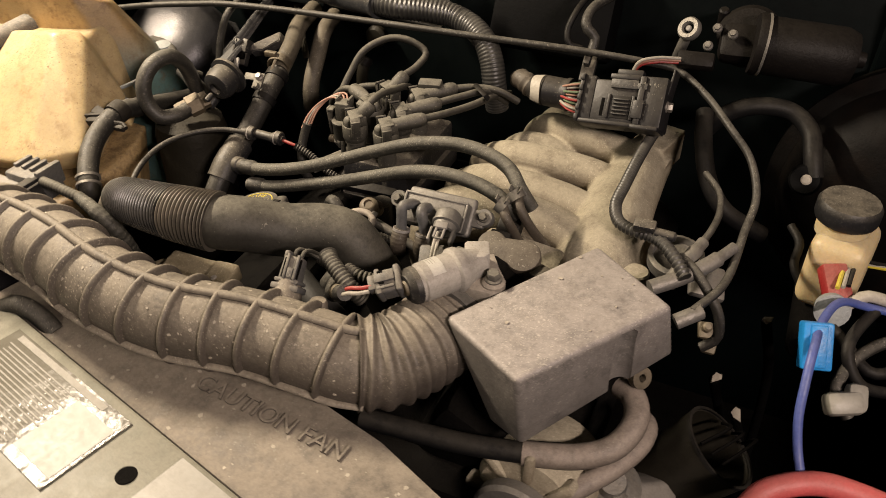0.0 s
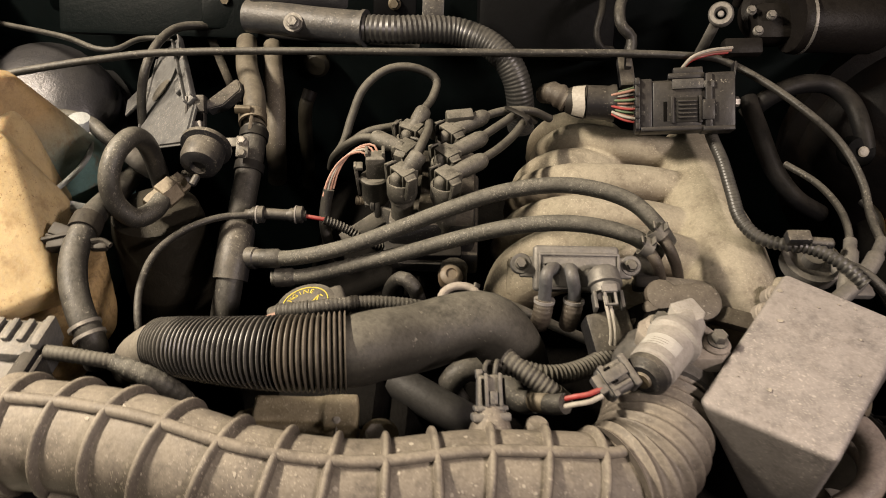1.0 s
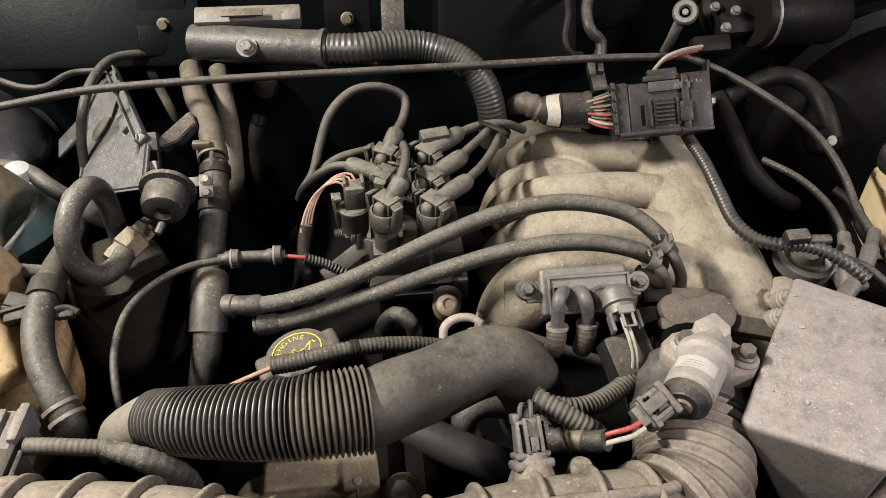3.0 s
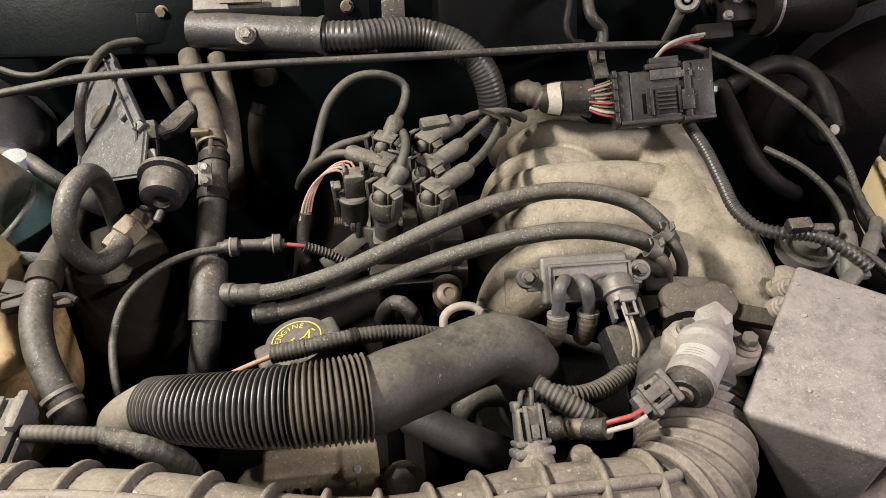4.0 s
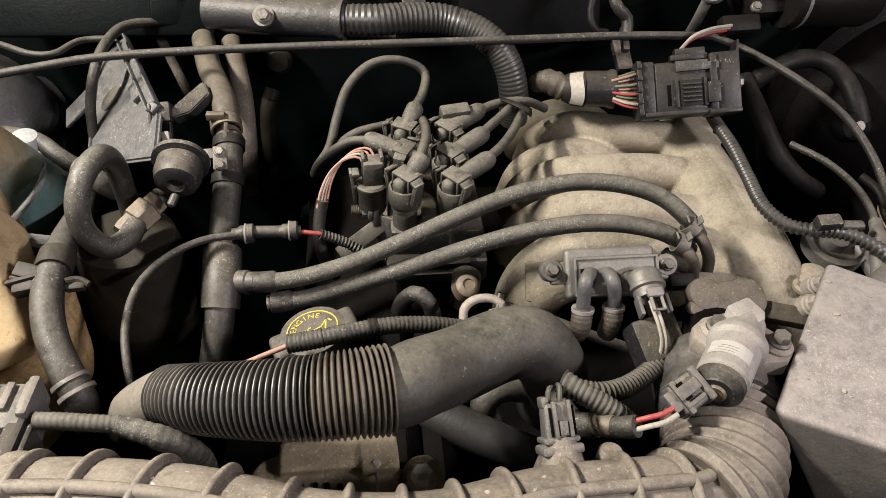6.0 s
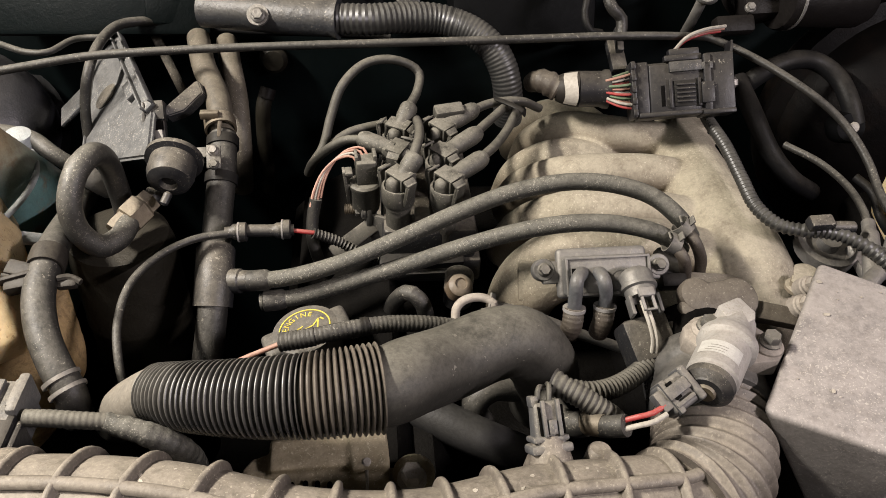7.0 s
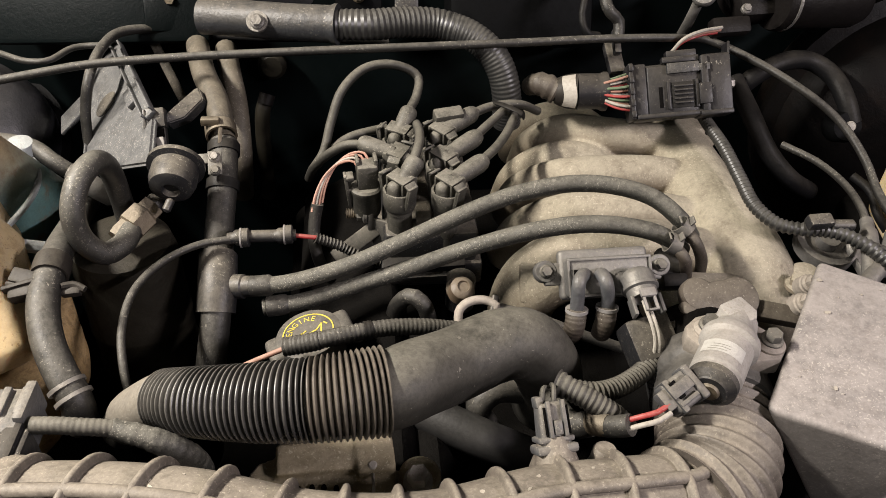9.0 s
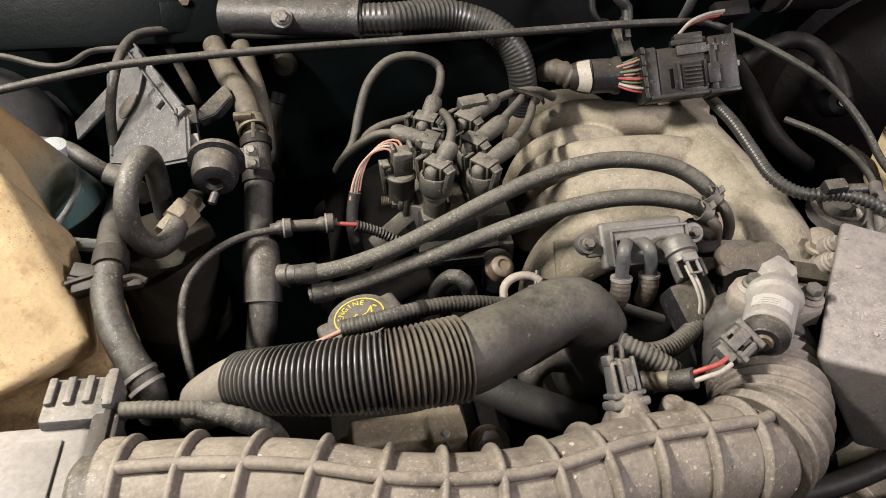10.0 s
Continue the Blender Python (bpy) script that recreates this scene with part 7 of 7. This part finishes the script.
part("bolt_hole_shade", b, shade_grime, support, "dark disc for the shade in a round hole")

# ---- brake fluid reservoir ----
rs = thing("brake_reservoir", (0.10, 0.59, 0.92), "cream plastic brake fluid reservoir with a black cap", "reservoir")
rc = Vector((0.0973, 0.6090, 1.0500))
b = B()
rbox(b, pose(rc.x + 0.006, rc.y - 0.002, 0.985, 0, 0, -12), (0.046, 0.062, 0.07), 0.011, segments=4)
lathe(b, pose(rc.x, rc.y, 1.015), [(0, 0), (0.021, 0), (0.021, 0.02), (0, 0.02)], 24)
part("body", b, reservoir_plastic, rs)
b = B()
lathe(b, pose(rc.x, rc.y, 1.03), [(0, 0), (0.0245, 0), (0.0255, 0.003), (0.0255, 0.013), (0.023, 0.017), (0, 0.018)], 32)
part("cap", b, plastic, rs)
b = B()
drum(b, axes((rc.x, rc.y - 0.06, 0.93), (0, 1, 0.05)), 0.018, 0.12, 0.003)
part("master_cylinder", b, shade_grime, rs)
hose("brake_pipe", [(0.0615, 0.6401, 0.9900), (0.0713, 0.6239, 0.9850), (0.0709, 0.6022, 0.9750), (0.0825, 0.5931, 0.9600)], 0.004, rubber_clean, "bent dark brake pipe below the reservoir", "pipe")

# ---- battery side wiring ----
fu = thing("fuse_holder", (0.1066, 0.5910, 0.9700), "dark red fuse holder with coloured wires", "fuse holder")
b = B()
rbox(b, axes((0.1012, 0.5607, 0.9950), (0.2, -0.5, 0.9), (0.9, 0.4, 0)), (0.020, 0.034, 0.014), 0.002)
part("body", b, red_plastic, fu)
b = B()
lathe(b, axes((0.1014, 0.5430, 0.9850), (0.1, -0.8, 0.3)), [(0, 0), (0.013, 0), (0.014, 0.008), (0, 0.009)], 20)
part("ring", b, pale_plastic, fu)
for k, mt in enumerate((yellow_ink, white_wire, rubber_clean)):
    part("wire", sweep(B(), [Vector(q) + Vector((0.004 * k, 0.003 * k, 0)) for q in [(0.1013, 0.5467, 1.0030), (0.1033, 0.5642, 1.0050), (0.1080, 0.5890, 1.0000), (0.1236, 0.6053, 0.9900), (0.1531, 0.6232, 0.9800)]], 0.0018, 8, 0.004), mt, fu)
bl = thing("blue_connector", (0.0959, 0.5114, 0.9700), "bright blue plastic wiring connector", "connector")
b = B()
bmx = axes((0.0922, 0.4864, 0.9900), (0.15, -0.75, 0.6), (1, 0.3, 0))
rbox(b, bmx, (0.022, 0.036, 0.016), 0.002)
rbox(b, bmx @ pose(0, 0.0, 0.008), (0.012, 0.032, 0.004), 0.001)
part("body", b, blue_plastic, bl)
part("wire", sweep(B(), [(0.1553, 0.5557, 0.9850), (0.1291, 0.5491, 0.9900), (0.1060, 0.5341, 1.0000), (0.0937, 0.5039, 1.0030), (0.0895, 0.4692, 1.0000), (0.0892, 0.4477, 0.9850), (0.0909, 0.4325, 0.9650), (0.0967, 0.4190, 0.9450), (0.1049, 0.4027, 0.9300)], 0.0034, 12, 0.005), navy_wire, bl, "blue insulated wire")
solo("white_plug", rbox(rbox(B(), axes((0.1222, 0.4705, 0.9550), (0.2, -0.6, 0.8), (1, 0.5, 0)), (0.028, 0.018, 0.018), 0.005), axes((0.1302, 0.4772, 0.9580), (0.2, -0.6, 0.8), (1, 0.2, 0)), (0.016, 0.022, 0.014), 0.005), white_paper, "dirty white plastic plug", "connector")
hose("battery_cable", [(0.0709, 0.3708, 0.9250), (0.0796, 0.3852, 0.9300), (0.0965, 0.3961, 0.9350), (0.1186, 0.4059, 0.9350), (0.1460, 0.4105, 0.9300), (0.1747, 0.4155, 0.9200)], 0.0088, battery_red, "thick faded red battery cable", "cable")
for k, pts in enumerate(([(0.1539, 0.5787, 0.9900), (0.1307, 0.5449, 0.9850), (0.1182, 0.5090, 0.9750), (0.1325, 0.4968, 0.9550), (0.1652, 0.5132, 0.9400)], [(0.1641, 0.5484, 0.9700), (0.1436, 0.5325, 0.9700), (0.1252, 0.5094, 0.9650), (0.1168, 0.4836, 0.9550), (0.1296, 0.4726, 0.9400)], [(0.1670, 0.5265, 0.9600), (0.1389, 0.5075, 0.9600), (0.1148, 0.5267, 0.9700), (0.1048, 0.5308, 0.9750)], [(0.1537, 0.5600, 0.9900), (0.1357, 0.5570, 0.9950), (0.1228, 0.5525, 0.9970), (0.1125, 0.5455, 0.9900)])):
    hose("battery_wire", pts, 0.0048, (rubber_clean, rubber, rubber_clean, white_wire)[k], "tangled black and grey wire near the battery", "wire", group="battery side wires")

# ---- power steering hoses and castings low in front ----
psh = thing("power_steering_hose", (-0.0462, 0.3556, 0.9400), "power steering hose coloured dark where shaded, dusty brown where lit", "hose", "power steering hoses")
# One hose in two colours: shaded run black, lit bend brown
part("shaded_run", sweep(B(), [(-0.2065, 0.3149, 0.9500), (-0.1706, 0.3190, 0.9500), (-0.1272, 0.3240, 0.9500), (-0.0748, 0.3354, 0.9510)], 0.0080, 16, 0.006), rubber_clean, psh, "straight run, its shade put into the black")
part("bend", sweep(B(), [(-0.0848, 0.3334, 0.9500), (-0.0671, 0.3377, 0.9510), (-0.0447, 0.3462, 0.9520), (-0.0244, 0.3607, 0.9570), (-0.0164, 0.3822, 0.9650), (-0.0223, 0.4002, 0.9680), (-0.0338, 0.4103, 0.9650)], 0.0094, 18, 0.005), steering_rubber, psh)
hose("power_steering_hose", [(-0.0617, 0.3158, 0.9200), (-0.0401, 0.3384, 0.9300), (-0.0217, 0.3613, 0.9350), (-0.0092, 0.3849, 0.9400), (-0.0089, 0.4024, 0.9400), (-0.0176, 0.4152, 0.9350)], 0.0082, steering_rubber, "dusty brown rubber power steering hose", group="power steering hoses")
al = thing("alternator", (-0.0721, 0.4248, 0.8500), "beige corroded cast alternator deep in front", "alternator")
b = B()
lathe(b, axes((-0.0708, 0.3830, 0.9000), (-0.1, -1, 0.15)), [(0, 0), (0.04, 0), (0.044, 0.012), (0.044, 0.05), (0.038, 0.062), (0.02, 0.066), (0, 0.066)], 36)
for k in range(8):
    a = k * math.pi / 4
    part("rib", rbox(B(), axes((-0.0708, 0.3830, 0.9000), (-0.1, -1, 0.15)) @ pose(0.035 * math.cos(a), 0.035 * math.sin(a), 0.06, 0, 0, math.degrees(a)), (0.026, 0.008, 0.014), 0.003), cast, al)
part("casting", b, cast, al)
b = B()
drum(b, axes((-0.0708, 0.3830, 0.9000), (-0.1, -1, 0.15)) @ pose(0, 0, 0.072), 0.033, 0.014, 0.003)
part("pulley", b, metal, al)
b = B()
lathe(b, axes((-0.0256, 0.3780, 0.8800), (0.1, -0.4, 0.9)), [(0, 0), (0.022, 0), (0.024, 0.02), (0.012, 0.03), (0.010, 0.04), (0, 0.04)], 24)
part("fitting", b, metal, al)
pot = thing("oil_canister", (0.0668, 0.4749, 0.8400), "open black oil canister with a wire bail", "canister")
b = B()
pmx = axes((0.0478, 0.4488, 0.8900), (0.55, 0.15, 0.75))
lathe(b, pmx, [(0, -0.09), (0.03, -0.09), (0.036, 0.0), (0.033, 0.0), (0.028, -0.05), (0, -0.052)], 32)
part("cup", b, bottle_paint, pot)
part("rim", lathe(B(), pmx, [(0.0340, -0.001), (0.0365, -0.001), (0.0365, 0.002), (0.0340, 0.002)], 32), rubber_clean, pot)
for k in range(3):
    part("bail_wire", sweep(B(), [pmx @ Vector((-0.02 + 0.012 * k, -0.02, 0.002)), pmx @ Vector((-0.01 + 0.01 * k, 0.0, 0.02 + 0.004 * k)), pmx @ Vector((0.012 * k - 0.005, 0.025, 0.004))], 0.0014, 8, 0.004), shade_grime, pot)
for k, q in enumerate(((0.0195, 0.4997, 0.9500), (0.0136, 0.4984, 0.9650))):
    b = B()
    rbox(b, axes(q, (0.2 * k, -0.5, 0.8), (1, 0.3 * k, 0)), (0.012, 0.016 - 0.002 * k, 0.006), 0.002)
    drum(b, axes(Vector(q) + Vector((0, 0, 0.002)), (0.2 * k, -0.5, 0.8)), 0.004, 0.008)
    solo("linkage_end", b, brass, "small tarnished linkage end in the dark", "linkage", group="linkage ends")
hose("linkage_wire", [(-0.0181, 0.5007, 1.0300), (-0.0049, 0.4875, 1.0300), (0.0093, 0.4775, 1.0200), (0.0202, 0.4726, 1.0050), (0.0230, 0.4695, 0.9850), (0.0135, 0.4662, 0.9750)], 0.004, rubber, "thin black throttle linkage wire", "wire")
lk = thing("throttle_linkage", (-0.0036, 0.5493, 0.9900), "dull metal throttle linkage with cable stop", "linkage")
b = B()
sweep(b, [(-0.0332, 0.4660, 1.0200), (-0.0118, 0.4836, 1.0250), (0.0053, 0.5032, 1.0300), (0.0184, 0.5230, 1.0350)], lambda s, L: 0.0062 if s < L * 0.8 else 0.0045, 14, 0.003)
part("cable_stop", b, metal, lk)
b = B()
sweep(b, [(-0.0083, 0.4415, 1.0150), (-0.0015, 0.4463, 1.0180), (0.0070, 0.4544, 1.0200)], 0.006, 12, 0.003)
part("cable_end", b, metal, lk)
part("lever", rbox(B(), axes((0.0048, 0.5158, 1.0000), (0.3, -0.3, 0.9), (1, 0.2, 0)), (0.03, 0.03, 0.008), 0.003), metal, lk)

hose("wing_rail", [(-0.7338, 0.4677, 1.0800), (-0.7298, 0.5231, 1.0850), (-0.7216, 0.5635, 1.0900), (-0.7281, 0.6287, 1.0900)], 0.013, grey_plastic, "grey plastic rail along the wing edge", "rail")

# cowl panel above the firewall, its teal darkened along with the firewall's shade
cw = thing("cowl_panel", (-0.6004, 0.7900, 1.0760), "teal painted cowl panel edge, near black for shade", "car panel")
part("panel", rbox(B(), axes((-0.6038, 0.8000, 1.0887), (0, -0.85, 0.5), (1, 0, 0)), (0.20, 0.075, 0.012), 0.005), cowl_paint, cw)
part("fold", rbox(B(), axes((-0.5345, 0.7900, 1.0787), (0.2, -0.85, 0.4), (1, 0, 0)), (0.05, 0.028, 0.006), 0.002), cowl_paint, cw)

# added beige plates in place of lit floor glimpses, and a casting low beside the engine
for k, (q, size, lean) in enumerate((((0.0327, 0.5566, 0.8600), 0.012, (0.3, -0.5, 0.8)), ((0.0606, 0.5473, 0.8300), 0.013, (-0.2, -0.6, 0.8)), ((0.0855, 0.4474, 0.8000), 0.016, (0.2, -0.4, 0.9)), ((0.0652, 0.6092, 0.9000), 0.010, (0.1, -0.5, 0.8)))):
    turn, size = 0.7 + 0.9 * k, size * 0.55
    fb = thing("floor_glimpse_plate", q, "small added beige plate standing in for lit floor below", "bracket", "frame brackets")
    part("plate", prism(B(), axes(q, lean, (math.cos(turn), math.sin(turn), 0)), [(-size, -size * 0.6), (size * 0.7, -size * 0.5), (size, size * 0.1), (size * 0.2, size * 0.7), (-size * 0.5, size * 0.3)], 0.005, 0.001), mud_and_lit_floor, fb)
    part("stay", sweep(B(), [Vector(q) + Vector((0, 0, -0.002)), Vector(q) + Vector((0.02, 0.03, -0.10)), Vector((q[0] + 0.03, q[1] + 0.04, 0.56))], 0.005, 10, 0.02), shade_grime, fb)
em = thing("engine_mount", (-0.0005, 0.3851, 0.8600), "pale grey cast engine mount", "engine mount")
b = B()
hexa(b, [(-0.0339, 0.3542, 0.8600), (0.0340, 0.3704, 0.8600), (0.0237, 0.4264, 0.8600), (-0.0232, 0.4211, 0.8600)], [(-0.0284, 0.3366, 0.9000), (0.0065, 0.3450, 0.9000), (-0.0091, 0.3762, 0.9000), (-0.0241, 0.3764, 0.9000)], 0.004)
part("casting", b, pale_metal, em)
part("bolt", hex_bolt(B(), (-0.0149, 0.3586, 0.9020), (0, -0.1, 1), 0.006, 0.006), steel, em)
